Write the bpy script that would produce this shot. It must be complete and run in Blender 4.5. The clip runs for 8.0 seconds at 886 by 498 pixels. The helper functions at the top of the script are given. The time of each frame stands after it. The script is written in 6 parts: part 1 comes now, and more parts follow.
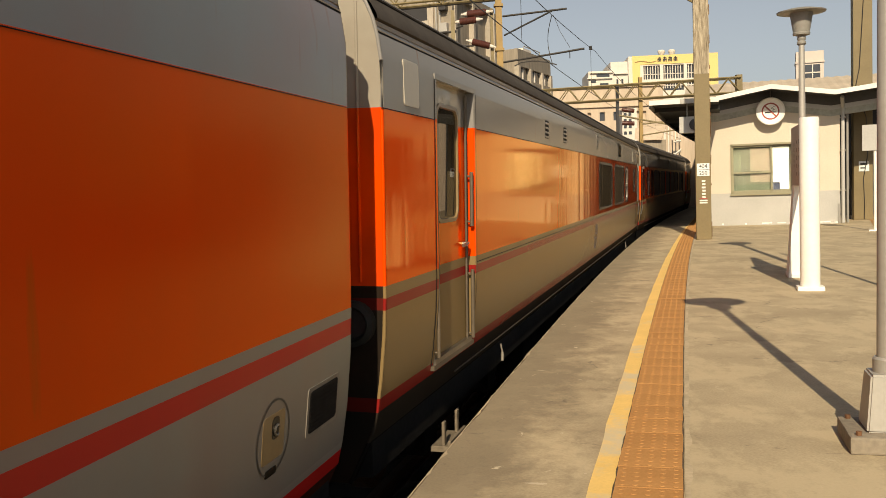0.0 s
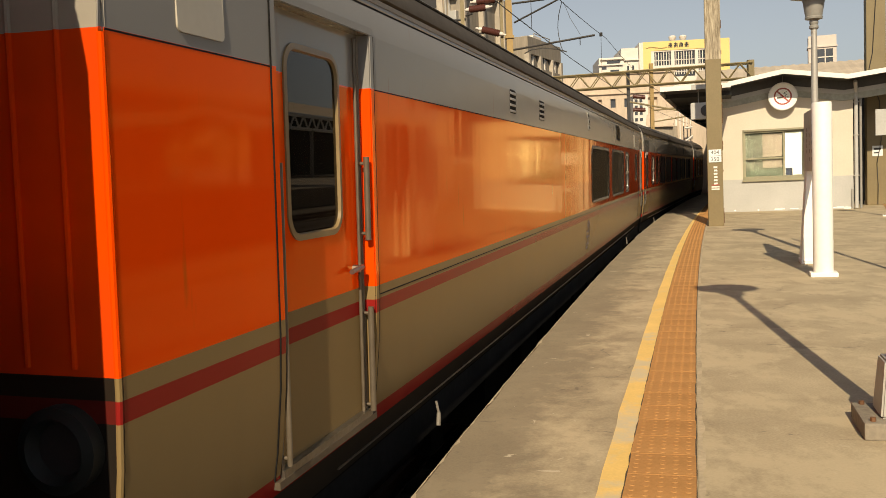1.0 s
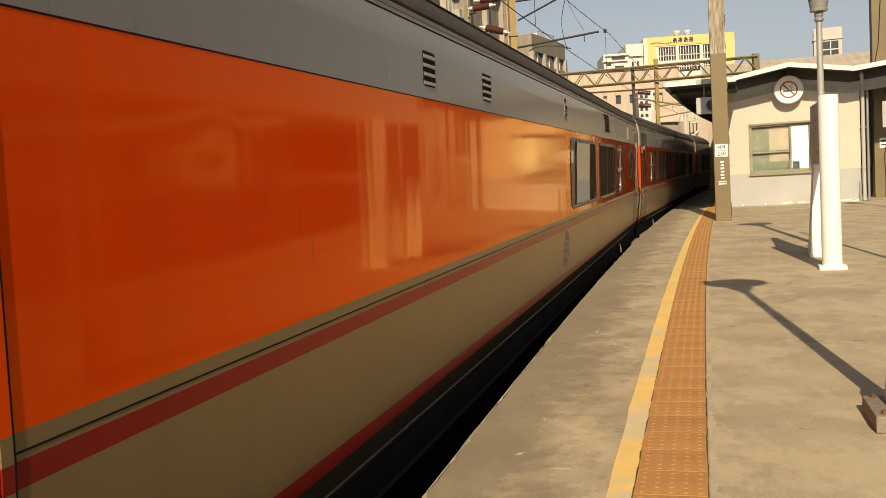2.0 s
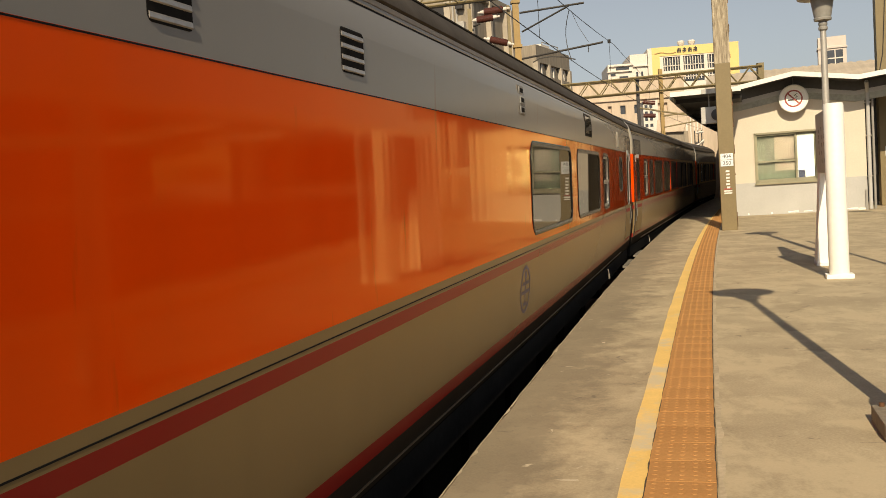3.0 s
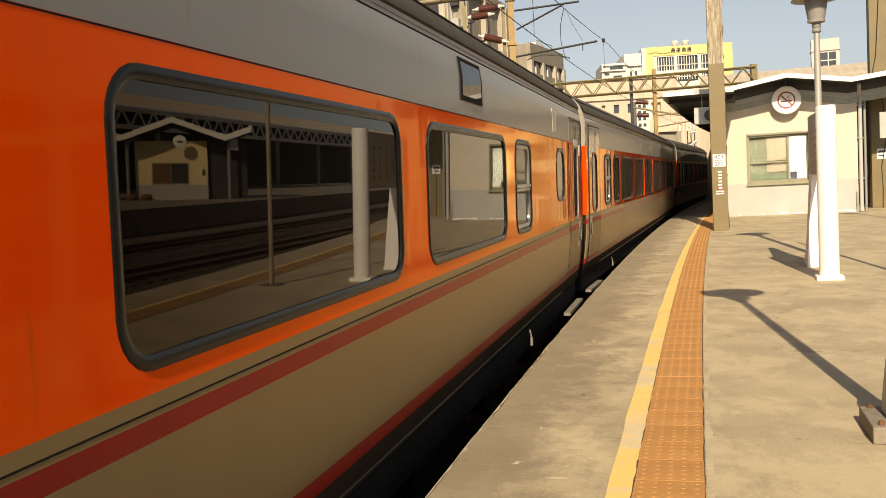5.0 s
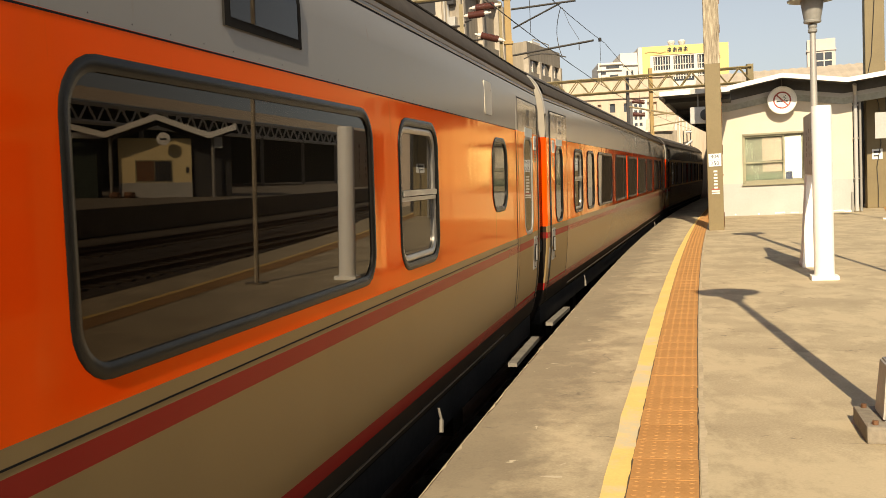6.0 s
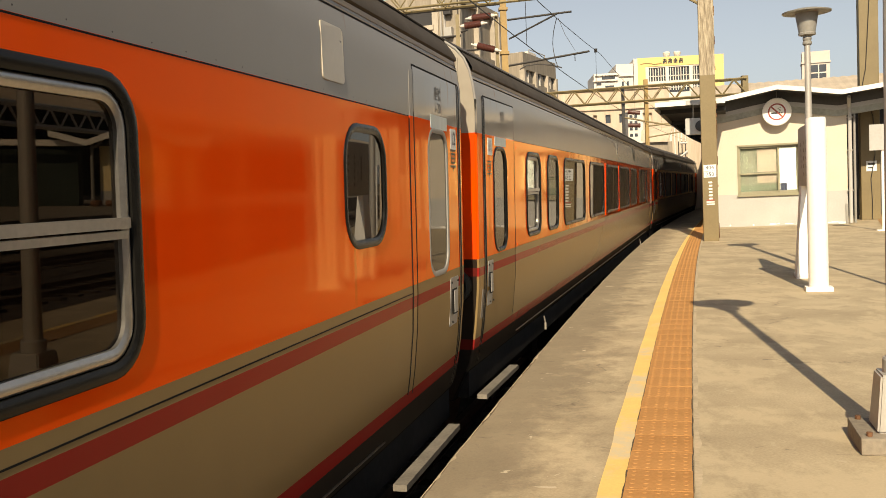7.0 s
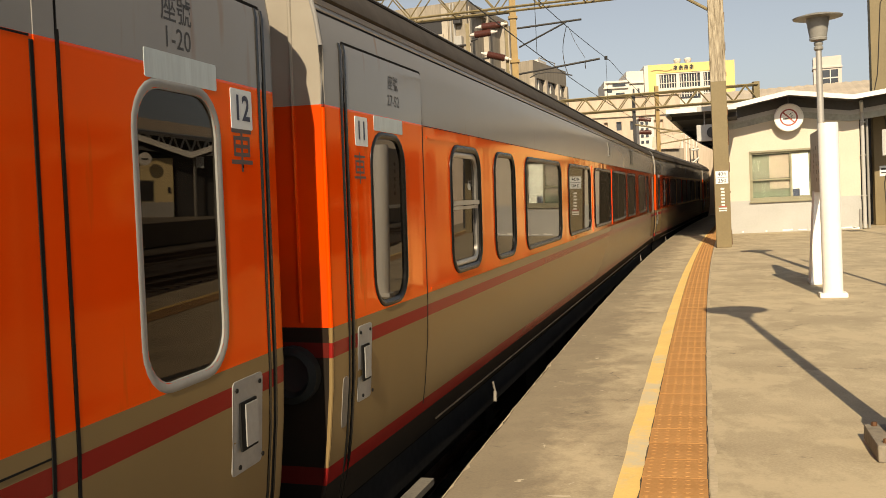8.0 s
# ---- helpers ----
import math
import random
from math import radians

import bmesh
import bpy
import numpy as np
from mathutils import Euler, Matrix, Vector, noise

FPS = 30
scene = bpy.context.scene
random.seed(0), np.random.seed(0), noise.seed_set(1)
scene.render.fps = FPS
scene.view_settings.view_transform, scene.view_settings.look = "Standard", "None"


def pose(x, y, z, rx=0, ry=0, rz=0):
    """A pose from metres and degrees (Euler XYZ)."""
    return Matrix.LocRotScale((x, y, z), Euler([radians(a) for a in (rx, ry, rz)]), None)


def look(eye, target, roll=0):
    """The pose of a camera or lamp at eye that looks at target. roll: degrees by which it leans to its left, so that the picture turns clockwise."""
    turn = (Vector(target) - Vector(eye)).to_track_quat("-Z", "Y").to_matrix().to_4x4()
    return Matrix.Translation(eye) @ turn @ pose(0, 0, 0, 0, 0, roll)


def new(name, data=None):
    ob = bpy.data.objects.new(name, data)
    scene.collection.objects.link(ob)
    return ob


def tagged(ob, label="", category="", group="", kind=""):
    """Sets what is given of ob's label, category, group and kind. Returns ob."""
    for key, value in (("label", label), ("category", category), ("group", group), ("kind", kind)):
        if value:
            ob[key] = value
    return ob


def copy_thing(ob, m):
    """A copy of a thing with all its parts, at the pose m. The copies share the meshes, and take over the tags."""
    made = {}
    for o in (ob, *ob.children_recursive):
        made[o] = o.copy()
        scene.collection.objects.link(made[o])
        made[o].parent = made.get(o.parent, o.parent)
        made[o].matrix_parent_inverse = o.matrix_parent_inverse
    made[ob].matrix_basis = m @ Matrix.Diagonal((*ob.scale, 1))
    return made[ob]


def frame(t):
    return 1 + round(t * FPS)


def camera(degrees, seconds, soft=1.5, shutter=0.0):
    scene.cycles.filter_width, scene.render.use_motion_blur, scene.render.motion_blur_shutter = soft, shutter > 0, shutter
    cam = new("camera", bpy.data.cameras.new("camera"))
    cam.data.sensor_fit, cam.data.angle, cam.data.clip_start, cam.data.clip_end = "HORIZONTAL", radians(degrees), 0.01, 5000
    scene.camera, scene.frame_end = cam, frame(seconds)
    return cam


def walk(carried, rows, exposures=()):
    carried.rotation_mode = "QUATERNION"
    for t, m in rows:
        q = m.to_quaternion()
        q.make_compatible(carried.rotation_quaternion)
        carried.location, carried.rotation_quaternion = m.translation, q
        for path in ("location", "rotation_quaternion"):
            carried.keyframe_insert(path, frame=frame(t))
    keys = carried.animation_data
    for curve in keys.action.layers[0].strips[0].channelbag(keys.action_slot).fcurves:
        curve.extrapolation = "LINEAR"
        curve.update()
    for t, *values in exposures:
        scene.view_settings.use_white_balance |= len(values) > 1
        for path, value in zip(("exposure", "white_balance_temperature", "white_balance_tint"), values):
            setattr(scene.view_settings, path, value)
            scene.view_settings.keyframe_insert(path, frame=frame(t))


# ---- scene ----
# A curved station platform with a push-pull train drawing past it.
# World: the camera's foot is the origin, platform level is z = 0, y runs ahead.
cam = camera(51.65, 8.0, soft=0.8, shutter=0.02)
EYE = (0.0, 0.0, 1.34)
VIEW = [  # seconds, yaw, pitch, roll
    (0.0, 0.0, -3.77, 1.99), (0.5, -0.52, -3.90, 2.20), (1.0, 0.67, -4.45, 2.49),
    (1.5, 0.90, -4.74, 3.04), (3.0, 1.39, -3.75, 3.85), (3.5, 1.38, -3.86, 3.76),
    (4.0, 1.00, -3.96, 3.63), (5.5, 0.93, -3.98, 2.95), (6.0, 0.68, -4.08, 2.87),
    (6.5, 0.17, -3.96, 2.82), (7.0, 0.40, -3.50, 2.56), (7.5, 0.26, -2.86, 2.96),
    (8.0, 1.11, -2.92, 3.05)]
walk(cam, [(t, pose(*EYE, 90 + p, r, w)) for t, w, p, r in VIEW],
     exposures=[(0.0, -0.16), (1.5, -0.16), (3.5, -0.18), (4.2, -0.10), (5.3, 0.22), (6.0, 0.24), (7.0, 0.16), (8.0, 0.06)])

# ---- light ----
SUN_AZ, SUN_EL = 187.8, 33.6     # compass from +y clockwise of the place the sun stands in
world = bpy.data.worlds.new("sky")
scene.world = world
world.use_nodes = True
wn = world.node_tree.nodes
sky = wn.new("ShaderNodeTexSky")
sky.sky_type, sky.sun_disc = "NISHITA", False
sky.sun_elevation, sky.sun_rotation = radians(SUN_EL), radians(SUN_AZ)
sky.air_density, sky.dust_density, sky.ozone_density = 1.0, 1.2, 0.8
wn["Background"].inputs["Strength"].default_value = 0.085
haze = wn.new("ShaderNodeHueSaturation")
haze.inputs["Saturation"].default_value = 0.42
world.node_tree.links.new(sky.outputs[0], haze.inputs["Color"])
world.node_tree.links.new(haze.outputs[0], wn["Background"].inputs["Color"])
sun = new("sun", bpy.data.lights.new("sun", "SUN"))
sun.data.energy, sun.data.angle, sun.data.color = 6.0, radians(0.55), (1.0, 0.83, 0.58)
_a, _e = radians(SUN_AZ), radians(SUN_EL)
SUN_FROM = Vector((math.sin(_a) * math.cos(_e), math.cos(_a) * math.cos(_e), math.sin(_e)))
sun.matrix_world = look(SUN_FROM * 60, (0, 0, 0))


# ---- materials ----
def material(name, base, rough=0.6, metal=0.0, vary=0.15, grain=40.0, patch=1.2, bump=0.0, tint=None, coat=0.0, spec=0.5,
             streak=False, island=0.0):
    """A surface with variation at two scales (patch and grain, in cycles a metre) and fine relief."""
    m = bpy.data.materials.new(name)
    m.use_nodes = True
    nt, n = m.node_tree, m.node_tree.nodes
    p = n["Principled BSDF"]
    co = n.new("ShaderNodeTexCoord")
    src = co.outputs["Object"]
    if streak:
        mp = n.new("ShaderNodeMapping")
        mp.inputs["Scale"].default_value = (6.0, 6.0, 0.5)
        nt.links.new(src, mp.inputs[0])
        src = mp.outputs[0]
    big, small = n.new("ShaderNodeTexNoise"), n.new("ShaderNodeTexNoise")
    big.inputs["Scale"].default_value, big.inputs["Detail"].default_value = patch, 5
    small.inputs["Scale"].default_value, small.inputs["Detail"].default_value = grain, 3
    for t in (big, small):
        nt.links.new(src, t.inputs["Vector"])
    mixf = n.new("ShaderNodeMath")
    mixf.operation = "MULTIPLY_ADD"
    mixf.inputs[1].default_value = 0.4
    nt.links.new(small.outputs[0], mixf.inputs[0])
    scale = n.new("ShaderNodeMath")
    scale.operation = "MULTIPLY"
    scale.inputs[1].default_value = 0.6
    nt.links.new(big.outputs[0], scale.inputs[0])
    nt.links.new(scale.outputs[0], mixf.inputs[2])
    fac = mixf.outputs[0]
    if island:
        inf = n.new("ShaderNodeObjectInfo")
        ad = n.new("ShaderNodeMath")
        ad.operation = "MULTIPLY_ADD"
        ad.inputs[1].default_value = island
        nt.links.new(inf.outputs["Random"], ad.inputs[0])
        nt.links.new(fac, ad.inputs[2])
        sub = n.new("ShaderNodeMath")
        sub.operation = "SUBTRACT"
        sub.inputs[1].default_value = island / 2
        nt.links.new(ad.outputs[0], sub.inputs[0])
        fac = sub.outputs[0]
    ramp = n.new("ShaderNodeValToRGB")
    lo = tuple(c * (1 - vary) for c in base)
    hi = tuple(min(1, c * (1 + vary)) for c in (tint or base))
    ramp.color_ramp.elements[0].position, ramp.color_ramp.elements[0].color = 0.32, (*lo, 1)
    ramp.color_ramp.elements[1].position, ramp.color_ramp.elements[1].color = 0.68, (*hi, 1)
    nt.links.new(fac, ramp.inputs[0])
    nt.links.new(ramp.outputs[0], p.inputs["Base Color"])
    p.inputs["Roughness"].default_value, p.inputs["Metallic"].default_value = rough, metal
    p.inputs["Specular IOR Level"].default_value = spec
    p.inputs["Coat Weight"].default_value, p.inputs["Coat Roughness"].default_value = coat, 0.06
    if bump:
        b = n.new("ShaderNodeBump")
        b.inputs["Strength"].default_value, b.inputs["Distance"].default_value = 0.6, bump
        nt.links.new(small.outputs[0], b.inputs["Height"])
        nt.links.new(b.outputs[0], p.inputs["Normal"])
    return m


def plain_nodes(m):
    return m.node_tree, m.node_tree.nodes, m.node_tree.nodes["Principled BSDF"]


# the lower grey is warmed to include tan bounce off the platform
GREY, GREY_UP, ORANGE, RED, DARK = (0.245, 0.170, 0.075), (0.262, 0.254, 0.243), (0.89, 0.066, 0.0), (0.26, 0.014, 0.012), (0.009, 0.009, 0.0085)


# dark skirt tone, with the fade into shade beside the platform included
SKIRT = (0.034, 0.028, 0.021)
# end-wall tones: dark lower part, deepened by painted shade of the coach gap
END_SHADE = (0.010, 0.012, 0.011)
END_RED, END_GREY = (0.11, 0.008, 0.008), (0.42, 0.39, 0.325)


def livery(name, lower=GREY, end=False, drop=0.0, leaf=False, skirt=False):
    """Glossy coach paint: grey, orange, grey, red and grey bands by height, with dust and faint rub marks."""
    m = bpy.data.materials.new(name)
    m.use_nodes = True
    nt, n, p = plain_nodes(m)
    co, sep = n.new("ShaderNodeTexCoord"), n.new("ShaderNodeSeparateXYZ")
    nt.links.new(co.outputs["Object"], sep.inputs[0])
    mr = n.new("ShaderNodeMapRange")
    mr.inputs["From Min"].default_value, mr.inputs["From Max"].default_value = -0.5, 2.7
    nt.links.new(sep.outputs["Z"], mr.inputs["Value"])
    ramp = n.new("ShaderNodeValToRGB")
    ramp.color_ramp.interpolation = "CONSTANT"
    bands = [(-0.5, DARK), (0.02, SKIRT), (0.178, RED), (0.254, lower), (0.722, RED), (0.783, lower), (0.848, ORANGE), (1.755, GREY_UP)]
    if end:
        bands = [(-0.5, END_SHADE), (0.178, END_RED), (0.254, END_SHADE), (0.722, END_RED), (0.783, END_SHADE), (0.848, ORANGE), (1.755, END_GREY)]
    if drop:          # duller, darker orange under a bluish upper grey
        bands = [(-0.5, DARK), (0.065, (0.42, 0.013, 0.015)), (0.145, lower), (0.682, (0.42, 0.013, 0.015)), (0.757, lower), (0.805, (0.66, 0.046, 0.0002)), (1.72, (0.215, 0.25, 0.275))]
    if leaf and not skirt:
        bands = [(-0.5, lower), (0.722, RED), (0.783, lower), (0.848, ORANGE), (1.755, GREY_UP)]
    els = ramp.color_ramp.elements
    els[0].position, els[0].color = 0.0, (*bands[0][1], 1)
    els.remove(els[1])
    for z, c in bands[1:]:
        e = els.new((z + 0.5) / 3.2)
        e.color = (*c, 1)
    nt.links.new(mr.outputs[0], ramp.inputs[0])
    # dust that settles in clouds, and thin vertical rub marks
    cloud = n.new("ShaderNodeTexNoise")
    cloud.inputs["Scale"].default_value, cloud.inputs["Detail"].default_value = 1.1, 6
    mp = n.new("ShaderNodeMapping")
    mp.inputs["Scale"].default_value = (3.0, 4.5, 0.6)
    mark = n.new("ShaderNodeTexNoise")
    mark.inputs["Scale"].default_value, mark.inputs["Detail"].default_value = 2.2, 4
    nt.links.new(co.outputs["Object"], cloud.inputs["Vector"])
    nt.links.new(co.outputs["Object"], mp.inputs[0])
    nt.links.new(mp.outputs[0], mark.inputs["Vector"])
    mk = n.new("ShaderNodeMapRange")
    mk.inputs["From Min"].default_value, mk.inputs["From Max"].default_value = (0.63, 0.72) if leaf else (0.67, 0.76)
    mk.inputs["To Max"].default_value = 0.4
    nt.links.new(mark.outputs[0], mk.inputs["Value"])
    upper, rub = n.new("ShaderNodeMath"), n.new("ShaderNodeMath")      # only the orange is rubbed
    upper.operation, rub.operation = "GREATER_THAN", "MULTIPLY"
    upper.inputs[1].default_value = 0.848
    nt.links.new(sep.outputs["Z"], upper.inputs[0])
    nt.links.new(mk.outputs[0], rub.inputs[0])
    nt.links.new(upper.outputs[0], rub.inputs[1])
    mixa, mixb = n.new("ShaderNodeMix"), n.new("ShaderNodeMix")
    mixa.data_type = mixb.data_type = "RGBA"
    mixb.inputs[7].default_value = (0.22, 0.085, 0.010, 1)
    dust_shade = n.new("ShaderNodeMapRange")
    dust_shade.inputs["From Min"].default_value, dust_shade.inputs["From Max"].default_value = 0.35, 0.8
    # on the ends this mix darkens the orange for the gap's shade
    dust_shade.inputs["To Max"].default_value = 0.7 if end else 0.30 if drop else 0.06
    nt.links.new(cloud.outputs[0], dust_shade.inputs["Value"])
    nt.links.new(dust_shade.outputs[0], mixa.inputs[0])
    nt.links.new(ramp.outputs[0], mixa.inputs[6])
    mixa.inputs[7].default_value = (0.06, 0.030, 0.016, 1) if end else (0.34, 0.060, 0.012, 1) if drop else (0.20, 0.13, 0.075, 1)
    nt.links.new(rub.outputs[0], mixb.inputs[0])
    nt.links.new(mixa.outputs[2], mixb.inputs[6])
    nt.links.new(mixb.outputs[2], p.inputs["Base Color"])
    # clear varnish over the orange, duller over the dusty grey bands
    sheen = n.new("ShaderNodeValToRGB")
    sheen.color_ramp.interpolation = "CONSTANT"
    se = sheen.color_ramp.elements
    low = 0.05
    se[0].position, se[0].color = 0.0, (low, low, low, 1)
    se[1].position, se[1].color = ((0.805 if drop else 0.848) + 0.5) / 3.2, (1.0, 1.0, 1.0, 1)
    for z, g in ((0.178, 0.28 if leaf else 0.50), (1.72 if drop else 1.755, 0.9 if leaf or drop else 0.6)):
        e = se.new((z + 0.5) / 3.2)
        e.color = (g, g, g, 1)
    nt.links.new(mr.outputs[0], sheen.inputs[0])
    ro = n.new("ShaderNodeMapRange")
    ro.inputs["From Min"].default_value, ro.inputs["From Max"].default_value = 0.45, 1.0
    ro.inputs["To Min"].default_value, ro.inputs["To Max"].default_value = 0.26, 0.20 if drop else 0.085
    nt.links.new(sheen.outputs[0], ro.inputs["Value"])
    p.inputs["Specular IOR Level"].default_value = 0.0
    p.inputs["Roughness"].default_value = 0.6
    fr = n.new("ShaderNodeFresnel")
    fr.inputs["IOR"].default_value = 1.20
    fm = n.new("ShaderNodeMath")
    fm.operation = "MULTIPLY"
    inv, sq = n.new("ShaderNodeMath"), n.new("ShaderNodeMath")     # two varnish faces: 1 - (1 - f)^2
    inv.operation, sq.operation = "SUBTRACT", "MULTIPLY_ADD"
    inv.inputs[0].default_value = 2.0
    nt.links.new(fr.outputs[0], inv.inputs[1])
    nt.links.new(fr.outputs[0], sq.inputs[0])
    nt.links.new(inv.outputs[0], sq.inputs[1])
    sq.inputs[2].default_value = 0.0
    nt.links.new(sq.outputs[0], fm.inputs[0])
    nt.links.new(sheen.outputs[0], fm.inputs[1])
    gl = n.new("ShaderNodeBsdfGlossy")
    hue = n.new("ShaderNodeMix")             # warm tint put into the reflections face on, paler at a glance
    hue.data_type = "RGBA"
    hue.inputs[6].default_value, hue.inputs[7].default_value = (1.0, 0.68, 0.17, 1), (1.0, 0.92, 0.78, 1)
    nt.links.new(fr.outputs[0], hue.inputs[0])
    clear, off, far, above = n.new("ShaderNodeMix"), n.new("ShaderNodeMath"), n.new("ShaderNodeMath"), n.new("ShaderNodeMath")
    off.operation, far.operation, above.operation = "SUBTRACT", "ABSOLUTE", "GREATER_THAN"     # reflections on both greys get a fainter tint
    z0, z1 = (0.805, 1.72) if drop else (0.848, 1.755)
    off.inputs[1].default_value, above.inputs[1].default_value = (z0 + z1) / 2, (z1 - z0) / 2
    nt.links.new(sep.outputs["Z"], off.inputs[0])
    nt.links.new(off.outputs[0], far.inputs[0])
    nt.links.new(far.outputs[0], above.inputs[0])
    clear.data_type = "RGBA"
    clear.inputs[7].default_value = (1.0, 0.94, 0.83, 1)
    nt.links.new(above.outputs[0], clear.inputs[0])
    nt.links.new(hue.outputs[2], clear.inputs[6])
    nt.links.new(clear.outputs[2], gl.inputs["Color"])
    nt.links.new(ro.outputs[0], gl.inputs["Roughness"])
    ms = n.new("ShaderNodeMixShader")
    nt.links.new(fm.outputs[0], ms.inputs[0])
    nt.links.new(p.outputs[0], ms.inputs[1])
    nt.links.new(gl.outputs[0], ms.inputs[2])
    nt.links.new(ms.outputs[0], n["Material Output"].inputs["Surface"])
    wav = n.new("ShaderNodeTexNoise")        # slightly wavy sheet metal
    wav.inputs["Scale"].default_value, wav.inputs["Detail"].default_value = 1.0, 2
    wmap = n.new("ShaderNodeMapping")
    wmap.inputs["Scale"].default_value = (1.0, 3.2, 0.12)
    nt.links.new(co.outputs["Object"], wmap.inputs[0])
    nt.links.new(wmap.outputs[0], wav.inputs["Vector"])
    b = n.new("ShaderNodeBump")
    b.inputs["Strength"].default_value, b.inputs["Distance"].default_value = 1.0, 0.0050 if leaf else 0.0034
    nt.links.new(wav.outputs[0], b.inputs["Height"])
    nt.links.new(b.outputs[0], p.inputs["Normal"])
    nt.links.new(b.outputs[0], gl.inputs["Normal"])
    return m


def concrete_floor():
    """Sandy concrete: soft blotches, a grimy ragged strip along the platform edge, fine cracks and pale chips."""
    m = material("platform_concrete", (0.368, 0.297, 0.188), 0.88, vary=0.16, grain=70, patch=1.3, bump=0.0014, tint=(0.43, 0.352, 0.228))
    nt, n, p = plain_nodes(m)
    co, uv, su = n.new("ShaderNodeTexCoord"), n.new("ShaderNodeUVMap"), n.new("ShaderNodeSeparateXYZ")
    nt.links.new(uv.outputs[0], su.inputs[0])

    def noise_at(scale, detail, rough=0.55, distort=0.0, stretch=None):
        t = n.new("ShaderNodeTexNoise")
        t.inputs["Scale"].default_value, t.inputs["Detail"].default_value = scale, detail
        t.inputs["Roughness"].default_value, t.inputs["Distortion"].default_value = rough, distort
        src = co.outputs["Object"]
        if stretch:
            mp = n.new("ShaderNodeMapping")
            mp.inputs["Scale"].default_value = stretch
            nt.links.new(src, mp.inputs[0])
            src = mp.outputs[0]
        nt.links.new(src, t.inputs["Vector"])
        return t.outputs[0]

    def span(v, lo, hi, a=0.0, b=1.0):
        mr = n.new("ShaderNodeMapRange")
        for k, q in zip(("From Min", "From Max", "To Min", "To Max"), (lo, hi, a, b)):
            mr.inputs[k].default_value = q
        nt.links.new(v, mr.inputs["Value"])
        return mr.outputs[0]

    def maths(op, a, b):
        q = n.new("ShaderNodeMath")
        q.operation = op
        for i, v in enumerate((a, b)):
            if isinstance(v, float):
                q.inputs[i].default_value = v
            else:
                nt.links.new(v, q.inputs[i])
        return q.outputs[0]

    def over(below, fac, colour):
        mx = n.new("ShaderNodeMix")
        mx.data_type = "RGBA"
        mx.inputs[7].default_value = (*colour, 1)
        nt.links.new(fac, mx.inputs[0])
        nt.links.new(below, mx.inputs[6])
        return mx.outputs[2]

    out = p.inputs["Base Color"].links[0].from_socket
    blot = noise_at(3.1, 14, 0.72, 0.1)
    out = over(out, span(blot, 0.47, 0.66, 0.0, 0.26), (0.21, 0.17, 0.112))
    out = over(out, span(noise_at(1.5, 12, 0.68, 0.1, (1.3, 0.8, 1.0)), 0.49, 0.57, 0.0, 0.60), (0.53, 0.435, 0.28))
    # grime along the edge, thinning out inwards in ragged tongues
    ragged = maths("ADD", maths("MULTIPLY", blot, -1.7), su.outputs[0])
    out = over(out, span(ragged, -0.52, -0.14, 0.62, 0.0), (0.168, 0.134, 0.090))
    fine = noise_at(16.0, 10, 0.75, 0.2)
    near_edge = span(su.outputs[0], 0.15, 1.1, 1.0, 0.12)
    out = over(out, maths("MULTIPLY", span(fine, 0.55, 0.68, 0.0, 0.40), near_edge), (0.13, 0.11, 0.085))
    # pale scuffs and chips, mostly near the edge
    chips = noise_at(6.5, 10, 0.62, 0.6)
    out = over(out, maths("MULTIPLY", span(chips, 0.655, 0.685, 0.0, 0.9), span(su.outputs[0], 0.3, 1.6, 1.0, 0.25)), (0.58, 0.50, 0.36))
    # hairline cracks
    vor = n.new("ShaderNodeTexVoronoi")
    vor.feature = "DISTANCE_TO_EDGE"
    vor.inputs["Scale"].default_value = 0.55
    wob = n.new("ShaderNodeTexNoise")
    wob.inputs["Scale"].default_value, wob.inputs["Detail"].default_value = 1.3, 6
    nt.links.new(co.outputs["Object"], wob.inputs["Vector"])
    add = n.new("ShaderNodeVectorMath")
    nt.links.new(co.outputs["Object"], add.inputs[0])
    nt.links.new(wob.outputs["Color"], add.inputs[1])
    nt.links.new(add.outputs[0], vor.inputs["Vector"])
    crack = maths("MULTIPLY", span(vor.outputs[0], 0.0, 0.006, 0.6, 0.0), span(blot, 0.50, 0.56))
    out = over(out, crack, (0.10, 0.085, 0.065))
    nt.links.new(out, p.inputs["Base Color"])
    return m


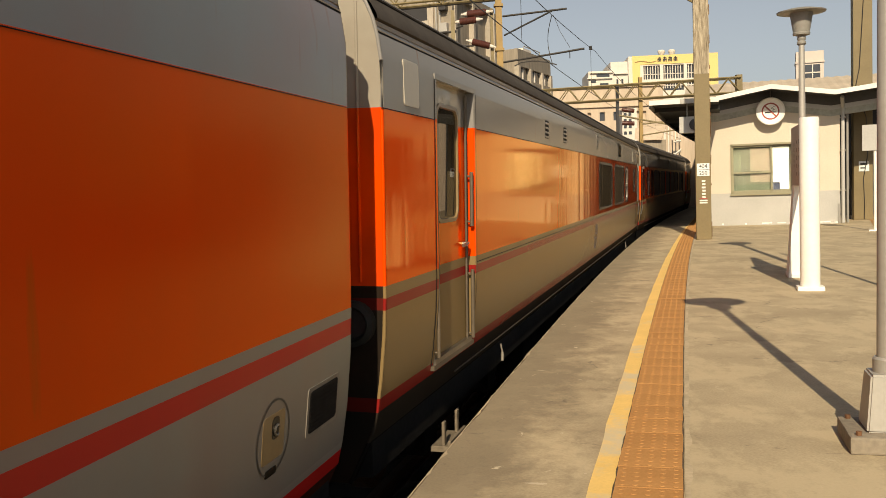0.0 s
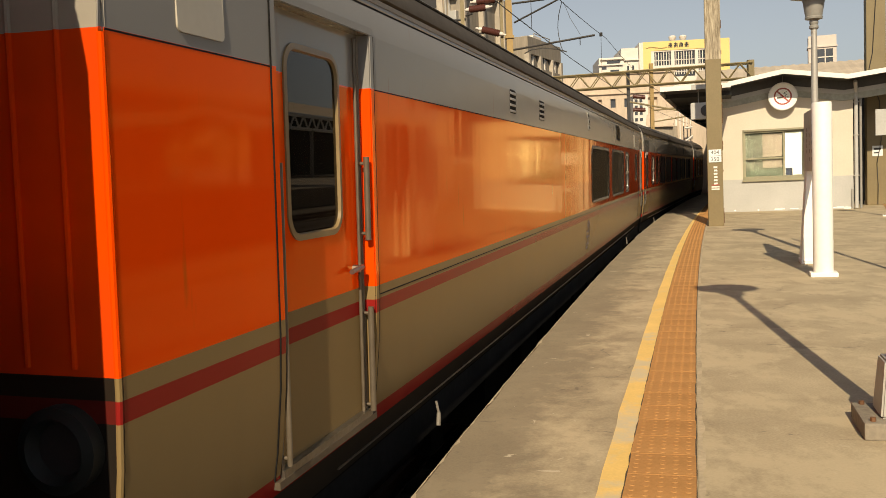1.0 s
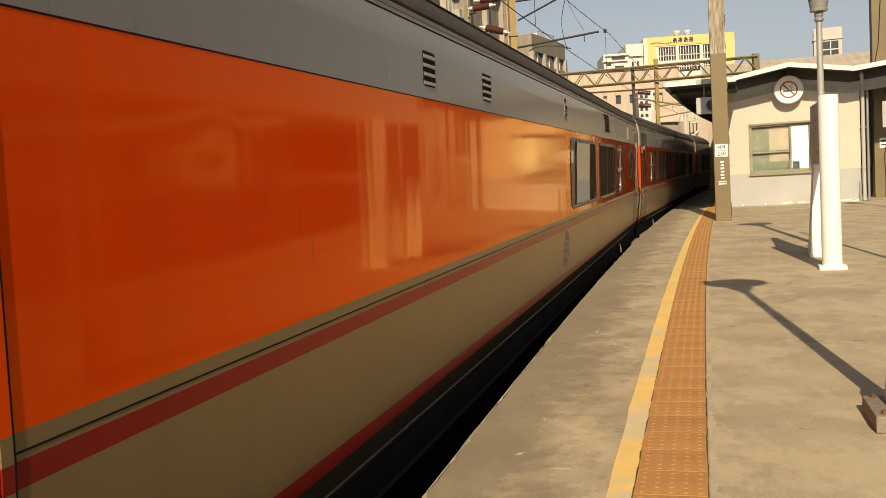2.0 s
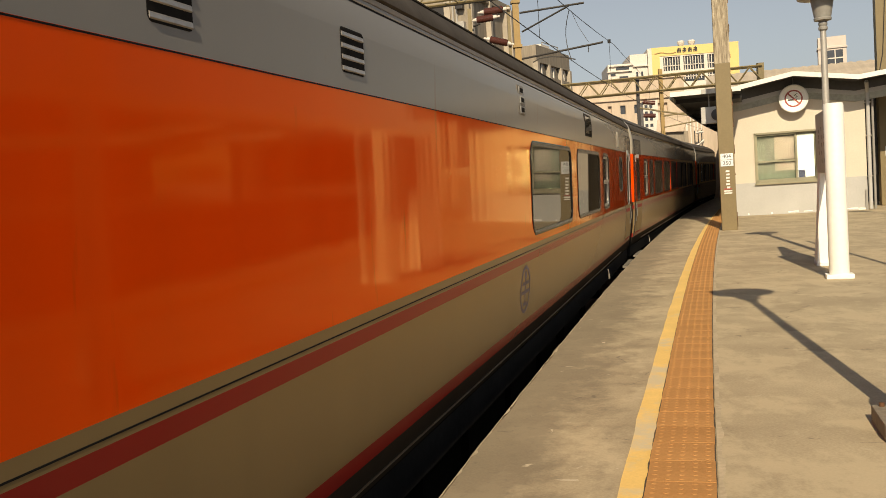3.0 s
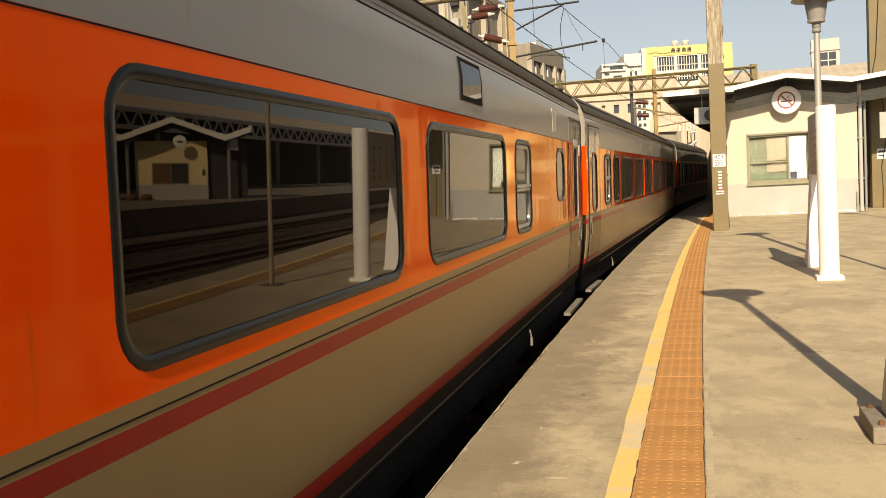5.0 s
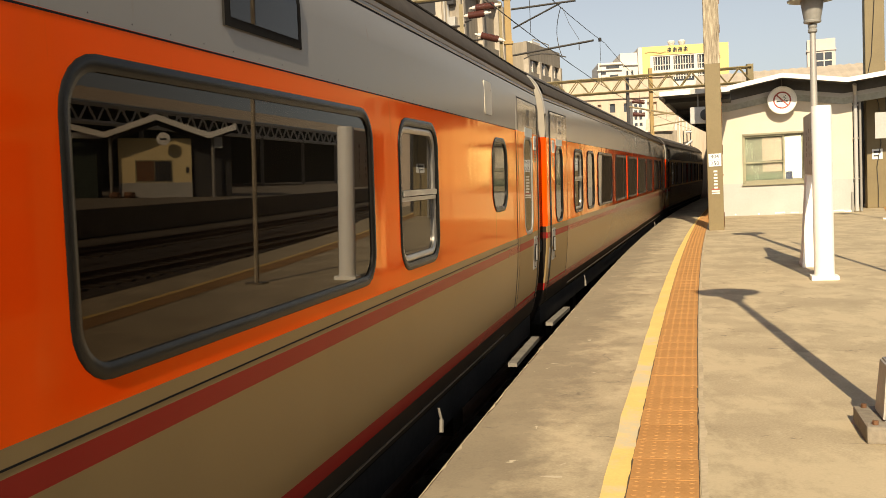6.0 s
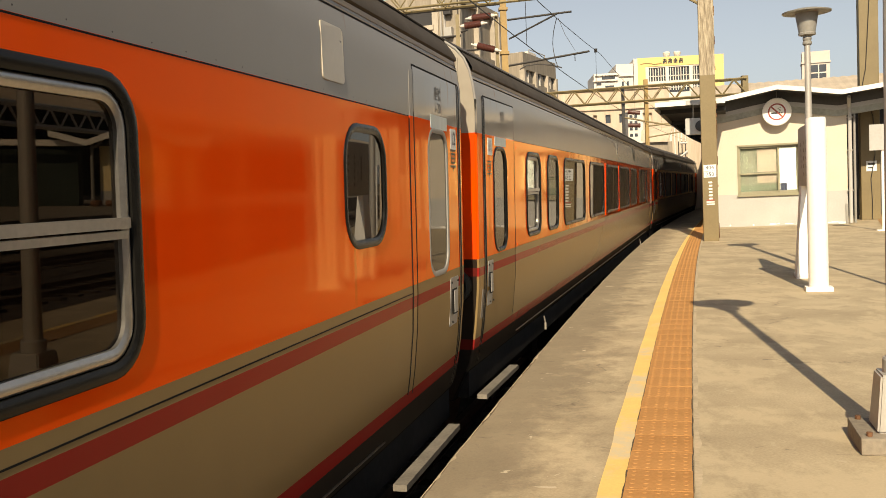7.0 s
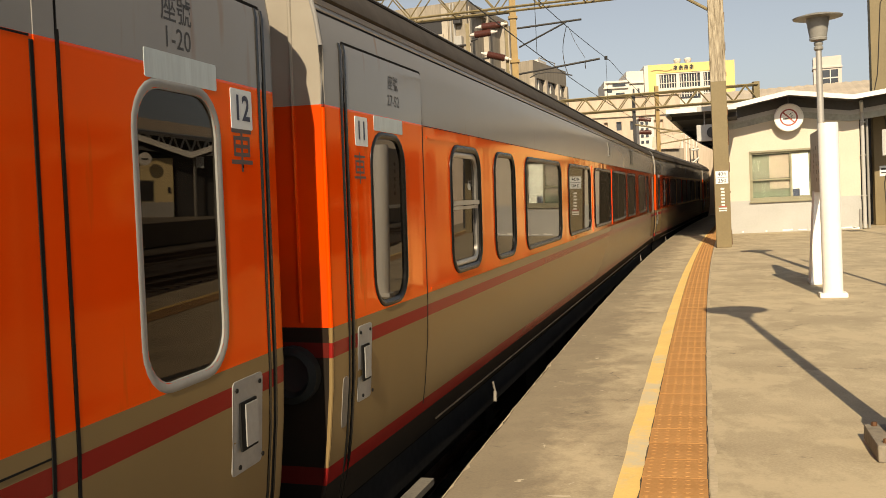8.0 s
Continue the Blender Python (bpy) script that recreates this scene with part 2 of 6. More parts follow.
def worn_yellow():
    m = material("worn_yellow_paint", (0.80, 0.55, 0.175), 0.7, vary=0.1, grain=60, patch=3, bump=0.002)
    nt, n, p = plain_nodes(m)
    old = p.inputs["Base Color"].links[0].from_socket
    co, st = n.new("ShaderNodeTexCoord"), n.new("ShaderNodeTexNoise")
    st.inputs["Scale"].default_value, st.inputs["Detail"].default_value = 5.0, 10
    st.inputs["Roughness"].default_value = 0.68
    nt.links.new(co.outputs["Object"], st.inputs["Vector"])
    sep = n.new("ShaderNodeSeparateXYZ")
    nt.links.new(co.outputs["Object"], sep.inputs[0])

    def maths(op, a, b, c=0.0):
        q = n.new("ShaderNodeMath")
        q.operation = op
        for i, v in enumerate((a, b, c)):
            if isinstance(v, float):
                q.inputs[i].default_value = v
            else:
                nt.links.new(v, q.inputs[i])
        return q.outputs[0]

    # worn through at every other pace near the lamp, sound farther on
    pace = maths("SINE", maths("MULTIPLY_ADD", sep.outputs["Y"], 4.83, -21.4), 0.0)
    sound = maths("MINIMUM", maths("MAXIMUM", maths("MULTIPLY_ADD", sep.outputs["Y"], 0.8, -5.1), 0.0), 1.6)
    wear = maths("SUBTRACT", maths("MULTIPLY_ADD", st.outputs[0], 7.5, pace), sound)
    mr = n.new("ShaderNodeMapRange")
    mr.inputs["From Min"].default_value, mr.inputs["From Max"].default_value = 3.3, 4.9
    nt.links.new(wear, mr.inputs["Value"])
    mx = n.new("ShaderNodeMix")
    mx.data_type = "RGBA"
    mx.inputs[7].default_value = (0.62, 0.52, 0.33, 1)
    nt.links.new(mr.outputs[0], mx.inputs[0])
    nt.links.new(old, mx.inputs[6])
    nt.links.new(mx.outputs[2], p.inputs["Base Color"])
    return m


def glass(name, colour=(0.022, 0.020, 0.018), ior=1.41, hue=(1.0, 0.68, 0.38), dusty=True):
    m = bpy.data.materials.new(name)
    m.use_nodes = True
    nt, n, p = plain_nodes(m)
    p.inputs["Base Color"].default_value = (*colour, 1)
    p.inputs["Roughness"].default_value, p.inputs["IOR"].default_value = 0.01, ior
    p.inputs["Transmission Weight"].default_value = 1.0
    p.inputs["Specular Tint"].default_value = (*hue, 1)
    if dusty:                                # hazy sheen of a dusty pane over the clear reflection
        fr, gl, ms = n.new("ShaderNodeFresnel"), n.new("ShaderNodeBsdfGlossy"), n.new("ShaderNodeMixShader")
        fr.inputs["IOR"].default_value = 1.25
        gl.inputs["Roughness"].default_value, gl.inputs["Color"].default_value = 0.45, (0.145, 0.12, 0.085, 1)
        nt.links.new(fr.outputs[0], ms.inputs[0])
        nt.links.new(p.outputs[0], ms.inputs[1])
        nt.links.new(gl.outputs[0], ms.inputs[2])
        nt.links.new(ms.outputs[0], n["Material Output"].inputs["Surface"])
    return m


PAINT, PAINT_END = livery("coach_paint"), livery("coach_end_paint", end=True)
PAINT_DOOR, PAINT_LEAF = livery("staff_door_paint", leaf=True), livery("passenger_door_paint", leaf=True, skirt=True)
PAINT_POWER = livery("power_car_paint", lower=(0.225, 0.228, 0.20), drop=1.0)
COVE = material("dark_roof_edge", (0.075, 0.064, 0.054), 0.8, spec=0.15, vary=0.2, grain=12, patch=0.8, streak=True)
ROOF = material("coach_roof_grey", (0.070, 0.060, 0.051), 0.7, vary=0.25, grain=12, patch=0.8, streak=True)
UNDER = material("underframe_black", (0.014, 0.013, 0.012), 0.85, vary=0.4, grain=20, patch=2, spec=0.1)
RUBBER = material("black_rubber", (0.009, 0.0085, 0.0075), 0.27, vary=0.3, grain=30, patch=3, spec=0.22)
ALU = material("brushed_aluminium", (0.42, 0.40, 0.37), 0.32, 0.85, vary=0.15, grain=60, patch=4)
FRAMEPALE = material("pale_grey_metal", (0.29, 0.285, 0.27), 0.5, 0.1, vary=0.12, grain=50, patch=4)
STEPGREY = material("worn_step_plate", (0.18, 0.16, 0.13), 0.7, vary=0.3, grain=60, patch=6)
STEEL = material("worn_steel", (0.30, 0.27, 0.23), 0.38, 0.9, vary=0.25, grain=50, patch=3)
GLASS = glass("tinted_window_glass")
NOTICE = material("bluish_white_film", (0.50, 0.56, 0.56), 0.35, vary=0.12, grain=30, patch=5, streak=True)
PALE = material("pale_sign_film", (0.46, 0.42, 0.34), 0.35, vary=0.06, grain=30, patch=2)
WHITE = material("white_plate", (0.70, 0.72, 0.71), 0.4, vary=0.06, grain=30, patch=3)
INK = material("dark_blue_ink", (0.02, 0.025, 0.06), 0.5, vary=0.2)
BROWNINK = material("dark_brown_ink", (0.075, 0.04, 0.03), 0.5, vary=0.2)
FADEDINK = material("faded_brown_ink", (0.22, 0.19, 0.13), 0.6, vary=0.25)
GREYINK = material("dark_grey_ink", (0.045, 0.043, 0.04), 0.5, vary=0.2)
LILAC = material("faded_lilac_emblem", (0.105, 0.085, 0.135), 0.5, vary=0.25)
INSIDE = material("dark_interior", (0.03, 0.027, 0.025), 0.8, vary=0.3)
CONC = concrete_floor()
CONC_OLD = material("old_concrete", (0.24, 0.205, 0.155), 0.9, vary=0.3, grain=30, patch=1.5, bump=0.006)
CONC_PALE = material("pale_cement", (0.45, 0.37, 0.25), 0.9, vary=0.25, grain=40, patch=4, bump=0.003)
YELLOW = worn_yellow()
TACT = material("orange_tactile_tile", (0.39, 0.196, 0.064), 0.9, vary=0.10, grain=60, patch=2.5, bump=0.002, tint=(0.45, 0.235, 0.082), island=0.09, spec=0.25)
GROUT = material("pale_grout", (0.44, 0.33, 0.2), 0.9, vary=0.2, grain=60)
JOINT = material("dark_earth_joint", (0.075, 0.056, 0.036), 0.95, vary=0.4, grain=40)
BALLAST = material("ballast_stone", (0.050, 0.036, 0.025), 0.95, vary=0.45, grain=22, patch=3, bump=0.05)
SLEEPER = material("grimy_sleeper", (0.045, 0.033, 0.024), 0.95, vary=0.3, grain=10, patch=1)
SOIL = material("dusty_ground", (0.11, 0.09, 0.066), 0.95, vary=0.3, grain=6, patch=0.2)
RAIL = material("rusty_rail", (0.12, 0.07, 0.045), 0.6, 0.5, vary=0.3)
CREAM = material("cream_painted_wall", (0.585, 0.525, 0.425), 0.75, vary=0.07, grain=25, patch=1.0, bump=0.002)
PALEGREY = material("pale_grey_painted_wall", (0.43, 0.425, 0.40), 0.75, vary=0.10, grain=25, patch=1.2, bump=0.002)
WHITEPAINT = material("white_paint", (0.86, 0.84, 0.78), 0.5, vary=0.06, grain=20, patch=1.5)
FASCIA = material("white_fascia", (0.74, 0.72, 0.66), 0.55, vary=0.10, grain=10, patch=1.0)
# very dark, to hold down bounce under the canopy and on its added walls
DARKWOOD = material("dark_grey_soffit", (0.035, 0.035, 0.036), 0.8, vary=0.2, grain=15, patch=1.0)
ROOFSHEET = material("corrugated_roof_sheet", (0.50, 0.42, 0.32), 0.7, vary=0.18, grain=20, patch=0.8)
OLIVE = material("olive_brown_paint", (0.19, 0.145, 0.068), 0.6, vary=0.12, grain=25, patch=1.5, bump=0.002)
PEEL = material("peeling_grey_paint", (0.15, 0.11, 0.06), 0.8, vary=0.3, grain=14, patch=5, bump=0.006, streak=True, tint=(0.42, 0.36, 0.26))
GALV = material("galvanised_pole", (0.42, 0.40, 0.36), 0.5, 0.35, vary=0.12, grain=30, patch=2)
HOSE = material("black_hose_ring", (0.016, 0.018, 0.017), 0.6, vary=0.3, grain=20, spec=0.3)
OLDLINE = material("faded_orange_line", (0.36, 0.2, 0.07), 0.8, vary=0.3, grain=20)
GABLE = material("dark_grey_gable_boards", (0.075, 0.073, 0.07), 0.75, vary=0.2, grain=15, patch=1.0)
PILASTER = material("pale_weathered_render", (0.40, 0.35, 0.28), 0.85, vary=0.2, grain=4, patch=0.6)
LAMPGREY = material("lamp_grey", (0.26, 0.25, 0.225), 0.5, vary=0.12, grain=30, patch=2)
FRAMEGREEN = material("olive_window_frame", (0.27, 0.25, 0.16), 0.5, vary=0.1)
PANE = glass("office_pane", (0.86, 0.92, 0.88), 1.3, (1, 1, 1), False)
SHEETGREY = material("beige_paper", (0.27, 0.215, 0.175), 0.8, vary=0.05)
GREENGREY = material("green_grey_paint", (0.36, 0.37, 0.32), 0.75, vary=0.22, grain=12, patch=1.5)
GREENDARK = material("dull_green_interior", (0.10, 0.115, 0.08), 0.8, vary=0.15)
OLIVEBOARD = material("olive_board", (0.135, 0.135, 0.10), 0.8, vary=0.15)
SIGNRED = material("sign_red", (0.33, 0.07, 0.05), 0.5, vary=0.1)
SIGNBLACK = material("sign_black", (0.03, 0.028, 0.028), 0.5, vary=0.1)
BOARD = material("station_board_face", (0.50, 0.46, 0.36), 0.5, vary=0.12, grain=15, patch=2)
GANTRY = material("yellowish_steelwork", (0.21, 0.165, 0.08), 0.6, vary=0.25, grain=15, patch=1.5)
MASTYEL = material("ochre_mast_paint", (0.31, 0.205, 0.07), 0.6, vary=0.15, grain=15, patch=1.5)
INSUL = material("brown_glazed_porcelain", (0.085, 0.03, 0.022), 0.2, vary=0.2)
WIRE = material("dark_wire", (0.06, 0.055, 0.05), 0.5, 0.6, vary=0.2)
FAR_YELLOW = material("yellow_facade", (0.74, 0.54, 0.20), 0.7, vary=0.05, grain=4, patch=0.3)
FAR_WHITE = material("white_facade", (0.66, 0.61, 0.54), 0.8, vary=0.07, grain=4, patch=0.3)
FAR_CREAM = material("cream_facade", (0.52, 0.42, 0.315), 0.8, vary=0.18, grain=4, patch=0.3, streak=True)
FAR_PINK = material("pale_pink_render", (0.58, 0.51, 0.45), 0.8, vary=0.07, grain=4, patch=0.3)
FAR_GREY = material("weathered_concrete_facade", (0.28, 0.24, 0.185), 0.85, vary=0.28, grain=3, patch=0.4, streak=True)
FAR_GLASS = material("dark_window_glass", (0.05, 0.055, 0.065), 0.15, vary=0.3, grain=1, patch=0.4)
GREENDARKER = material("dark_green_boards", (0.018, 0.03, 0.022), 0.8, vary=0.3, grain=8, patch=0.6)
HUTWALL = material("yellowish_cream_wall", (0.82, 0.68, 0.36), 0.75, vary=0.08, grain=10, patch=0.8)
RUST = material("rusty_strip", (0.15, 0.07, 0.03), 0.8, vary=0.3, grain=20)


# ---- mesh helpers ----
def part(name, bm, mat, parent=None, label="", smooth=False, towards=None):
    """Links a bmesh as one mesh object, under a thing or a part where one is given; towards(face centre) is the side an open sheet looks to."""
    me = bpy.data.meshes.new(name)
    if towards:
        for f in bm.faces:
            f.normal_update()
            if f.normal.dot(Vector(towards(f.calc_center_median()))) < 0:
                f.normal_flip()
    else:
        bmesh.ops.recalc_face_normals(bm, faces=bm.faces)
    bm.to_mesh(me)
    bm.free()
    for mm in (mat if isinstance(mat, (list, tuple)) else [mat]):
        me.materials.append(mm)
    if smooth:
        for poly in me.polygons:
            poly.use_smooth = True
        me.set_sharp_from_angle(angle=radians(38))
    ob = new(name, me)
    if parent is not None:
        ob.parent = parent
    if label:
        tagged(ob, label)
    return ob


def root(name, label, category, group="", m=None):
    ob = new(name)
    ob.empty_display_size = 0.2
    if m is not None:
        ob.matrix_basis = m
    return tagged(ob, label, category, group)


def box(bm, x0, x1, y0, y1, z0, z1, m=None, mi=0):
    v = [bm.verts.new((x, y, z)) for z in (z0, z1) for y in (y0, y1) for x in (x0, x1)]
    if m is not None:
        for q in v:
            q.co = m @ q.co
    for f in ((0, 2, 3, 1), (4, 5, 7, 6), (0, 1, 5, 4), (2, 6, 7, 3), (0, 4, 6, 2), (1, 3, 7, 5)):
        bm.faces.new([v[i] for i in f]).material_index = mi
    return v


def boxed(*a, bevel=0.0, m=None):
    bm = bmesh.new()
    box(bm, *a, m=m)
    if bevel:
        bmesh.ops.bevel(bm, geom=bm.edges[:], offset=bevel, segments=2, affect="EDGES", profile=0.6)
    return bm


def rod(bm, a, b, r0, r1=None, seg=8, caps=True):
    a, b = Vector(a), Vector(b)
    r1 = r0 if r1 is None else r1
    q = (b - a).to_track_quat("Z", "Y")
    rings = []
    for p, r in ((a, r0), (b, r1)):
        rings.append([bm.verts.new(p + q @ Vector((r * math.cos(2 * math.pi * i / seg), r * math.sin(2 * math.pi * i / seg), 0))) for i in range(seg)])
    for i in range(seg):
        bm.faces.new((rings[0][i], rings[0][(i + 1) % seg], rings[1][(i + 1) % seg], rings[1][i]))
    if caps:
        bm.faces.new(rings[0][::-1])
        bm.faces.new(rings[1])
    return bm


def rods(*items, seg=8):
    bm = bmesh.new()
    for it in items:
        rod(bm, *it, seg=seg)
    return bm


def tube(bm, pts, r, seg=5):
    """One continuous tube along a line of points."""
    pts = [Vector(p) for p in pts]
    prev = None
    for i, p in enumerate(pts):
        d = pts[min(i + 1, len(pts) - 1)] - pts[max(i - 1, 0)]
        q = d.to_track_quat("Z", "Y")
        cur = [bm.verts.new(p + q @ Vector((r * math.cos(2 * math.pi * k / seg), r * math.sin(2 * math.pi * k / seg), 0))) for k in range(seg)]
        if prev:
            for k in range(seg):
                bm.faces.new((prev[k], prev[(k + 1) % seg], cur[(k + 1) % seg], cur[k]))
        prev = cur
    return bm


def lathe(bm, centre, prof, seg=20, axis="z"):
    """A turned body round a vertical (or y) axis from (radius, height) pairs."""
    c = Vector(centre)
    rings = []
    for r, h in prof:
        ring = []
        for i in range(seg):
            w = 2 * math.pi * i / seg
            d = Vector((r * math.cos(w), r * math.sin(w), h)) if axis == "z" else Vector((r * math.cos(w), h, r * math.sin(w)))
            ring.append(bm.verts.new(c + d))
        rings.append(ring)
    for a, b in zip(rings, rings[1:]):
        for i in range(seg):
            bm.faces.new((a[i], a[(i + 1) % seg], b[(i + 1) % seg], b[i]))
    bm.faces.new(rings[0][::-1])
    bm.faces.new(rings[-1])
    return bm


def text(name, body, size, m, mat, parent, thick=0.0, bold=0.0):
    cu = bpy.data.curves.new(name, "FONT")
    cu.body, cu.size, cu.extrude, cu.align_x, cu.align_y = body, size, thick, "CENTER", "CENTER"
    cu.resolution_u, cu.offset = 3, bold
    cu.materials.append(mat)
    ob = new(name, cu)
    ob.parent = parent
    ob.matrix_basis = m
    return ob


# ---- the curved lines of the platform and the track ----
def edge_x(y):
    return -1.167 + 0.23653 * y + 0.001275 * y * y


def yellow_l(y):
    return -0.407 + 0.24807 * y + 0.001208 * y * y - 0.0000003 * y ** 3


def yellow_r(y):
    return -0.312 + 0.2508 * y + 0.000995 * y * y


def tile_mid(y):
    return yellow_r(y) + 0.162 + 0.0006 * y


def far_line_x(y):
    return 2.47 + 0.303 * y + 0.00327 * y * y if y < 20 else 9.838 + 0.434 * (y - 20)


def right_edge_x(y):
    return far_line_x(y) + 0.85 + min(0.4, max(0.0, 0.1 * (y - 20)))


def far_edge_x(y):
    return 21.0 + 0.255 * y + 0.0010 * y * y


TRACK_A, TRACK_B, TRACK_C = -1.42874, 0.247306, 0.00116492    # line of the coach sides that face the platform
_Y = np.linspace(-90, 140, 9201)
_SL = np.sqrt(1 + (TRACK_B + 2 * TRACK_C * _Y) ** 2)
_S = np.concatenate([[0], np.cumsum((_SL[1:] + _SL[:-1]) / 2 * np.diff(_Y))])
_S -= np.interp(0, _Y, _S)


def along(s):
    y = float(np.interp(s, _S, _Y))
    return Vector((TRACK_A + TRACK_B * y + TRACK_C * y * y, y))


PITCH, LENGTH = 20.605, 20.13
CANT = 1.3      # lean of the coaches towards the inside of the curve


def coach_pose(s):
    """A coach whose near end stands s metres along, carried by two bogies 14 m apart; its local y runs along it from that end."""
    a, b = along(s + 10.15 - 7), along(s + 10.15 + 7)
    d = (b - a).normalized()
    o = (a + b) / 2 - d * 10.15
    return pose(o.x, o.y, 0, 0, 0, -math.degrees(math.atan2(d.x, d.y))) @ pose(0, 0, 1.1, 0, CANT, 0) @ pose(0, 0, -1.1)


def ribbon(bm, fa, fb, y0, y1, z, step=0.5, jitter=0.0, mi=0):
    """A sheet between two lines x = fa(y) and x = fb(y)."""
    n = max(2, int((y1 - y0) / step))
    prev = None
    for i in range(n + 1):
        y = y0 + (y1 - y0) * i / n
        j = jitter * (noise.noise((y * 3.1, 0.3, 0)) + 0.6 * noise.noise((y * 13.0, 5.3, 0)))
        cur = (bm.verts.new((fa(y) + j, y, z)), bm.verts.new((fb(y), y, z)))
        if prev:
            bm.faces.new((prev[0], prev[1], cur[1], cur[0])).material_index = mi
        prev = cur


# ---- ground, track bed, platforms ----
bm = bmesh.new()
bmesh.ops.create_grid(bm, x_segments=8, y_segments=8, size=2500)
for q in bm.verts:
    q.co.z = -1.25
tagged(part("ground", bm, SOIL), "dusty bare ground beyond the tracks", "ground", kind="structure")


def slab(name, fa, fb, y0, y1, depth, mat, label, jitter=0.0, step=0.5, category="platform"):
    bm = bmesh.new()
    n = int((y1 - y0) / step)
    rows = []
    for i in range(n + 1):
        y = y0 + (y1 - y0) * i / n
        j = jitter * (0.7 * noise.noise((y * 2.1, 0.3, 0)) + 0.6 * noise.noise((y * 9.0, 5.3, 0)))
        jz = -abs(jitter) * max(0.0, noise.noise((y * 5.0, 2.2, 1.0)))
        xs = [fa(y) + j, fa(y) + j + 0.03, fb(y) - 0.03, fb(y)]
        rows.append([bm.verts.new((xs[0], y, -depth)), bm.verts.new((xs[0], y, -0.02 + jz)), bm.verts.new((xs[1], y, 0)),
                     bm.verts.new((xs[2], y, 0)), bm.verts.new((xs[3], y, -0.02)), bm.verts.new((xs[3], y, -depth))])
    away = bm.loops.layers.uv.new("UVMap")                  # distance from the edge
    for a, b in zip(rows, rows[1:]):
        for k in range(5):
            f = bm.faces.new((a[k], a[k + 1], b[k + 1], b[k]))
            for lp, (row, i) in zip(f.loops, ((a, k), (a, k + 1), (b, k + 1), (b, k))):
                lp[away].uv = (row[i].co.x - row[0].co.x, row[i].co.y)
    return tagged(part(name, bm, mat), label, category, kind="structure")


slab("platform", edge_x, right_edge_x, -30, 110, 1.2, CONC, "worn sandy concrete station platform with chipped edge", 0.018, 0.12)
slab("platform_far", far_edge_x, lambda y: far_edge_x(y) + 50, -30, 110, 1.2, CONC_OLD, "concrete platform beyond the next tracks", 0.01, 0.5)


def track_bed(off, name):
    bm = bmesh.new()
    ribbon(bm, lambda y: edge_x(y) + off - 2.3, lambda y: edge_x(y) + off + 2.3, -60, 120, -1.12, 1.0)
    for q in bm.verts:
        q.co.z += 0.05 * noise.noise(q.co * 1.7)
    bed = tagged(part(name, bm, BALLAST), "dark stone ballast under the rails", "track bed", kind="structure")
    for side in (-0.535, 0.535):
        bm = bmesh.new()
        c = lambda y: edge_x(y) + off + side * 1.03
        for x0, x1, z0, z1 in ((-0.035, 0.035, -0.99, -0.95), (-0.01, 0.01, -1.06, -0.99), (-0.06, 0.06, -1.08, -1.06)):
            n = 90
            prev = None
            for i in range(n + 1):
                y = -60 + 180 * i / n
                cur = [bm.verts.new((c(y) + x, y, z)) for x, z in ((x0, z0), (x0, z1), (x1, z1), (x1, z0))]
                if prev:
                    for k in range(4):
                        bm.faces.new((prev[k], prev[(k + 1) % 4], cur[(k + 1) % 4], cur[k]))
                prev = cur
        part("rail", bm, RAIL, bed)
    bm = bmesh.new()
    for i in range(150):
        y = -20 + i * 0.62
        a = math.atan(0.2365 + 0.00255 * y)
        box(bm, -1.0, 1.0, -0.12, 0.12, -1.16, -1.07, Matrix.Translation((edge_x(y) + off, y, 0)) @ Matrix.Rotation(-a, 4, "Z"))
    tagged(part("sleepers", bm, SLEEPER, bed), kind="stuff")


track_bed(-1.66, "track_bed_1")
track_bed(7.4, "track_bed_2")
track_bed(12.2, "track_bed_3")
track_bed(17.0, "track_bed_4")

bm = bmesh.new()
ribbon(bm, lambda y: edge_x(y) + 0.021, lambda y: edge_x(y) + 0.026 + max(0.0, 0.018 * noise.noise((y * 2.3, 0, 3)) + 0.03 * noise.noise((y * 14, 0, 3))), -20, 40, 0.003, 0.06)
tagged(part("chipped_edge", bm, CONC_PALE), "pale chipped cement lip along the platform edge", "platform edge", kind="structure")

# painted line, cement margin and tactile paving
bm = bmesh.new()
ribbon(bm, yellow_l, lambda y: tile_mid(y) - 0.153, -12, 60, 0.005, 0.25, 0.008)
tagged(part("yellow_line", bm, YELLOW), "worn yellow safety line painted along the platform", "painted line", kind="structure")
bm = bmesh.new()
ribbon(bm, lambda y: tile_mid(y) - 0.149, lambda y: tile_mid(y) + 0.149, -12, 60, 0.0118, 0.25)
bed = tagged(part("tactile_paving", bm, GROUT), "orange tactile paving strip with raised dots", "tactile paving", kind="structure")


bm = bmesh.new()
ribbon(bm, lambda y: tile_mid(y) + 0.147, lambda y: tile_mid(y) + 0.157 + 0.005 * noise.noise((y * 7, 2, 1)), -12, 60, 0.004, 0.06)
ribbon(bm, lambda y: tile_mid(y) - 0.157 + 0.006 * noise.noise((y * 8, 4, 1)), lambda y: tile_mid(y) - 0.147, -12, 60, 0.0065, 0.06)
tagged(part("open_joint", bm, JOINT), "dark open joints on both sides of the tactile strip", "joint", kind="structure")
bm = bmesh.new()
ribbon(bm, lambda y: tile_mid(y) + 0.161 + 0.004 * noise.noise((y * 6, 1, 1)), lambda y: tile_mid(y) + 0.19 + 0.018 * noise.noise((y * 4, 0, 3)) + 0.012 * noise.noise((y * 17, 0, 3)), -12, 60, 0.006, 0.06)
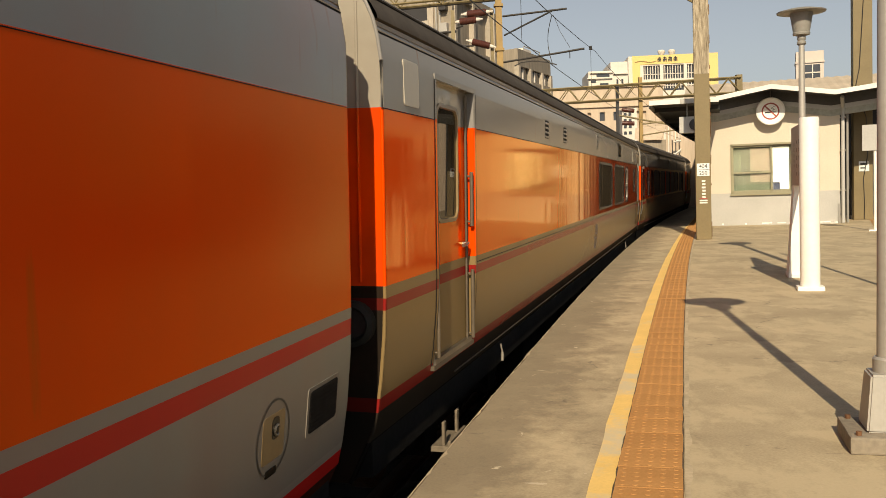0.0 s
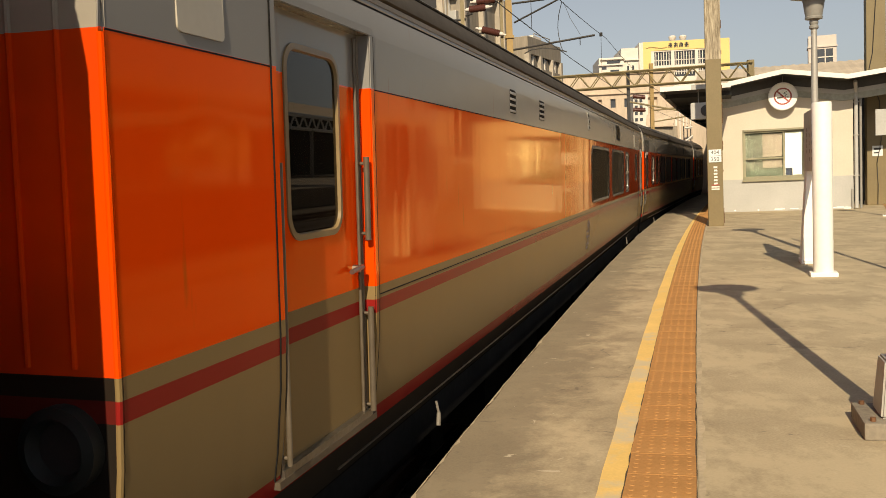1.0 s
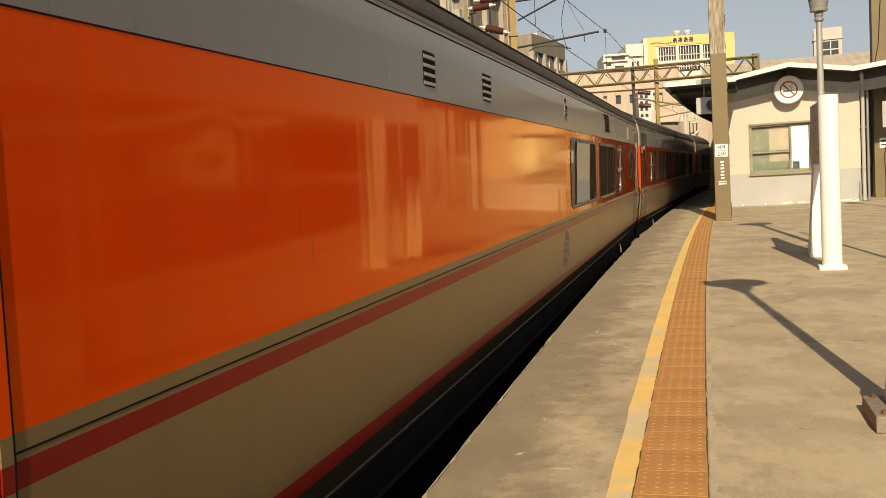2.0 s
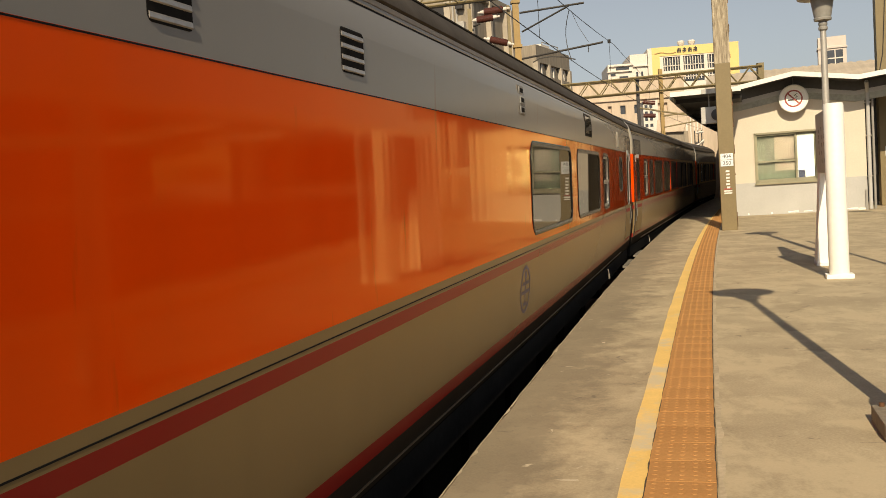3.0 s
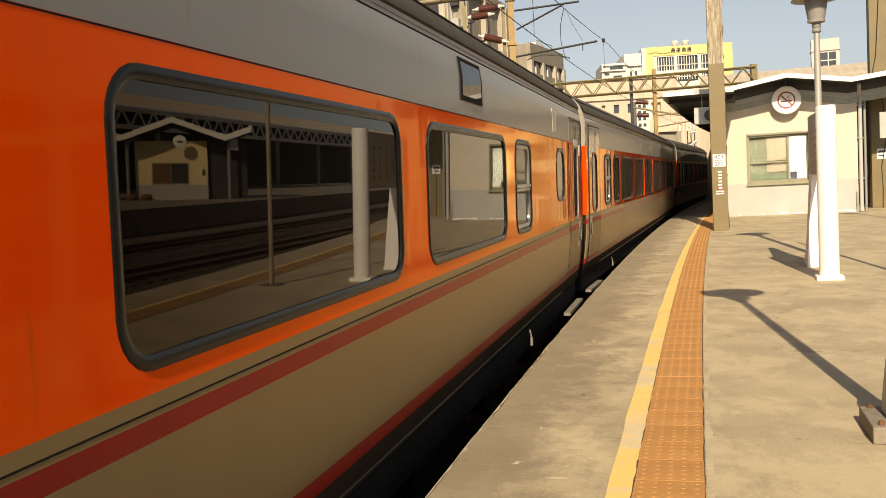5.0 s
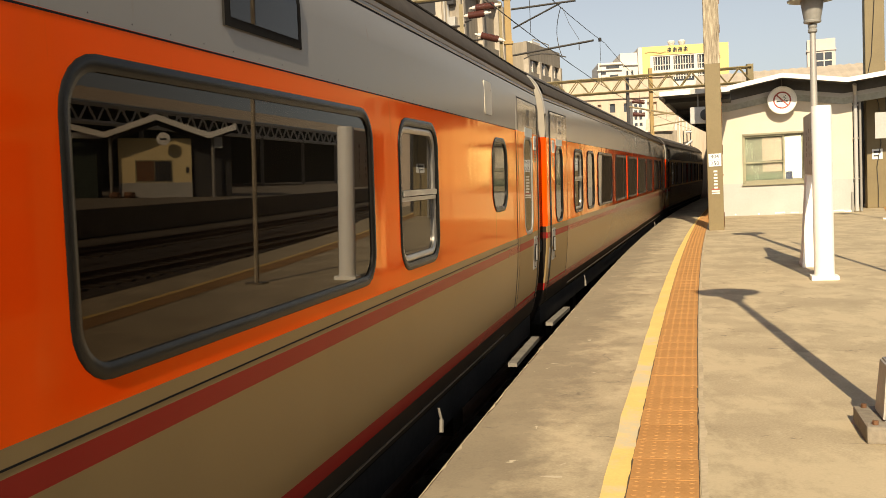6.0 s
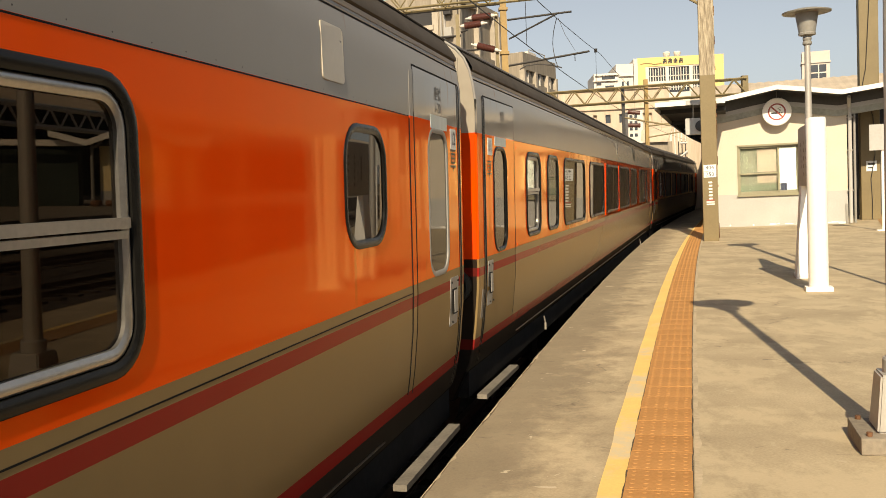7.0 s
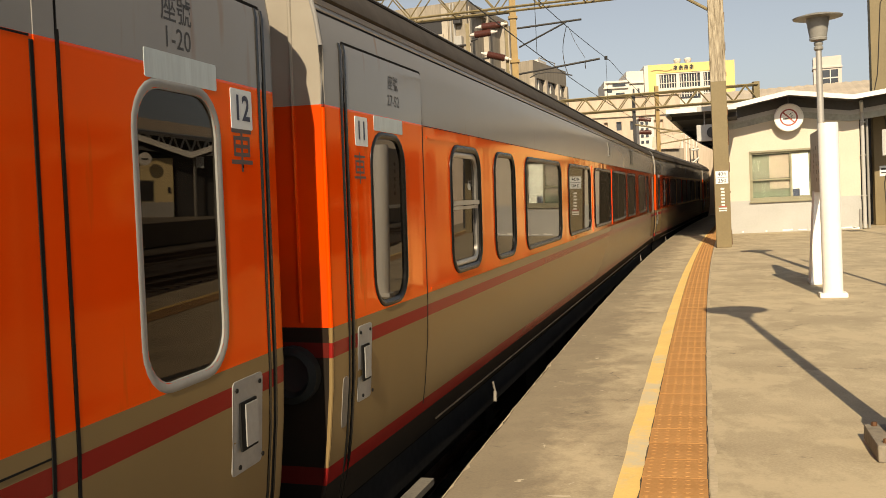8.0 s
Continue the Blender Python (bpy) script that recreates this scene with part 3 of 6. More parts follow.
tagged(part("cement_margin", bm, CONC_PALE), "ragged pale cement margin beside the tactile strip", "cement margin", kind="structure")


def tile_mesh():
    bm = bmesh.new()
    box(bm, -0.146, 0.146, -0.1464, 0.1464, 0.0, 0.012)
    for i in range(5):
        for j in range(5):
            x, y = -0.116 + i * 0.058, -0.118 + j * 0.059
            lo = [bm.verts.new((x + 0.0135 * math.cos(k * math.pi / 3), y + 0.0135 * math.sin(k * math.pi / 3), 0.012)) for k in range(6)]
            hi = [bm.verts.new((x + 0.009 * math.cos(k * math.pi / 3), y + 0.009 * math.sin(k * math.pi / 3), 0.0146)) for k in range(6)]
            for k in range(6):
                bm.faces.new((lo[k], lo[(k + 1) % 6], hi[(k + 1) % 6], hi[k]))
            bm.faces.new(hi)
    me = bpy.data.meshes.new("tile")
    bmesh.ops.recalc_face_normals(bm, faces=bm.faces)
    bm.to_mesh(me)
    bm.free()
    me.materials.append(TACT)
    return me


def lay_tiles():
    me, y, rnd = tile_mesh(), -11.7, random.Random(4)
    while y < 48:
        s = (tile_mid(y + 0.05) - tile_mid(y - 0.05)) / 0.1
        ob = new("tile", me)
        ob.parent = bed
        ob.matrix_basis = pose(tile_mid(y) + rnd.uniform(-0.002, 0.002), y, 0.0015 + rnd.uniform(0, 0.0015), 0, 0, -math.degrees(math.atan(s)) + rnd.uniform(-0.4, 0.4))
        y += 0.3 / math.sqrt(1 + s * s)


# ---- the train ----
PROFILE = [(-0.21, -0.20), (-0.14, -0.05), (-0.078, 0.08), (-0.054, 0.19), (-0.029, 0.36), (-0.007, 0.60), (0.0, 0.80), (0.0, 1.75), (0.0, 2.00),
           (-0.02, 2.13), (-0.045, 2.20)]
COVELINE = [(-0.045, 2.20), (-0.022, 2.212), (-0.026, 2.235), (-0.055, 2.285), (-0.105, 2.345)]
ROOFLINE = [(-0.105, 2.345), (-0.098, 2.352), (-0.112, 2.36), (-0.18, 2.41), (-0.36, 2.52), (-0.66, 2.62), (-1.02, 2.68), (-1.43, 2.70)]
END_ARCH = [(0.002, 2.00), (-0.016, 2.12), (-0.038, 2.21), (-0.075, 2.295), (-0.135, 2.365), (-0.22, 2.425), (-0.39, 2.518), (-0.67, 2.612), (-1.02, 2.672), (-1.43, 2.692)]
HALF = 1.43
BAND = (0.80, 1.75)


def side_x(z):
    for (xa, za), (xb, zb) in zip(PROFILE, PROFILE[1:]):
        if za <= z <= zb:
            return xa + (xb - xa) * (z - za) / (zb - za)
    return PROFILE[0][0] if z < 0 else PROFILE[-1][0]


def on_side(u, z, off=0.0):
    return Vector((side_x(z) + off, u, z))


def round_rect(u0, u1, z0, z1, r, per=5):
    """Points of a rounded rectangle, corner by corner: (u, z, corner index, index in the corner)."""
    out = []
    for c, (cu, cz, w0) in enumerate(((u1 - r, z1 - r, 0), (u0 + r, z1 - r, 90), (u0 + r, z0 + r, 180), (u1 - r, z0 + r, 270))):
        for i in range(per):
            w = radians(w0 + 90 * i / (per - 1))
            out.append((cu + r * math.cos(w), cz + r * math.sin(w), c, i))
    return out


def pierced(bm, a, b, win, z0=BAND[0], z1=BAND[1]):
    """A stretch a..b of the window band with a rounded opening through it."""
    w0, w1, h0, h1, r = win
    corner = ((b, z1), (a, z1), (a, z0), (b, z0))
    inner, outer = [], []
    for u, z, c, i in round_rect(w0, w1, h0, h1, r):
        cu, cz = corner[c]
        if c in (0, 2):
            ou, oz = ((cu, z), (cu, (z + cz) / 2), (cu, cz), ((u + cu) / 2, cz), (u, cz))[i]
        else:
            ou, oz = ((u, cz), ((u + cu) / 2, cz), (cu, cz), (cu, (z + cz) / 2), (cu, z))[i]
        inner.append(bm.verts.new(on_side(u, z)))
        outer.append(bm.verts.new(on_side(ou, oz)))
    n = len(inner)
    for k in range(n):
        j = (k + 1) % n
        if (outer[k].co - outer[j].co).length > 1e-6:
            bm.faces.new((outer[k], outer[j], inner[j], inner[k]))
        else:
            bm.faces.new((outer[k], inner[j], inner[k]))


def side_shell(wins, holes):
    """The side that faces the platform: wins pierce the window band, holes (u0, u1, z0, z1) are left out whole."""
    bm = bmesh.new()
    zs = sorted({z for _, z in PROFILE} | {z for h in holes for z in h[2:]})
    for z0, z1 in zip(zs, zs[1:]):
        gaps = [h[:2] for h in holes if h[2] <= z0 + 1e-6 and z1 <= h[3] + 1e-6]
        cuts = sorted({0.0, LENGTH} | {u for g in gaps for u in g})
        for a, b in zip(cuts, cuts[1:]):
            if any(g[0] <= a + 1e-6 and b <= g[1] + 1e-6 for g in gaps):
                continue
            if abs(z0 - BAND[0]) < 1e-6:
                mine = sorted(w for w in wins if a < w[0] < b)
                u = a
                for w in mine:
                    lo, hi = w[0] - 0.06, w[1] + 0.06
                    if lo > u:
                        f = [bm.verts.new(on_side(*q)) for q in ((u, z0), (lo, z0), (lo, z1), (u, z1))]
                        bm.faces.new(f)
                    pierced(bm, lo, hi, w, z0, z1)
                    u = hi
                if b > u:
                    bm.faces.new([bm.verts.new(on_side(*q)) for q in ((u, z0), (b, z0), (b, z1), (u, z1))])
            else:
                bm.faces.new([bm.verts.new(on_side(*q)) for q in ((a, z0), (b, z0), (b, z1), (a, z1))])
    bmesh.ops.remove_doubles(bm, verts=bm.verts, dist=0.0005)
    return bm


def ring(u0, u1, z0, z1, r, width, proud, depth=0.03, push=0.0):
    """A rounded gasket or frame round a window."""
    bm = bmesh.new()
    loops = []
    for grow, off in ((width, -0.004), (width * 0.98, proud * 0.35), (width * 0.90, proud * 0.68), (width * 0.76, proud * 0.92), (width * 0.56, proud), (width * 0.34, proud * 0.92), (width * 0.14, proud * 0.65), (-0.004, proud * 0.2), (-0.004, -depth)):
        loops.append([bm.verts.new(on_side(u, z, off + push)) for u, z, _, _ in round_rect(u0 - grow, u1 + grow, z0 - grow, z1 + grow, max(0.012, r + grow), 7)])
    for a, b in zip(loops, loops[1:]):
        for k in range(len(a)):
            j = (k + 1) % len(a)
            bm.faces.new((a[k], a[j], b[j], b[k]))
    return bm


def glass_slab(bm, pts, thick=0.006):
    a = [bm.verts.new(p) for p in pts]
    b = [bm.verts.new(p - Vector((thick, 0, 0))) for p in pts]
    bm.faces.new(a)
    bm.faces.new(b[::-1])
    for k in range(len(a)):
        j = (k + 1) % len(a)
        bm.faces.new((a[k], b[k], b[j], a[j]))
    return bm


def pane(u0, u1, z0, z1, r, off):
    bm = bmesh.new()
    return glass_slab(bm, [on_side(u, z, off) for u, z, _, _ in round_rect(u0 - 0.002, u1 + 0.002, z0 - 0.002, z1 + 0.002, r)])


def window(car, u0, u1, z0, z1, r, metal=False, bar=None, width=0.036, proud=0.012):
    """A coach window: gasket, pane, and where it opens a metal inner frame with a cross bar."""
    fr = part("window_frame", ring(u0, u1, z0, z1, r, width, proud), FRAMEPALE if metal else RUBBER, car, "light metal window frame" if metal else "black rubber window gasket", True)
    part("pane", pane(u0, u1, z0, z1, r, -0.022 if bar else -0.006), GLASS, fr)
    if bar:
        part("inner_frame", ring(u0 + 0.035, u1 - 0.035, z0 + 0.035, z1 - 0.035, max(0.03, r - 0.035), 0.03, 0.008, 0.015, -0.012), ALU, fr, "bright aluminium inner frame", True)
        bm = bmesh.new()
        for z, h, o in ((bar, 0.014, 0.006), (bar - 0.03, 0.01, -0.002)):
            box(bm, side_x(z) - 0.02, side_x(z) + o, u0 + 0.02, u1 - 0.02, z - h, z + h)
        part("cross_bar", bm, ALU, fr)
    return fr


def flat_on_side(name, u0, u1, z0, z1, mat, car, proud=0.006, label="", corner=0.02):
    bm = bmesh.new()
    v = []
    for off in (-0.01, proud):
        v.append([bm.verts.new(on_side(u, z, off)) for u, z, _, _ in round_rect(u0, u1, z0, z1, min(corner, (u1 - u0) / 3, (z1 - z0) / 3), 4)])
    bm.faces.new(v[1])
    bm.faces.new(v[0][::-1])
    n = len(v[0])
    for k in range(n):
        bm.faces.new((v[0][k], v[0][(k + 1) % n], v[1][(k + 1) % n], v[1][k]))
    return part(name, bm, mat, car, label)


def strip(u, half, proud, zs):
    """A thin upright strip that follows the curve of the side."""
    bm = bmesh.new()
    prev = None
    for z in zs:
        cur = [bm.verts.new(on_side(u + d, z, o)) for d, o in ((-half, -0.008), (-half, proud), (half, proud), (half, -0.008))]
        if prev:
            for k in range(4):
                bm.faces.new((prev[k], prev[(k + 1) % 4], cur[(k + 1) % 4], cur[k]))
        prev = cur
    return bm


def louvre(car, u0, u1, z0, z1, count=4):
    """A vent of slanted slats set into a thin rim."""
    fr = flat_on_side("vent_back", u0, u1, z0, z1, UNDER, car, 0.0015, "small dark louvred vent in the grey band")
    h = (z1 - z0) / count
    for i in range(count):
        z = z0 + h * (i + 0.5)
        x = side_x(z)
        bm = bmesh.new()
        pts = ((0.000, 0.12), (0.005, 0.02), (0.006, -0.26), (0.000, -0.36))
        v = [bm.verts.new((x + o, u, z + h * d)) for u in (u0 + 0.006, u1 - 0.006) for o, d in pts]
        for f in ((0, 1, 5, 4), (1, 2, 6, 5), (2, 3, 7, 6), (3, 0, 4, 7), (0, 3, 2, 1), (4, 5, 6, 7)):
            bm.faces.new([v[k] for k in f])
        part("slat", bm, SLATMETAL, fr)
    return fr


def scoop_vent(car, u0, u1, z0, z1, count=3):
    """A pale rimmed plate with a column of square scoops."""
    fr = flat_on_side("vent_plate", u0, u1, z0, z1, STEPGREY, car, 0.004, "pale vent plate with square scoops")
    h = (z1 - z0) / count
    for i in range(count):
        a, b = z0 + h * i + 0.010, z0 + h * (i + 1) - 0.010
        x = side_x((a + b) / 2)
        sc = part("scoop", boxed(x, x + 0.0075, u0 + 0.06, u1 - 0.015, a, b, bevel=0.003), FRAMEPALE, fr)
        part("scoop_hole", boxed(x + 0.004, x + 0.0085, u0 + 0.085, u1 - 0.035, a + 0.012, b - 0.010), UNDER, sc)
    return fr


STIRRUP = material("pale_worn_bar", (0.19, 0.155, 0.11), 0.6, vary=0.3, grain=40, patch=5)
RAILPAINT = material("dull_brown_handrail", (0.15, 0.12, 0.085), 0.42, 0.3, vary=0.2, grain=30, patch=3)
SLATMETAL = material("bare_slat_metal", (0.42, 0.39, 0.36), 0.33, 0.6, vary=0.2, grain=40, patch=5)
GREYMETAL = material("grey_painted_metal", GREY, 0.35, vary=0.15, grain=30, patch=3)


def shell(car, wins, holes, paint=None):
    """Body of a coach: both sides, roof, ends, floor and skirt."""
    paint = paint or PAINT
    part("side_panel", side_shell(wins, holes), paint, car, "", True, lambda c: (1, 0, 0))
    bm = bmesh.new()                                      # the far side, plain
    prof = [(-2 * HALF - x, z) for x, z in PROFILE]
    for (xa, za), (xb, zb) in zip(prof, prof[1:]):
        bm.faces.new([bm.verts.new(q) for q in ((xa, 0, za), (xa, LENGTH, za), (xb, LENGTH, zb), (xb, 0, zb))])
    bmesh.ops.remove_doubles(bm, verts=bm.verts, dist=0.0005)
    part("side_panel", bm, paint, car)
    bm = bmesh.new()
    half = ROOFLINE + [(-2 * HALF - x, z) for x, z in ROOFLINE[-2::-1]]
    n = 14
    prev = None
    for i in range(n + 1):
        cur = [bm.verts.new((x, -0.01 + (LENGTH + 0.02) * i / n, z)) for x, z in half]
        if prev:
            for k in range(len(half) - 1):
                bm.faces.new((prev[k], prev[k + 1], cur[k + 1], cur[k]))
        prev = cur
    part("roof", bm, ROOF, car, "dull brown-grey roof")
    for flip in (False, True):
        bm = bmesh.new()
        rows = [[bm.verts.new((-2 * HALF - x if flip else x, y, z)) for x, z in COVELINE] for y in (0.0, LENGTH)]
        for k in range(len(COVELINE) - 1):
            bm.faces.new((rows[0][k], rows[0][k + 1], rows[1][k + 1], rows[1][k]))
        part("roof_cove", bm, COVE, car, "dark cove between the side and the roof", True)
    bm = bmesh.new()
    for z, o, h in ((2.188, 0.008, 0.012), (2.150, 0.004, 0.004)):
        x = side_x(z)
        box(bm, x - 0.01, x + o, 0.0, LENGTH, z - h, z + h)
    part("gutter", bm, GREYMETAL, car)
    bm = bmesh.new()
    for x, z, h in ((side_x(2.142), 2.142, 0.004), (-0.104, 2.35, 0.007)):
        box(bm, x - 0.012, x + 0.003, 0.0, LENGTH, z - h, z + h)
    part("gutter_seam", bm, UNDER, car)
    bm = bmesh.new()
    for z, h in ((1.7588, 0.0026), (0.806, 0.0026)) if holes else ((1.7588, 0.0020),) if wins else ((1.72, 0.0016),):
        x = side_x(z)
        a = 0.0 if z > 1 and (holes or not wins) else holes[0][1] if holes else 1.3
        for g in sorted(h_[:2] for h_ in holes) + [(LENGTH if not wins else 18.86, LENGTH)]:
            if g[0] > a:
                box(bm, x - 0.01, x + 0.0012, a + 0.002, g[0] - 0.002, z - h, z + h)
            a = g[1]
    skirt = part("skirt_edge", boxed(side_x(0.08) - 0.01, side_x(0.08) + 0.006, 1.6, LENGTH - 1.6, 0.075, 0.084), RAILPAINT, car)
    part("moulding", bm, UNDER, car, "thin dark moulding along the paint bands")
    arch = [(x + 0.001, z) for x, z in PROFILE if z < 1.9] + END_ARCH
    end_outline = [(x - 0.014, z - (0.02 if z > 2.3 else 0.0)) for x, z in arch]
    full = end_outline + [(-2 * HALF - x, z) for x, z in end_outline[-2::-1]]
    for y, s in ((0.0, 1), (LENGTH, -1)):
        bm = bmesh.new()
        rim = arch + [(-2 * HALF - x, z) for x, z in arch[-2::-1]]
        a = [bm.verts.new((x, y + s * 0.006, z)) for x, z in rim]
        b = [bm.verts.new((x, y - s * 0.008, z)) for x, z in full]
        for k in range(len(a)):
            j = (k + 1) % len(a)
            bm.faces.new((a[k], a[j], b[j], b[k]))
        # face of the end in horizontal bands, with the gangway left dark
        m = len(full)
        for k in range(len(end_outline) - 1):
            bm.faces.new((b[k], b[k + 1], b[m - 2 - k], b[m - 1 - k]) if k + 1 != m - 2 - k else (b[k], b[k + 1], b[m - 1 - k]))
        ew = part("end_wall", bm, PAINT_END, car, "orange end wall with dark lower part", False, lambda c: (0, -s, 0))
        inset = 0.008 if s > 0 else 0.017
        for flip in (False, True):                        # rounded corner moulding in the side's colours
            side = [(-2 * HALF - x if flip else x, z) for x, z in arch]
            tb = tube(bmesh.new(), [(x + inset if flip else x - inset, y - s * 0.003, z) for x, z in side], 0.010, 8)
            part("corner_moulding", tb, paint, ew, "rounded corner moulding", True)
        for x in (-0.135, -0.285, -0.62, -2.24, -2.575, -2.725):
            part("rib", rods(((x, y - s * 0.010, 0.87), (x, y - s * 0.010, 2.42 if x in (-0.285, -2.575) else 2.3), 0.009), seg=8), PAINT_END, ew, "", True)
        bm = bmesh.new()
        box(bm, -1.93, -0.93, min(y, y - s * 0.28), max(y, y - s * 0.28), 0.0, 2.12)
        part("gangway", bm, RUBBER, ew, "black folded rubber gangway")
        for x in (-0.175, -2.685):
            bm = bmesh.new()
            lathe(bm, (x, y - s * 0.006, 0.655), [(0.12, 0.0), (0.12, -s * 0.05), (0.09, -s * 0.06), (0.07, -s * 0.02), (0.0, -s * 0.02)], 24, "y")
            hs = part("hose_socket", bm, HOSE, ew, "round dark grey hose coupling ring", True)
            bm = bmesh.new()
            lathe(bm, (x, y - s * 0.006, 0.655), [(0.072, -s * 0.018), (0.072, -s * 0.024), (0.0, -s * 0.024)], 20, "y")
            part("socket_hole", bm, SIGNBLACK, hs)
    bm = bmesh.new()
    box(bm, -2.76, -0.11, 0.05, LENGTH - 0.05, -0.18, 0.12)
    part("floor", bm, UNDER, car)
    # added lengthwise sheet; its dark colour stands in for the unlit interior
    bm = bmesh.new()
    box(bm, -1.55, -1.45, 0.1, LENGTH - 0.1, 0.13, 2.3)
    part("interior_backing", bm, INSIDE, car)
    rnd = random.Random(7)
    y = 5.2
    while y < 14.5:
        w = rnd.uniform(0.8, 1.7)
        part("underfloor_box", boxed(-2.6, -0.28, y, y + w, rnd.uniform(-0.75, -0.62), -0.19), UNDER, car)
        y += w + rnd.uniform(0.2, 0.6)
    for c in (3.15, 17.15):
        bm = bmesh.new()
        for x in (-2.3, -0.52):
            box(bm, x - 0.07, x + 0.07, c - 1.5, c + 1.5, -0.55, -0.35)
            for dy in (-1.05, 1.05):
                box(bm, x - 0.12, x + 0.12, c + dy - 0.16, c + dy + 0.16, -0.64, -0.36)
        box(bm, -2.3, -0.52, c - 0.25, c + 0.25, -0.6, -0.2)
        bg = part("bogie", bm, UNDER, car)
        for dy in (-1.05, 1.05):
            bm = bmesh.new()
            for x in (-1.96, -0.90):
                rod(bm, (x - 0.06, c + dy, -0.52), (x + 0.06, c + dy, -0.52), 0.43, seg=24)
            rod(bm, (-1.96, c + dy, -0.52), (-0.9, c + dy, -0.52), 0.07, seg=8)
            part("wheelset", bm, RAIL, bg, "dark steel wheels on an axle")
    for y in (-0.25, LENGTH):
        part("coupler", boxed(-1.6, -1.26, y, y + 0.25, -0.28, 0.0), UNDER, car)


def step_board(car, u0, u1):
    bm = bmesh.new()
    box(bm, -0.06, 0.015, u0, u1, -0.20, -0.165)
    part("step_board", bm, STEPGREY, car, "worn grey metal step under the door")


def pull_handle(car, u0, u1, z0, z1):
    h = flat_on_side("door_handle", u0, u1, z0, z1, FRAMEPALE, car, 0.006, "pale metal recessed door pull")
    c, w = (u0 + u1) / 2, (u1 - u0)
    z = (z0 + z1) / 2
    bm = bmesh.new()
    box(bm, 0.002, 0.0075, c - 0.30 * w, c + 0.24 * w, z - 0.08, z + 0.08)
    part("recess", bm, UNDER, h)
    bm = bmesh.new()
    box(bm, 0.004, 0.012, c - 0.16 * w, c + 0.24 * w, z - 0.07, z + 0.07)
    part("grip", bm, FRAMEPALE, h)
    for u in (u0 + 0.025, u1 - 0.025):
        for q in (z0 + 0.03, z1 - 0.03):
            part("rivet", rods(((0.004, u, q), (0.009, u, q), 0.008), seg=6), UNDER, h)


def door_leaf(car, u0, u1, win):
    """The glossy leaf of a flush door, a hair proud of the side, with its window opening."""
    bm = bmesh.new()
    pierced(bm, u0, u1, win, 0.80, 1.75)
    zs = (0.24, 0.36, 0.60, 0.80, None, 1.75, 2.00, 2.04)
    for z0, z1 in zip(zs, zs[1:]):
        if z0 and z1:
            bm.faces.new([bm.verts.new(on_side(*q)) for q in ((u0, z0), (u1, z0), (u1, z1), (u0, z1))])
    bmesh.ops.remove_doubles(bm, verts=bm.verts, dist=0.0005)
    for q in bm.verts:
        q.co.x += 0.0022
    return part("door", bm, PAINT_LEAF, car, "glossy flush passenger door", True, lambda c: (1, 0, 0))


def plug_door(car, u0, u1, win, far_end, metal):
    """A flush door in the vestibule: leaf, seams, rubber edge, window; far_end tells on which edge the rubber runs."""
    door_leaf(car, u0, u1, win)
    bm = bmesh.new()
    for u in (u0, u1):
        prev = None
        for z in (0.24, 0.36, 0.60, 0.80, 1.75, 2.04):
            cur = [bm.verts.new(on_side(u + d, z, o)) for d, o in ((-0.006, -0.01), (-0.006, 0.003), (0.006, 0.003), (0.006, -0.01))]
            if prev:
                for k in range(4):
                    bm.faces.new((prev[k], prev[(k + 1) % 4], cur[(k + 1) % 4], cur[k]))
            prev = cur
    box(bm, side_x(2.04) - 0.01, side_x(2.04) + 0.003, u0, u1, 2.034, 2.046)
    part("door_seam", bm, UNDER, car)
    u = u1 if far_end else u0
    bm = bmesh.new()
    for d0 in (-0.035, 0.012):
        prev = None
        for z in (0.06, 0.25, 0.36, 0.60, 0.80, 1.75, 2.00, 2.035):
            cur = [bm.verts.new(on_side(u + d0 + d, z, o)) for d, o in ((-0.012, -0.01), (-0.007, 0.006), (0.007, 0.006), (0.012, -0.01))]
            if prev:
                for k in range(4):
                    bm.faces.new((prev[k], prev[(k + 1) % 4], cur[(k + 1) % 4], cur[k]))
            prev = cur
    part("door_rubber", bm, RUBBER, car, "black rubber door edge", True)
    window(car, *win, metal=metal, width=0.028, proud=0.005 if metal else 0.010)


def on_side_pose(u, z, off):
    return Matrix.Translation(on_side(u, z, off)) @ Matrix.Rotation(radians(90), 4, "Z") @ Matrix.Rotation(radians(90), 4, "X")


def number_plate(car, u, z, number):
    p = flat_on_side("number_plate", u - 0.075, u + 0.075, z - 0.065, z + 0.065, WHITE, car, 0.004, "white plate with the carriage number %s" % number, 0.006)
    text("carriage_number", number, 0.115, on_side_pose(u, z, 0.0050), INK, p, bold=0.0024)


def seat_sign(car, u, lines):
    for i, (body, z, size) in enumerate(lines):
        text("seat_lettering", body, size, on_side_pose(u, z, 0.0032), GREYINK, car, bold=0.0003 if body.isascii() else 0.0006)


W_BIG = (0.935, 1.650)


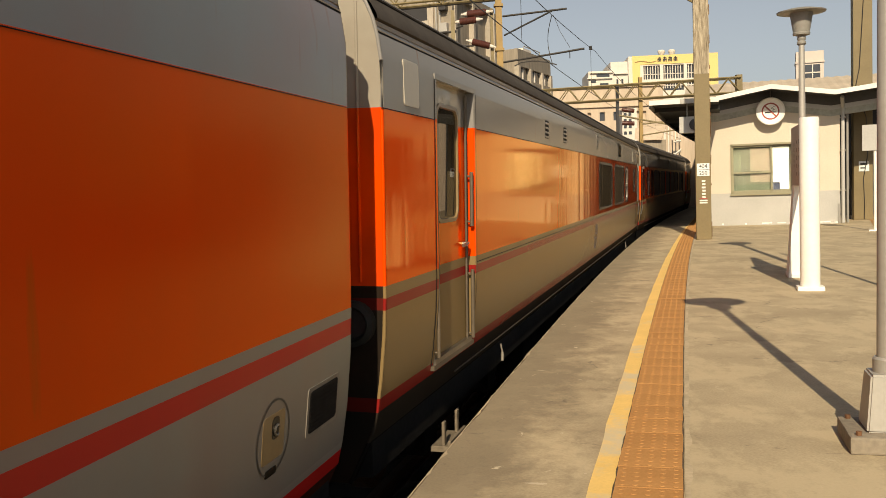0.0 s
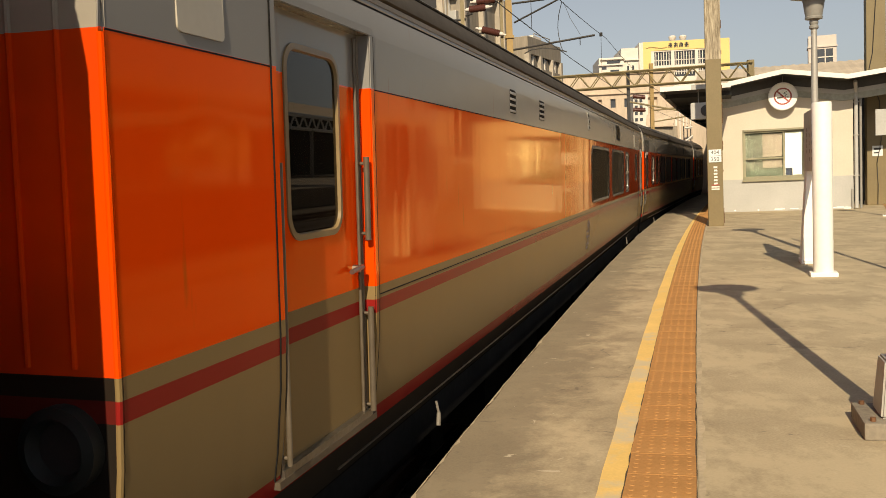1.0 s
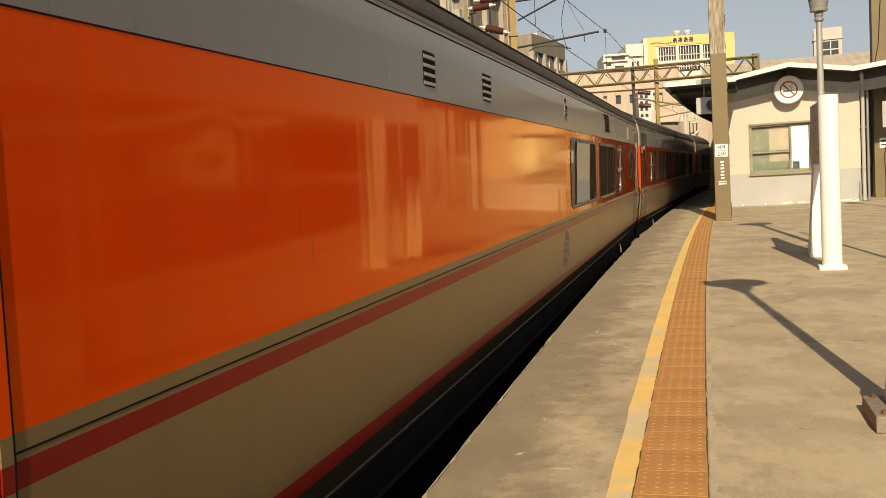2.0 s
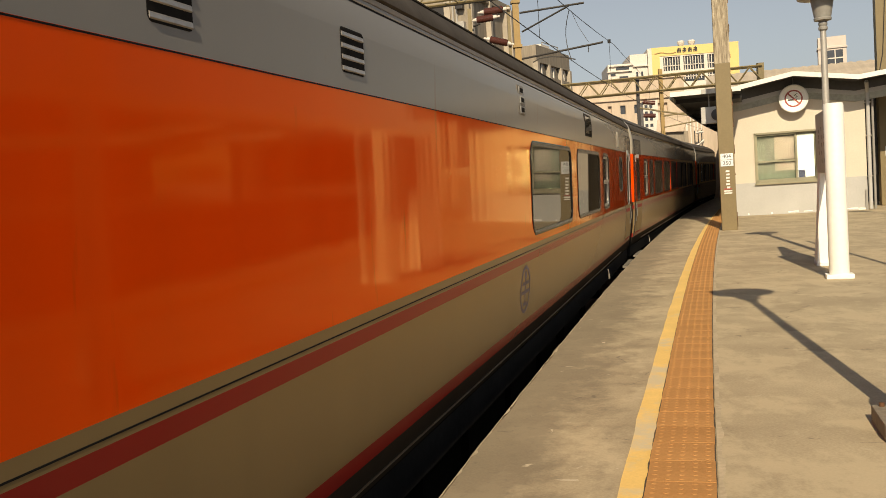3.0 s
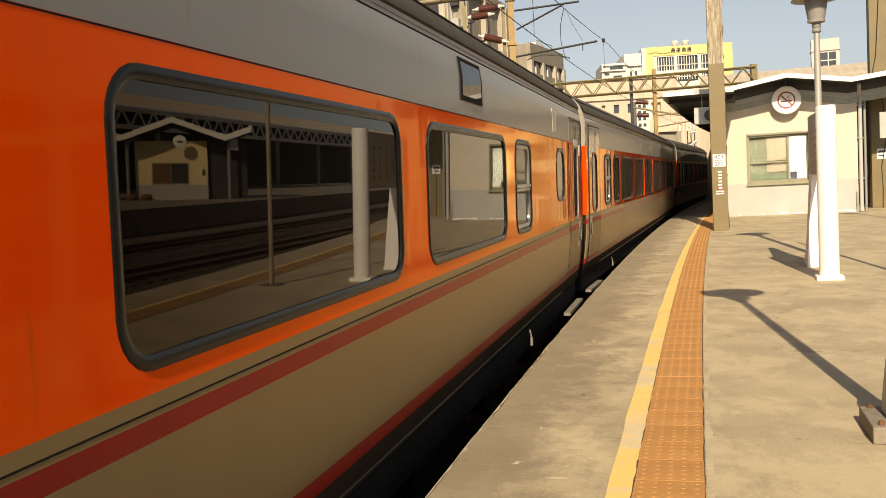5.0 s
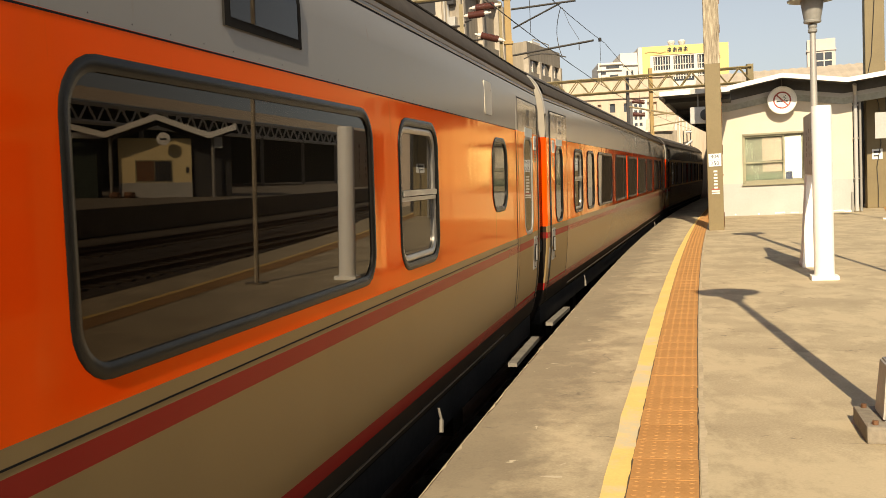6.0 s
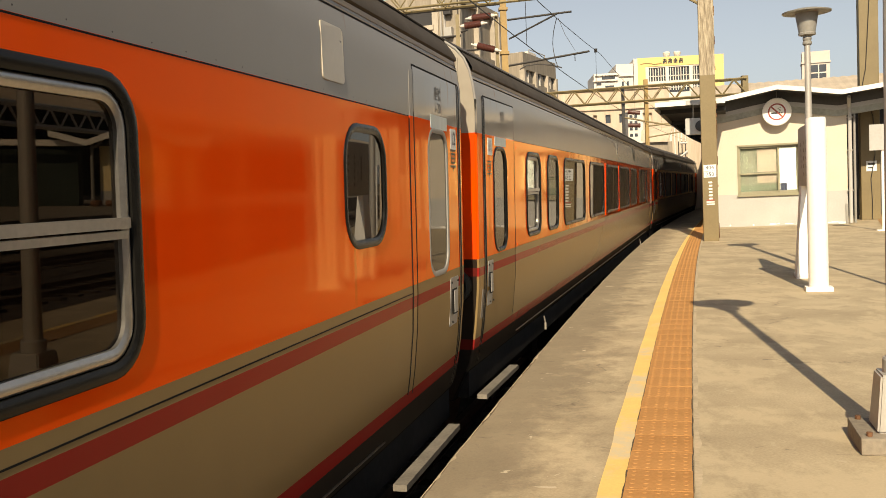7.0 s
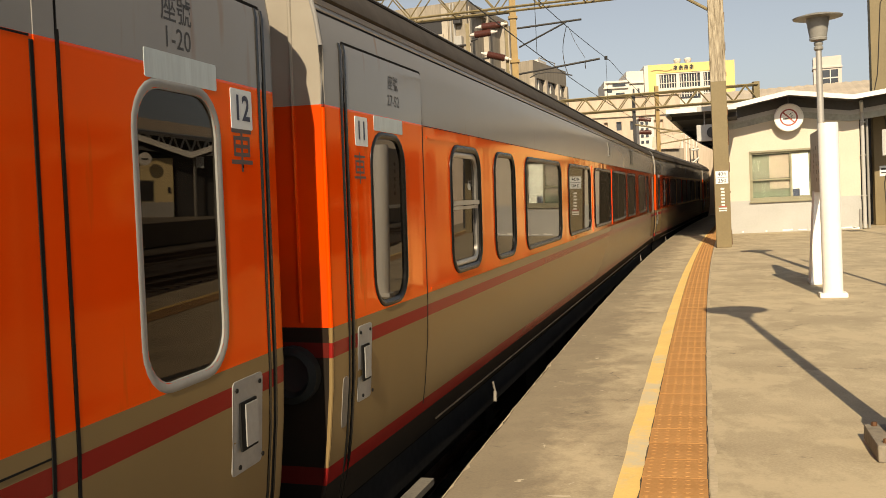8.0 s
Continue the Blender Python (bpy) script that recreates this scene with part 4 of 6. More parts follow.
def coach_with_service_end(car):
    """Coach 12: staff door and plain side at one end, few windows, passenger door at the other."""
    door = (0.98, 1.93, 0.25, 2.00)
    wins = [(10.30, 12.52, 0.945, 1.650, 0.11), (13.03, 15.10, 0.948, 1.648, 0.11), (15.555, 16.235, 0.945, 1.645, 0.11), (17.865, 18.395, 1.14, 1.632, 0.14),
            (19.262, 19.700, 0.872, 1.700, 0.12)]
    shell(car, wins, [door])
    window(car, *wins[0], width=0.038, proud=0.007)
    window(car, *wins[1], width=0.038, proud=0.007)
    window(car, *wins[2], bar=1.30, width=0.036, proud=0.007)
    window(car, *wins[3], width=0.036, proud=0.007)
    plug_door(car, 18.955, 20.045, wins[4], True, True)
    part("door_post", strip(18.908, 0.036, 0.0025, (0.25, 0.36, 0.60, 0.80, 1.75, 2.0)), PAINT, car)
    part("door_seam", strip(18.864, 0.006, 0.003, (0.25, 0.36, 0.60, 0.80, 1.75)), UNDER, car)
    # recessed staff door: reveals, a thin raised border, and the tread
    bm = bmesh.new()
    zs = (0.25, 0.36, 0.60, 0.80, 1.75, 2.0)
    for u in (0.98, 1.93):
        prev = None
        for z in zs:
            cur = [bm.verts.new(on_side(u, z, -0.0005)), bm.verts.new((-0.11, u, z))]
            if prev:
                bm.faces.new((prev[0], prev[1], cur[1], cur[0]))
            prev = cur
    for z in (0.25, 2.0):
        bm.faces.new([bm.verts.new(q) for q in (on_side(0.98, z, -0.0005), on_side(1.93, z, -0.0005), (-0.11, 1.93, z), (-0.11, 0.98, z))])
    bmesh.ops.remove_doubles(bm, verts=bm.verts, dist=0.0003)
    fr = part("door_frame", bm, PAINT_DOOR, car, "", False, lambda c: (0, 1.455 - c.y, 1.1 - c.z))
    for u in (0.955, 1.955):
        part("border", strip(u, 0.018, 0.004, zs), PAINT, fr)
        part("border_seam", strip(u - 0.021 if u < 1.5 else u + 0.021, 0.003, 0.0045, zs), UNDER, fr)
    part("border", boxed(-0.01, 0.004, 0.937, 1.973, 2.003, 2.035), PAINT, fr)
    part("threshold", boxed(-0.10, -0.026, 0.985, 1.925, 0.235, 0.275), STEEL, fr, "worn metal threshold")
    part("sill_bar", boxed(-0.05, -0.024, 0.94, 1.97, 0.215, 0.245), RAILPAINT, fr)
    bm = bmesh.new()
    corner = ((1.93, 2.0), (0.98, 2.0), (0.98, 0.25), (1.93, 0.25))
    rim, hole = [], []
    for u, z, c, i in round_rect(1.155, 1.68, 1.125, 1.875, 0.09):
        cu, cz = corner[c]
        if c in (0, 2):
            ou, oz = ((cu, z), (cu, (z + cz) / 2), (cu, cz), ((u + cu) / 2, cz), (u, cz))[i]
        else:
            ou, oz = ((u, cz), ((u + cu) / 2, cz), (cu, cz), (cu, (z + cz) / 2), (cu, z))[i]
        rim.append(bm.verts.new((-0.058, ou, oz)))
        hole.append(bm.verts.new((-0.058, u, z)))
    for k in range(len(rim)):
        j = (k + 1) % len(rim)
        bm.faces.new((rim[k], rim[j], hole[j], hole[k]))
    for q in bmesh.ops.extrude_face_region(bm, geom=bm.faces[:], use_keep_orig=True)["geom"]:
        if isinstance(q, bmesh.types.BMVert):
            q.co.x -= 0.025
    leaf = part("door", bm, PAINT_DOOR, car, "orange and grey staff door with tall window", False, lambda c: (c.x + 0.0705, 0, 0))
    bm = bmesh.new()
    loops = []
    for grow, x in ((0.024, -0.060), (0.024, -0.051), (0.0, -0.049), (-0.01, -0.073)):
        loops.append([bm.verts.new((x, u, z)) for u, z, _, _ in round_rect(1.17 - grow, 1.665 + grow, 1.14 - grow, 1.86 + grow, 0.08 + grow, 6)])
    for a, b in zip(loops, loops[1:]):
        for k in range(len(a)):
            j = (k + 1) % len(a)
            bm.faces.new((a[k], a[j], b[j], b[k]))
    part("window_frame", bm, GREYMETAL, leaf, "rounded grey metal frame", True)
    bm = bmesh.new()
    glass_slab(bm, [Vector((-0.062, u, z)) for u, z, _, _ in round_rect(1.15, 1.685, 1.12, 1.88, 0.07)])
    part("pane", bm, GLASS, leaf)
    bm = rods(((-0.08, 1.81, 0.945), (-0.025, 1.81, 0.945), 0.018), ((-0.03, 1.85, 0.95), (-0.03, 1.72, 0.94), 0.012))
    part("door_handle", bm, STEEL, leaf, "bent metal lever handle")
    for u, z0, z1, r in ((1.0, 0.29, 1.42, 0.011), (1.885, 1.07, 1.45, 0.014), (1.89, 0.27, 0.76, 0.014)):      # set back in the jamb, flush with the side
        bm = rods(((-0.010, u, z0), (-0.010, u, z1), r), ((-0.06, u, z0 + 0.03), (-0.012, u, z0 + 0.03), 0.008), ((-0.06, u, z1 - 0.03), (-0.012, u, z1 - 0.03), 0.008), seg=12)
        part("grab_rail", bm, RAILPAINT, car, "worn metal grab rail beside the door", True)
    part("edge_strip", boxed(-0.050, -0.036, 0.984, 1.006, 0.27, 1.99, bevel=0.003), RAILPAINT, fr, "brown metal edge strip")
    bm = rods(((-0.045, 1.855, 0.27), (-0.045, 1.855, 1.98), 0.008), ((-0.05, 1.90, 0.27), (-0.05, 1.90, 1.98), 0.008))
    part("door_rail", bm, RAILPAINT, fr)
    flat_on_side("sign_panel", 0.34, 0.61, 1.80, 2.05, PALE, car, 0.006, "blank pale sign panel")
    flat_on_side("sign_panel", 17.61, 17.86, 1.82, 2.055, PALE, car, 0.006, "blank pale sign panel")
    bm = bmesh.new()
    for i in range(36):
        u = 12.4 + i * 0.18
        rod(bm, (-0.001, u, 1.778), (0.0006, u, 1.778), 0.0026, seg=6)
    tagged(part("rivet_row", bm, GREYINK, car), kind="stuff")
    louvre(car, 5.04, 5.26, 1.825, 2.01)
    louvre(car, 6.35, 6.60, 1.83, 2.01)
    scoop_vent(car, 9.87, 10.11, 1.872, 2.098)
    small = part("small_window_frame", strip(14.07, 0.29, 0.008, (1.85, 2.0, 2.11)), UNDER, car, "dark gasket of a small square window")
    part("pane", strip(14.07, 0.255, 0.0095, (1.88, 2.0, 2.085)), GLASS, small)
    eu, ez = 9.93, 0.517                                 # faded round emblem: a ring with a rail and cross bars
    bm = bmesh.new()
    loops = [[bm.verts.new(on_side(eu + r * 1.03 * math.cos(w), ez + r * math.sin(w), 0.0015)) for w in np.linspace(0, 2 * math.pi, 36, endpoint=False)] for r in (0.188, 0.158)]
    for k in range(36):
        bm.faces.new((loops[0][k], loops[0][(k + 1) % 36], loops[1][(k + 1) % 36], loops[1][k]))
    part("emblem_ring", bm, LILAC, car, "faded lilac round emblem")
    for du, dz, w, h in ((0.0, -0.01, 0.018, 0.12), (0.0, 0.115, 0.034, 0.026), (0.0, 0.05, 0.118, 0.014), (0.0, -0.02, 0.140, 0.014), (0.0, -0.115, 0.075, 0.014)):
        bm = bmesh.new()
        rows = [[bm.verts.new(on_side(eu + du + q, ez + dz + v, 0.0018)) for q in (-w, w)] for v in (-h, h)]
        bm.faces.new((rows[0][0], rows[0][1], rows[1][1], rows[1][0]))
        part("emblem_bar", bm, LILAC, car)
    flat_on_side("notice_plate", 19.31, 19.71, 1.722, 1.802, NOTICE, car, 0.004, "blank bluish white notice plate", 0.007)
    number_plate(car, 19.875, 1.68, "12")
    text("carriage_word", "車", 0.165, on_side_pose(19.868, 1.54, 0.0032), BROWNINK, car, bold=0.0012)
    seat_sign(car, 19.49, (("座號", 1.925, 0.085), ("1-20", 1.845, 0.085)))
    pull_handle(car, 19.726, 19.943, 0.490, 0.800)
    step_board(car, 18.6, 19.85)
    hang_step(car, 1.45)
    for u in (3.1, 16.4):
        lever(car, u)


def lever(car, u):
    bm = rods(((-0.07, u, 0.01), (-0.055, u, -0.06), 0.008), ((-0.055, u, -0.06), (-0.05, u - 0.03, -0.13), 0.013), seg=6)
    part("cock_lever", bm, STEPGREY, car, "small pale brake cock lever", True)


def hang_step(car, u):
    """Stirrup step bent from flat bar, hung below the staff door."""
    bm = bmesh.new()
    for d in (-0.19, 0.14):
        box(bm, -0.075, -0.055, u + d, u + d + 0.05, -0.35, -0.19)
    box(bm, -0.15, -0.01, u - 0.20, u + 0.20, -0.39, -0.35)
    box(bm, -0.03, -0.01, u - 0.20, u + 0.20, -0.41, -0.31)
    bmesh.ops.bevel(bm, geom=bm.edges[:], offset=0.004, segments=1, affect="EDGES")
    part("stirrup_step", bm, STIRRUP, car, "pale metal stirrup step")


def passenger_coach(car, number="", seats=""):
    wins = [(0.515, 0.94, 0.885, 1.660, 0.13), (1.83, 2.48, 0.935, 1.650, 0.12), (2.945, 3.575, 0.935, 1.650, 0.12), (4.05, 5.785, *W_BIG, 0.11), (6.34, 8.03, *W_BIG, 0.11),
            (8.50, 10.31, *W_BIG, 0.10), (10.63, 12.59, *W_BIG, 0.10), (13.05, 14.52, *W_BIG, 0.10), (15.45, 17.1, *W_BIG, 0.10), (17.6, 18.0, 0.89, 1.665, 0.10),
            (19.3, 19.65, 0.83, 1.67, 0.12)]
    shell(car, wins, [])
    for i, w in enumerate(wins[1:-1]):
        window(car, *w, bar=1.33 if i in (0,) else None, width=0.036)
    plug_door(car, 0.21, 1.28, wins[0], False, False)
    plug_door(car, 18.95, 20.0, wins[-1], True, True)
    bm = bmesh.new()
    for z in (0.87, 1.70):
        x = side_x(z)
        box(bm, x - 0.01, x + 0.004, 1.36, 18.8, z - 0.006, z + 0.006)
    for u in (8.26, 10.47):
        box(bm, -0.02, 0.006, u - 0.01, u + 0.01, 0.88, 1.70)
    part("window_moulding", bm, PAINT, car)
    flat_on_side("notice_plate", 0.55, 0.95, 1.69, 1.76, NOTICE, car, 0.004, "blank bluish white notice plate", 0.007)
    if number:
        number_plate(car, 0.39, 1.675, number)
        text("carriage_word", "車", 0.15, on_side_pose(0.36, 1.50, 0.0032), BROWNINK, car)
        seat_sign(car, 0.83, (("座號", 1.93, 0.075), (seats, 1.845, 0.075)))
    pull_handle(car, 0.265, 0.43, 0.475, 0.815)
    scoop_vent(car, 10.05, 10.29, 1.88, 2.09)
    part("small_window_frame", strip(13.92, 0.22, 0.006, (1.86, 2.0, 2.12)), RUBBER, car, "dark gasket of a small square window")
    step_board(car, 0.1, 1.25)
    for u in (3.0, 16.3):
        lever(car, u)
    flat_on_side("latch_cover", 0.10, 0.16, 0.40, 0.62, STEPGREY, car, 0.003)


def power_car(car):
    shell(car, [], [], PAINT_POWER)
    bm = bmesh.new()                                      # round filler flap outline
    loops = [[bm.verts.new(on_side(19.28 + r * 1.0 * math.cos(w), 0.437 + r * 0.98 * math.sin(w), 0.003)) for w in np.linspace(0, 2 * math.pi, 32, endpoint=False)] for r in (0.150, 0.142)]
    for k in range(32):
        bm.faces.new((loops[0][k], loops[0][(k + 1) % 32], loops[1][(k + 1) % 32], loops[1][k]))
    flap = part("filler_flap", bm, GREYINK, car, "round filler flap outlined in black")
    flat_on_side("flap_lid", 19.18, 19.38, 0.35, 0.53, GREYMETAL, flap, 0.0012)
    flat_on_side("latch_recess", 19.262, 19.325, 0.430, 0.515, RUBBER, flap, 0.003)
    bm = bmesh.new()
    tube(bm, [on_side(19.300 + 0.020 * math.cos(w), 0.462 + 0.020 * math.sin(w), 0.006) for w in np.linspace(0.6, 5.4, 12)], 0.005, 6)
    part("latch", bm, STEEL, flap, "small curled latch", True)
    flat_on_side("drain_notch", 19.225, 19.325, 0.292, 0.322, RUBBER, flap, 0.004)
    grille = flat_on_side("side_grille", 19.61, 19.975, 0.335, 0.545, STEPGREY, car, 0.004, "framed dark square grille")
    mesh = flat_on_side("grille_mesh", 19.630, 19.955, 0.352, 0.528, UNDER, grille, 0.006)
    for i in range(9):
        z = 0.365 + i * 0.019
        part("slat", boxed(side_x(z) + 0.004, side_x(z) + 0.0085, 19.635, 19.95, z, z + 0.006), UNDER, mesh)


COACH_LABELS = {-1: ("power_car", "orange and grey power car with plain side"), 0: ("railway_coach", "orange and grey coach with service door, louvres and few windows"),
                1: ("railway_coach", "orange and grey passenger coach with a row of windows"), 2: ("railway_coach", "orange and grey passenger coach in the canopy's shade"),
                3: ("railway_coach", "orange and grey passenger coach in the canopy's shade")}
COACHES = {}
for k, (nm, lab) in COACH_LABELS.items():
    car = root(nm, lab, "railway coach", "coaches of the train")
    COACHES[k] = car
    if k == -1:
        power_car(car)
    elif k == 0:
        coach_with_service_end(car)
    else:
        passenger_coach(car, *(("11", "27-52") if k == 1 else ("", "")))

TRAIN_S = [(0.0, 4.812), (0.5, 3.601), (1.0, 2.430), (1.5, 1.215), (3.0, -2.575), (3.5, -3.855), (4.0, -5.165), (5.5, -9.470), (6.0, -10.888), (6.5, -12.345),
           (7.0, -13.796), (7.5, -15.260), (8.0, -16.771)]


def motions():
    for k, car in COACHES.items():
        walk(car, [(t, coach_pose(s + k * PITCH - (0.05 if k < 0 else 0.0))) for t, s in TRAIN_S])


# ---- the platform office under its gabled canopy ----
OFF = pose(7.83, 26.35, 0, 0, 0, -16.9)


def put(name, bm, mat, m, label, category, group="", kind=""):
    ob = part(name, bm, mat)
    ob.matrix_basis = m
    return tagged(ob, label, category, group, kind)


def office():
    x0, x1, dep, top = -0.15, 3.30, 7.0, 3.55
    w0, w1, s0, s1 = 0.455, 2.05, 0.94, 2.26
    bm = bmesh.new()
    box(bm, x0, x1, 0.0, 0.15, 0.0, 0.92)
    low = put("office_wall", bm, PALEGREY, OFF, "pale grey painted lower wall of the platform office", "wall", kind="structure")
    bm = bmesh.new()
    box(bm, x0, w0, 0.0, 0.15, 0.92, top)
    box(bm, w1, x1, 0.0, 0.15, 0.92, top)
    box(bm, w0, w1, 0.0, 0.15, s1, top)
    box(bm, w0, w1, 0.0, 0.15, 0.92, s0)
    put("office_wall", bm, CREAM, OFF, "cream painted upper wall of the platform office", "wall", kind="structure")
    bm = bmesh.new()
    box(bm, x1 - 0.15, x1, 0.15, dep, 0, top)
    box(bm, x0, x1, dep, dep + 0.15, 0, top)
    put("office_wall", bm, CREAM, OFF, "cream side and back walls of the platform office", "wall", kind="structure")
    # this side takes the dark lining colour in place of the canopy's shade
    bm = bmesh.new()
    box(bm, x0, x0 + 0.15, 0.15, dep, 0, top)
    put("office_wall", bm, DARKWOOD, OFF, "side wall of the platform office, coloured dark for canopy shade", "wall", kind="structure")
    bm = bmesh.new()
    rnd = random.Random(2)
    for i in range(12):
        x = rnd.uniform(x0 + 0.2, x1 - 0.1)
        w = rnd.uniform(0.04, 0.22)
        box(bm, x, min(x + w, x1), -0.006, 0.0, rnd.uniform(0.0, 0.05), rnd.uniform(0.055, 0.075))
    tagged(part("flaked_paint", bm, WHITEPAINT, low), kind="stuff")
    win = root("window_1", "sliding office window with olive frame and papers behind the panes", "window", m=OFF)
    tagged(win, kind="structure")
    bm = bmesh.new()
    for a, b, c, d in ((w0 - 0.04, w0 + 0.01, s0 - 0.04, s1 + 0.05), (w1 - 0.01, w1 + 0.04, s0 - 0.04, s1 + 0.05), (w0 - 0.04, w1 + 0.04, s0 - 0.05, s0), (w0 - 0.04, w1 + 0.04, s1, s1 + 0.05)):
        box(bm, a, b, -0.03, 0.12, c, d)
    part("window_frame", bm, FRAMEGREEN, win)
    bm = bmesh.new()
    box(bm, w0 - 0.06, w1 + 0.06, -0.07, 0.0, s0 - 0.09, s0 - 0.05)
    part("window_sill", bm, FRAMEGREEN, win)
    for a, b, y in ((w0, 1.53, 0.03), (1.50, w1, 0.07)):
        bm = bmesh.new()
        for p, q, c, d in ((a, a + 0.04, s0, s1), (b - 0.04, b, s0, s1), (a, b, s0, s0 + 0.05), (a, b, s1 - 0.05, s1)):
            box(bm, p, q, y, y + 0.03, c, d)
        if y < 0.05:
            box(bm, a, b, y, y + 0.03, 1.47, 1.51)
        sash = part("sash", bm, FRAMEGREEN, win)
        bm = bmesh.new()
        box(bm, a + 0.04, b - 0.04, y + 0.012, y + 0.016, s0 + 0.05, s1 - 0.05)
        pn = part("pane", bm, PANE, sash)
        pn.visible_shadow = False
    for nm, a, b, c, d, mt, lb in (("paper_sheet", 0.95, 1.47, 1.53, 2.18, SHEETGREY, "beige paper sheet behind the pane"), ("paper_sheet", 0.95, 1.47, 1.22, 1.45, SHEETGREY, "beige paper sheet behind the pane"),
                                   ("white_blind", 1.55, 1.99, 1.0, 2.20, FASCIA, "white sheet covering the sash")):
        bm = bmesh.new()
        box(bm, a, b, 0.105, 0.11, c, d)
        put(nm, bm, mt, OFF, lb, "paper")
    bm = bmesh.new()
    box(bm, 1.56, 1.74, 0.098, 0.104, 0.99, 1.20)
    put("notice", bm, INK, OFF, "small dark blue notice behind the pane", "notice")
    put("window_board", boxed(w0 + 0.02, 1.52, 0.125, 0.135, s0, s1), OLIVEBOARD, OFF, "dull olive board behind the sliding pane", "board")
    put("window_board", boxed(w0 + 0.02, 1.52, 0.112, 0.122, s0, 1.16), GREENDARK, OFF, "darker green board low behind the sliding pane", "board")
    bm = bmesh.new()
    box(bm, x0 + 0.16, x1 - 0.16, 0.9, 0.95, 0, top - 0.05)
    put("inner_wall", bm, GREENDARK, OFF, "dull green wall inside the office", "wall", kind="structure")
    # round no-smoking sign
    sg = root("round_sign", "round white no-smoking sign hung from the canopy", "sign", m=OFF @ pose(1.49, -0.30, 3.17))
    bm = bmesh.new()
    lathe(bm, (0, 0, 0), [(0.37, 0.10), (0.385, 0.08), (0.385, -0.02), (0.36, -0.04), (0.345, -0.03)], 40, "y")
    part("drum", bm, WHITEPAINT, sg, "white round box", True)

    def disc_ring(r0, r1, y, mat, nm):
        bm = bmesh.new()
        loops = [[bm.verts.new((r * math.cos(w), y, r * math.sin(w))) for w in np.linspace(0, 2 * math.pi, 40, endpoint=False)] for r in (r0, r1)]
        for k in range(40):
            bm.faces.new((loops[0][k], loops[0][(k + 1) % 40], loops[1][(k + 1) % 40], loops[1][k]))
        part(nm, bm, mat, sg)
    disc_ring(0.235, 0.195, -0.034, SIGNRED, "prohibition_ring")
    disc_ring(0.375, 0.345, -0.034, FASCIA, "rim")
    bm = bmesh.new()
    box(bm, -0.2, 0.2, -0.037, -0.033, -0.02, 0.02, Matrix.Rotation(radians(45), 4, "Y"))
    part("prohibition_bar", bm, SIGNRED, sg)
    bm = bmesh.new()
    box(bm, -0.15, 0.09, -0.035, -0.031, -0.055, -0.012)
    box(bm, 0.10, 0.12, -0.035, -0.031, -0.055, -0.012)
    box(bm, 0.13, 0.145, -0.035, -0.031, -0.055, -0.012)
    for i in range(6):
        box(bm, 0.05 + 0.03 * math.sin(i * 1.5), 0.075 + 0.03 * math.sin(i * 1.5), -0.035, -0.031, 0.01 + i * 0.02, 0.03 + i * 0.02)
    part("cigarette", bm, SIGNBLACK, sg)
    part("hanger", rods(((0, 0.03, 0.37), (0, 0.03, 0.62), 0.012)), STEEL, sg)
    # drain pipes on the corner
    dp = root("drain_pipe", "white and dark drain pipes on the office corner", "pipe", m=OFF)
    bm = rods(((3.37, -0.06, 0.02), (3.37, -0.06, 3.2), 0.05), ((3.37, -0.06, 3.2), (3.32, -0.4, 3.45), 0.05), seg=12)
    part("pipe", bm, PALEGREY, dp, "pale grey down pipe", True)
    part("pipe", rods(((3.49, 0.0, 0.02), (3.49, 0.0, 3.3), 0.035), seg=10), LAMPGREY, dp, "dark grey down pipe", True)
    for z in (0.9, 2.0, 2.9):
        part("bracket", boxed(3.30, 3.44, -0.12, 0.0, z, z + 0.03), GALV, dp)
    part("pipe_guard", boxed(3.24, 3.30, -0.05, 0.0, 0.0, 0.55), LAMPGREY, dp)


def bend(b):
    return 0.0012 * b * b


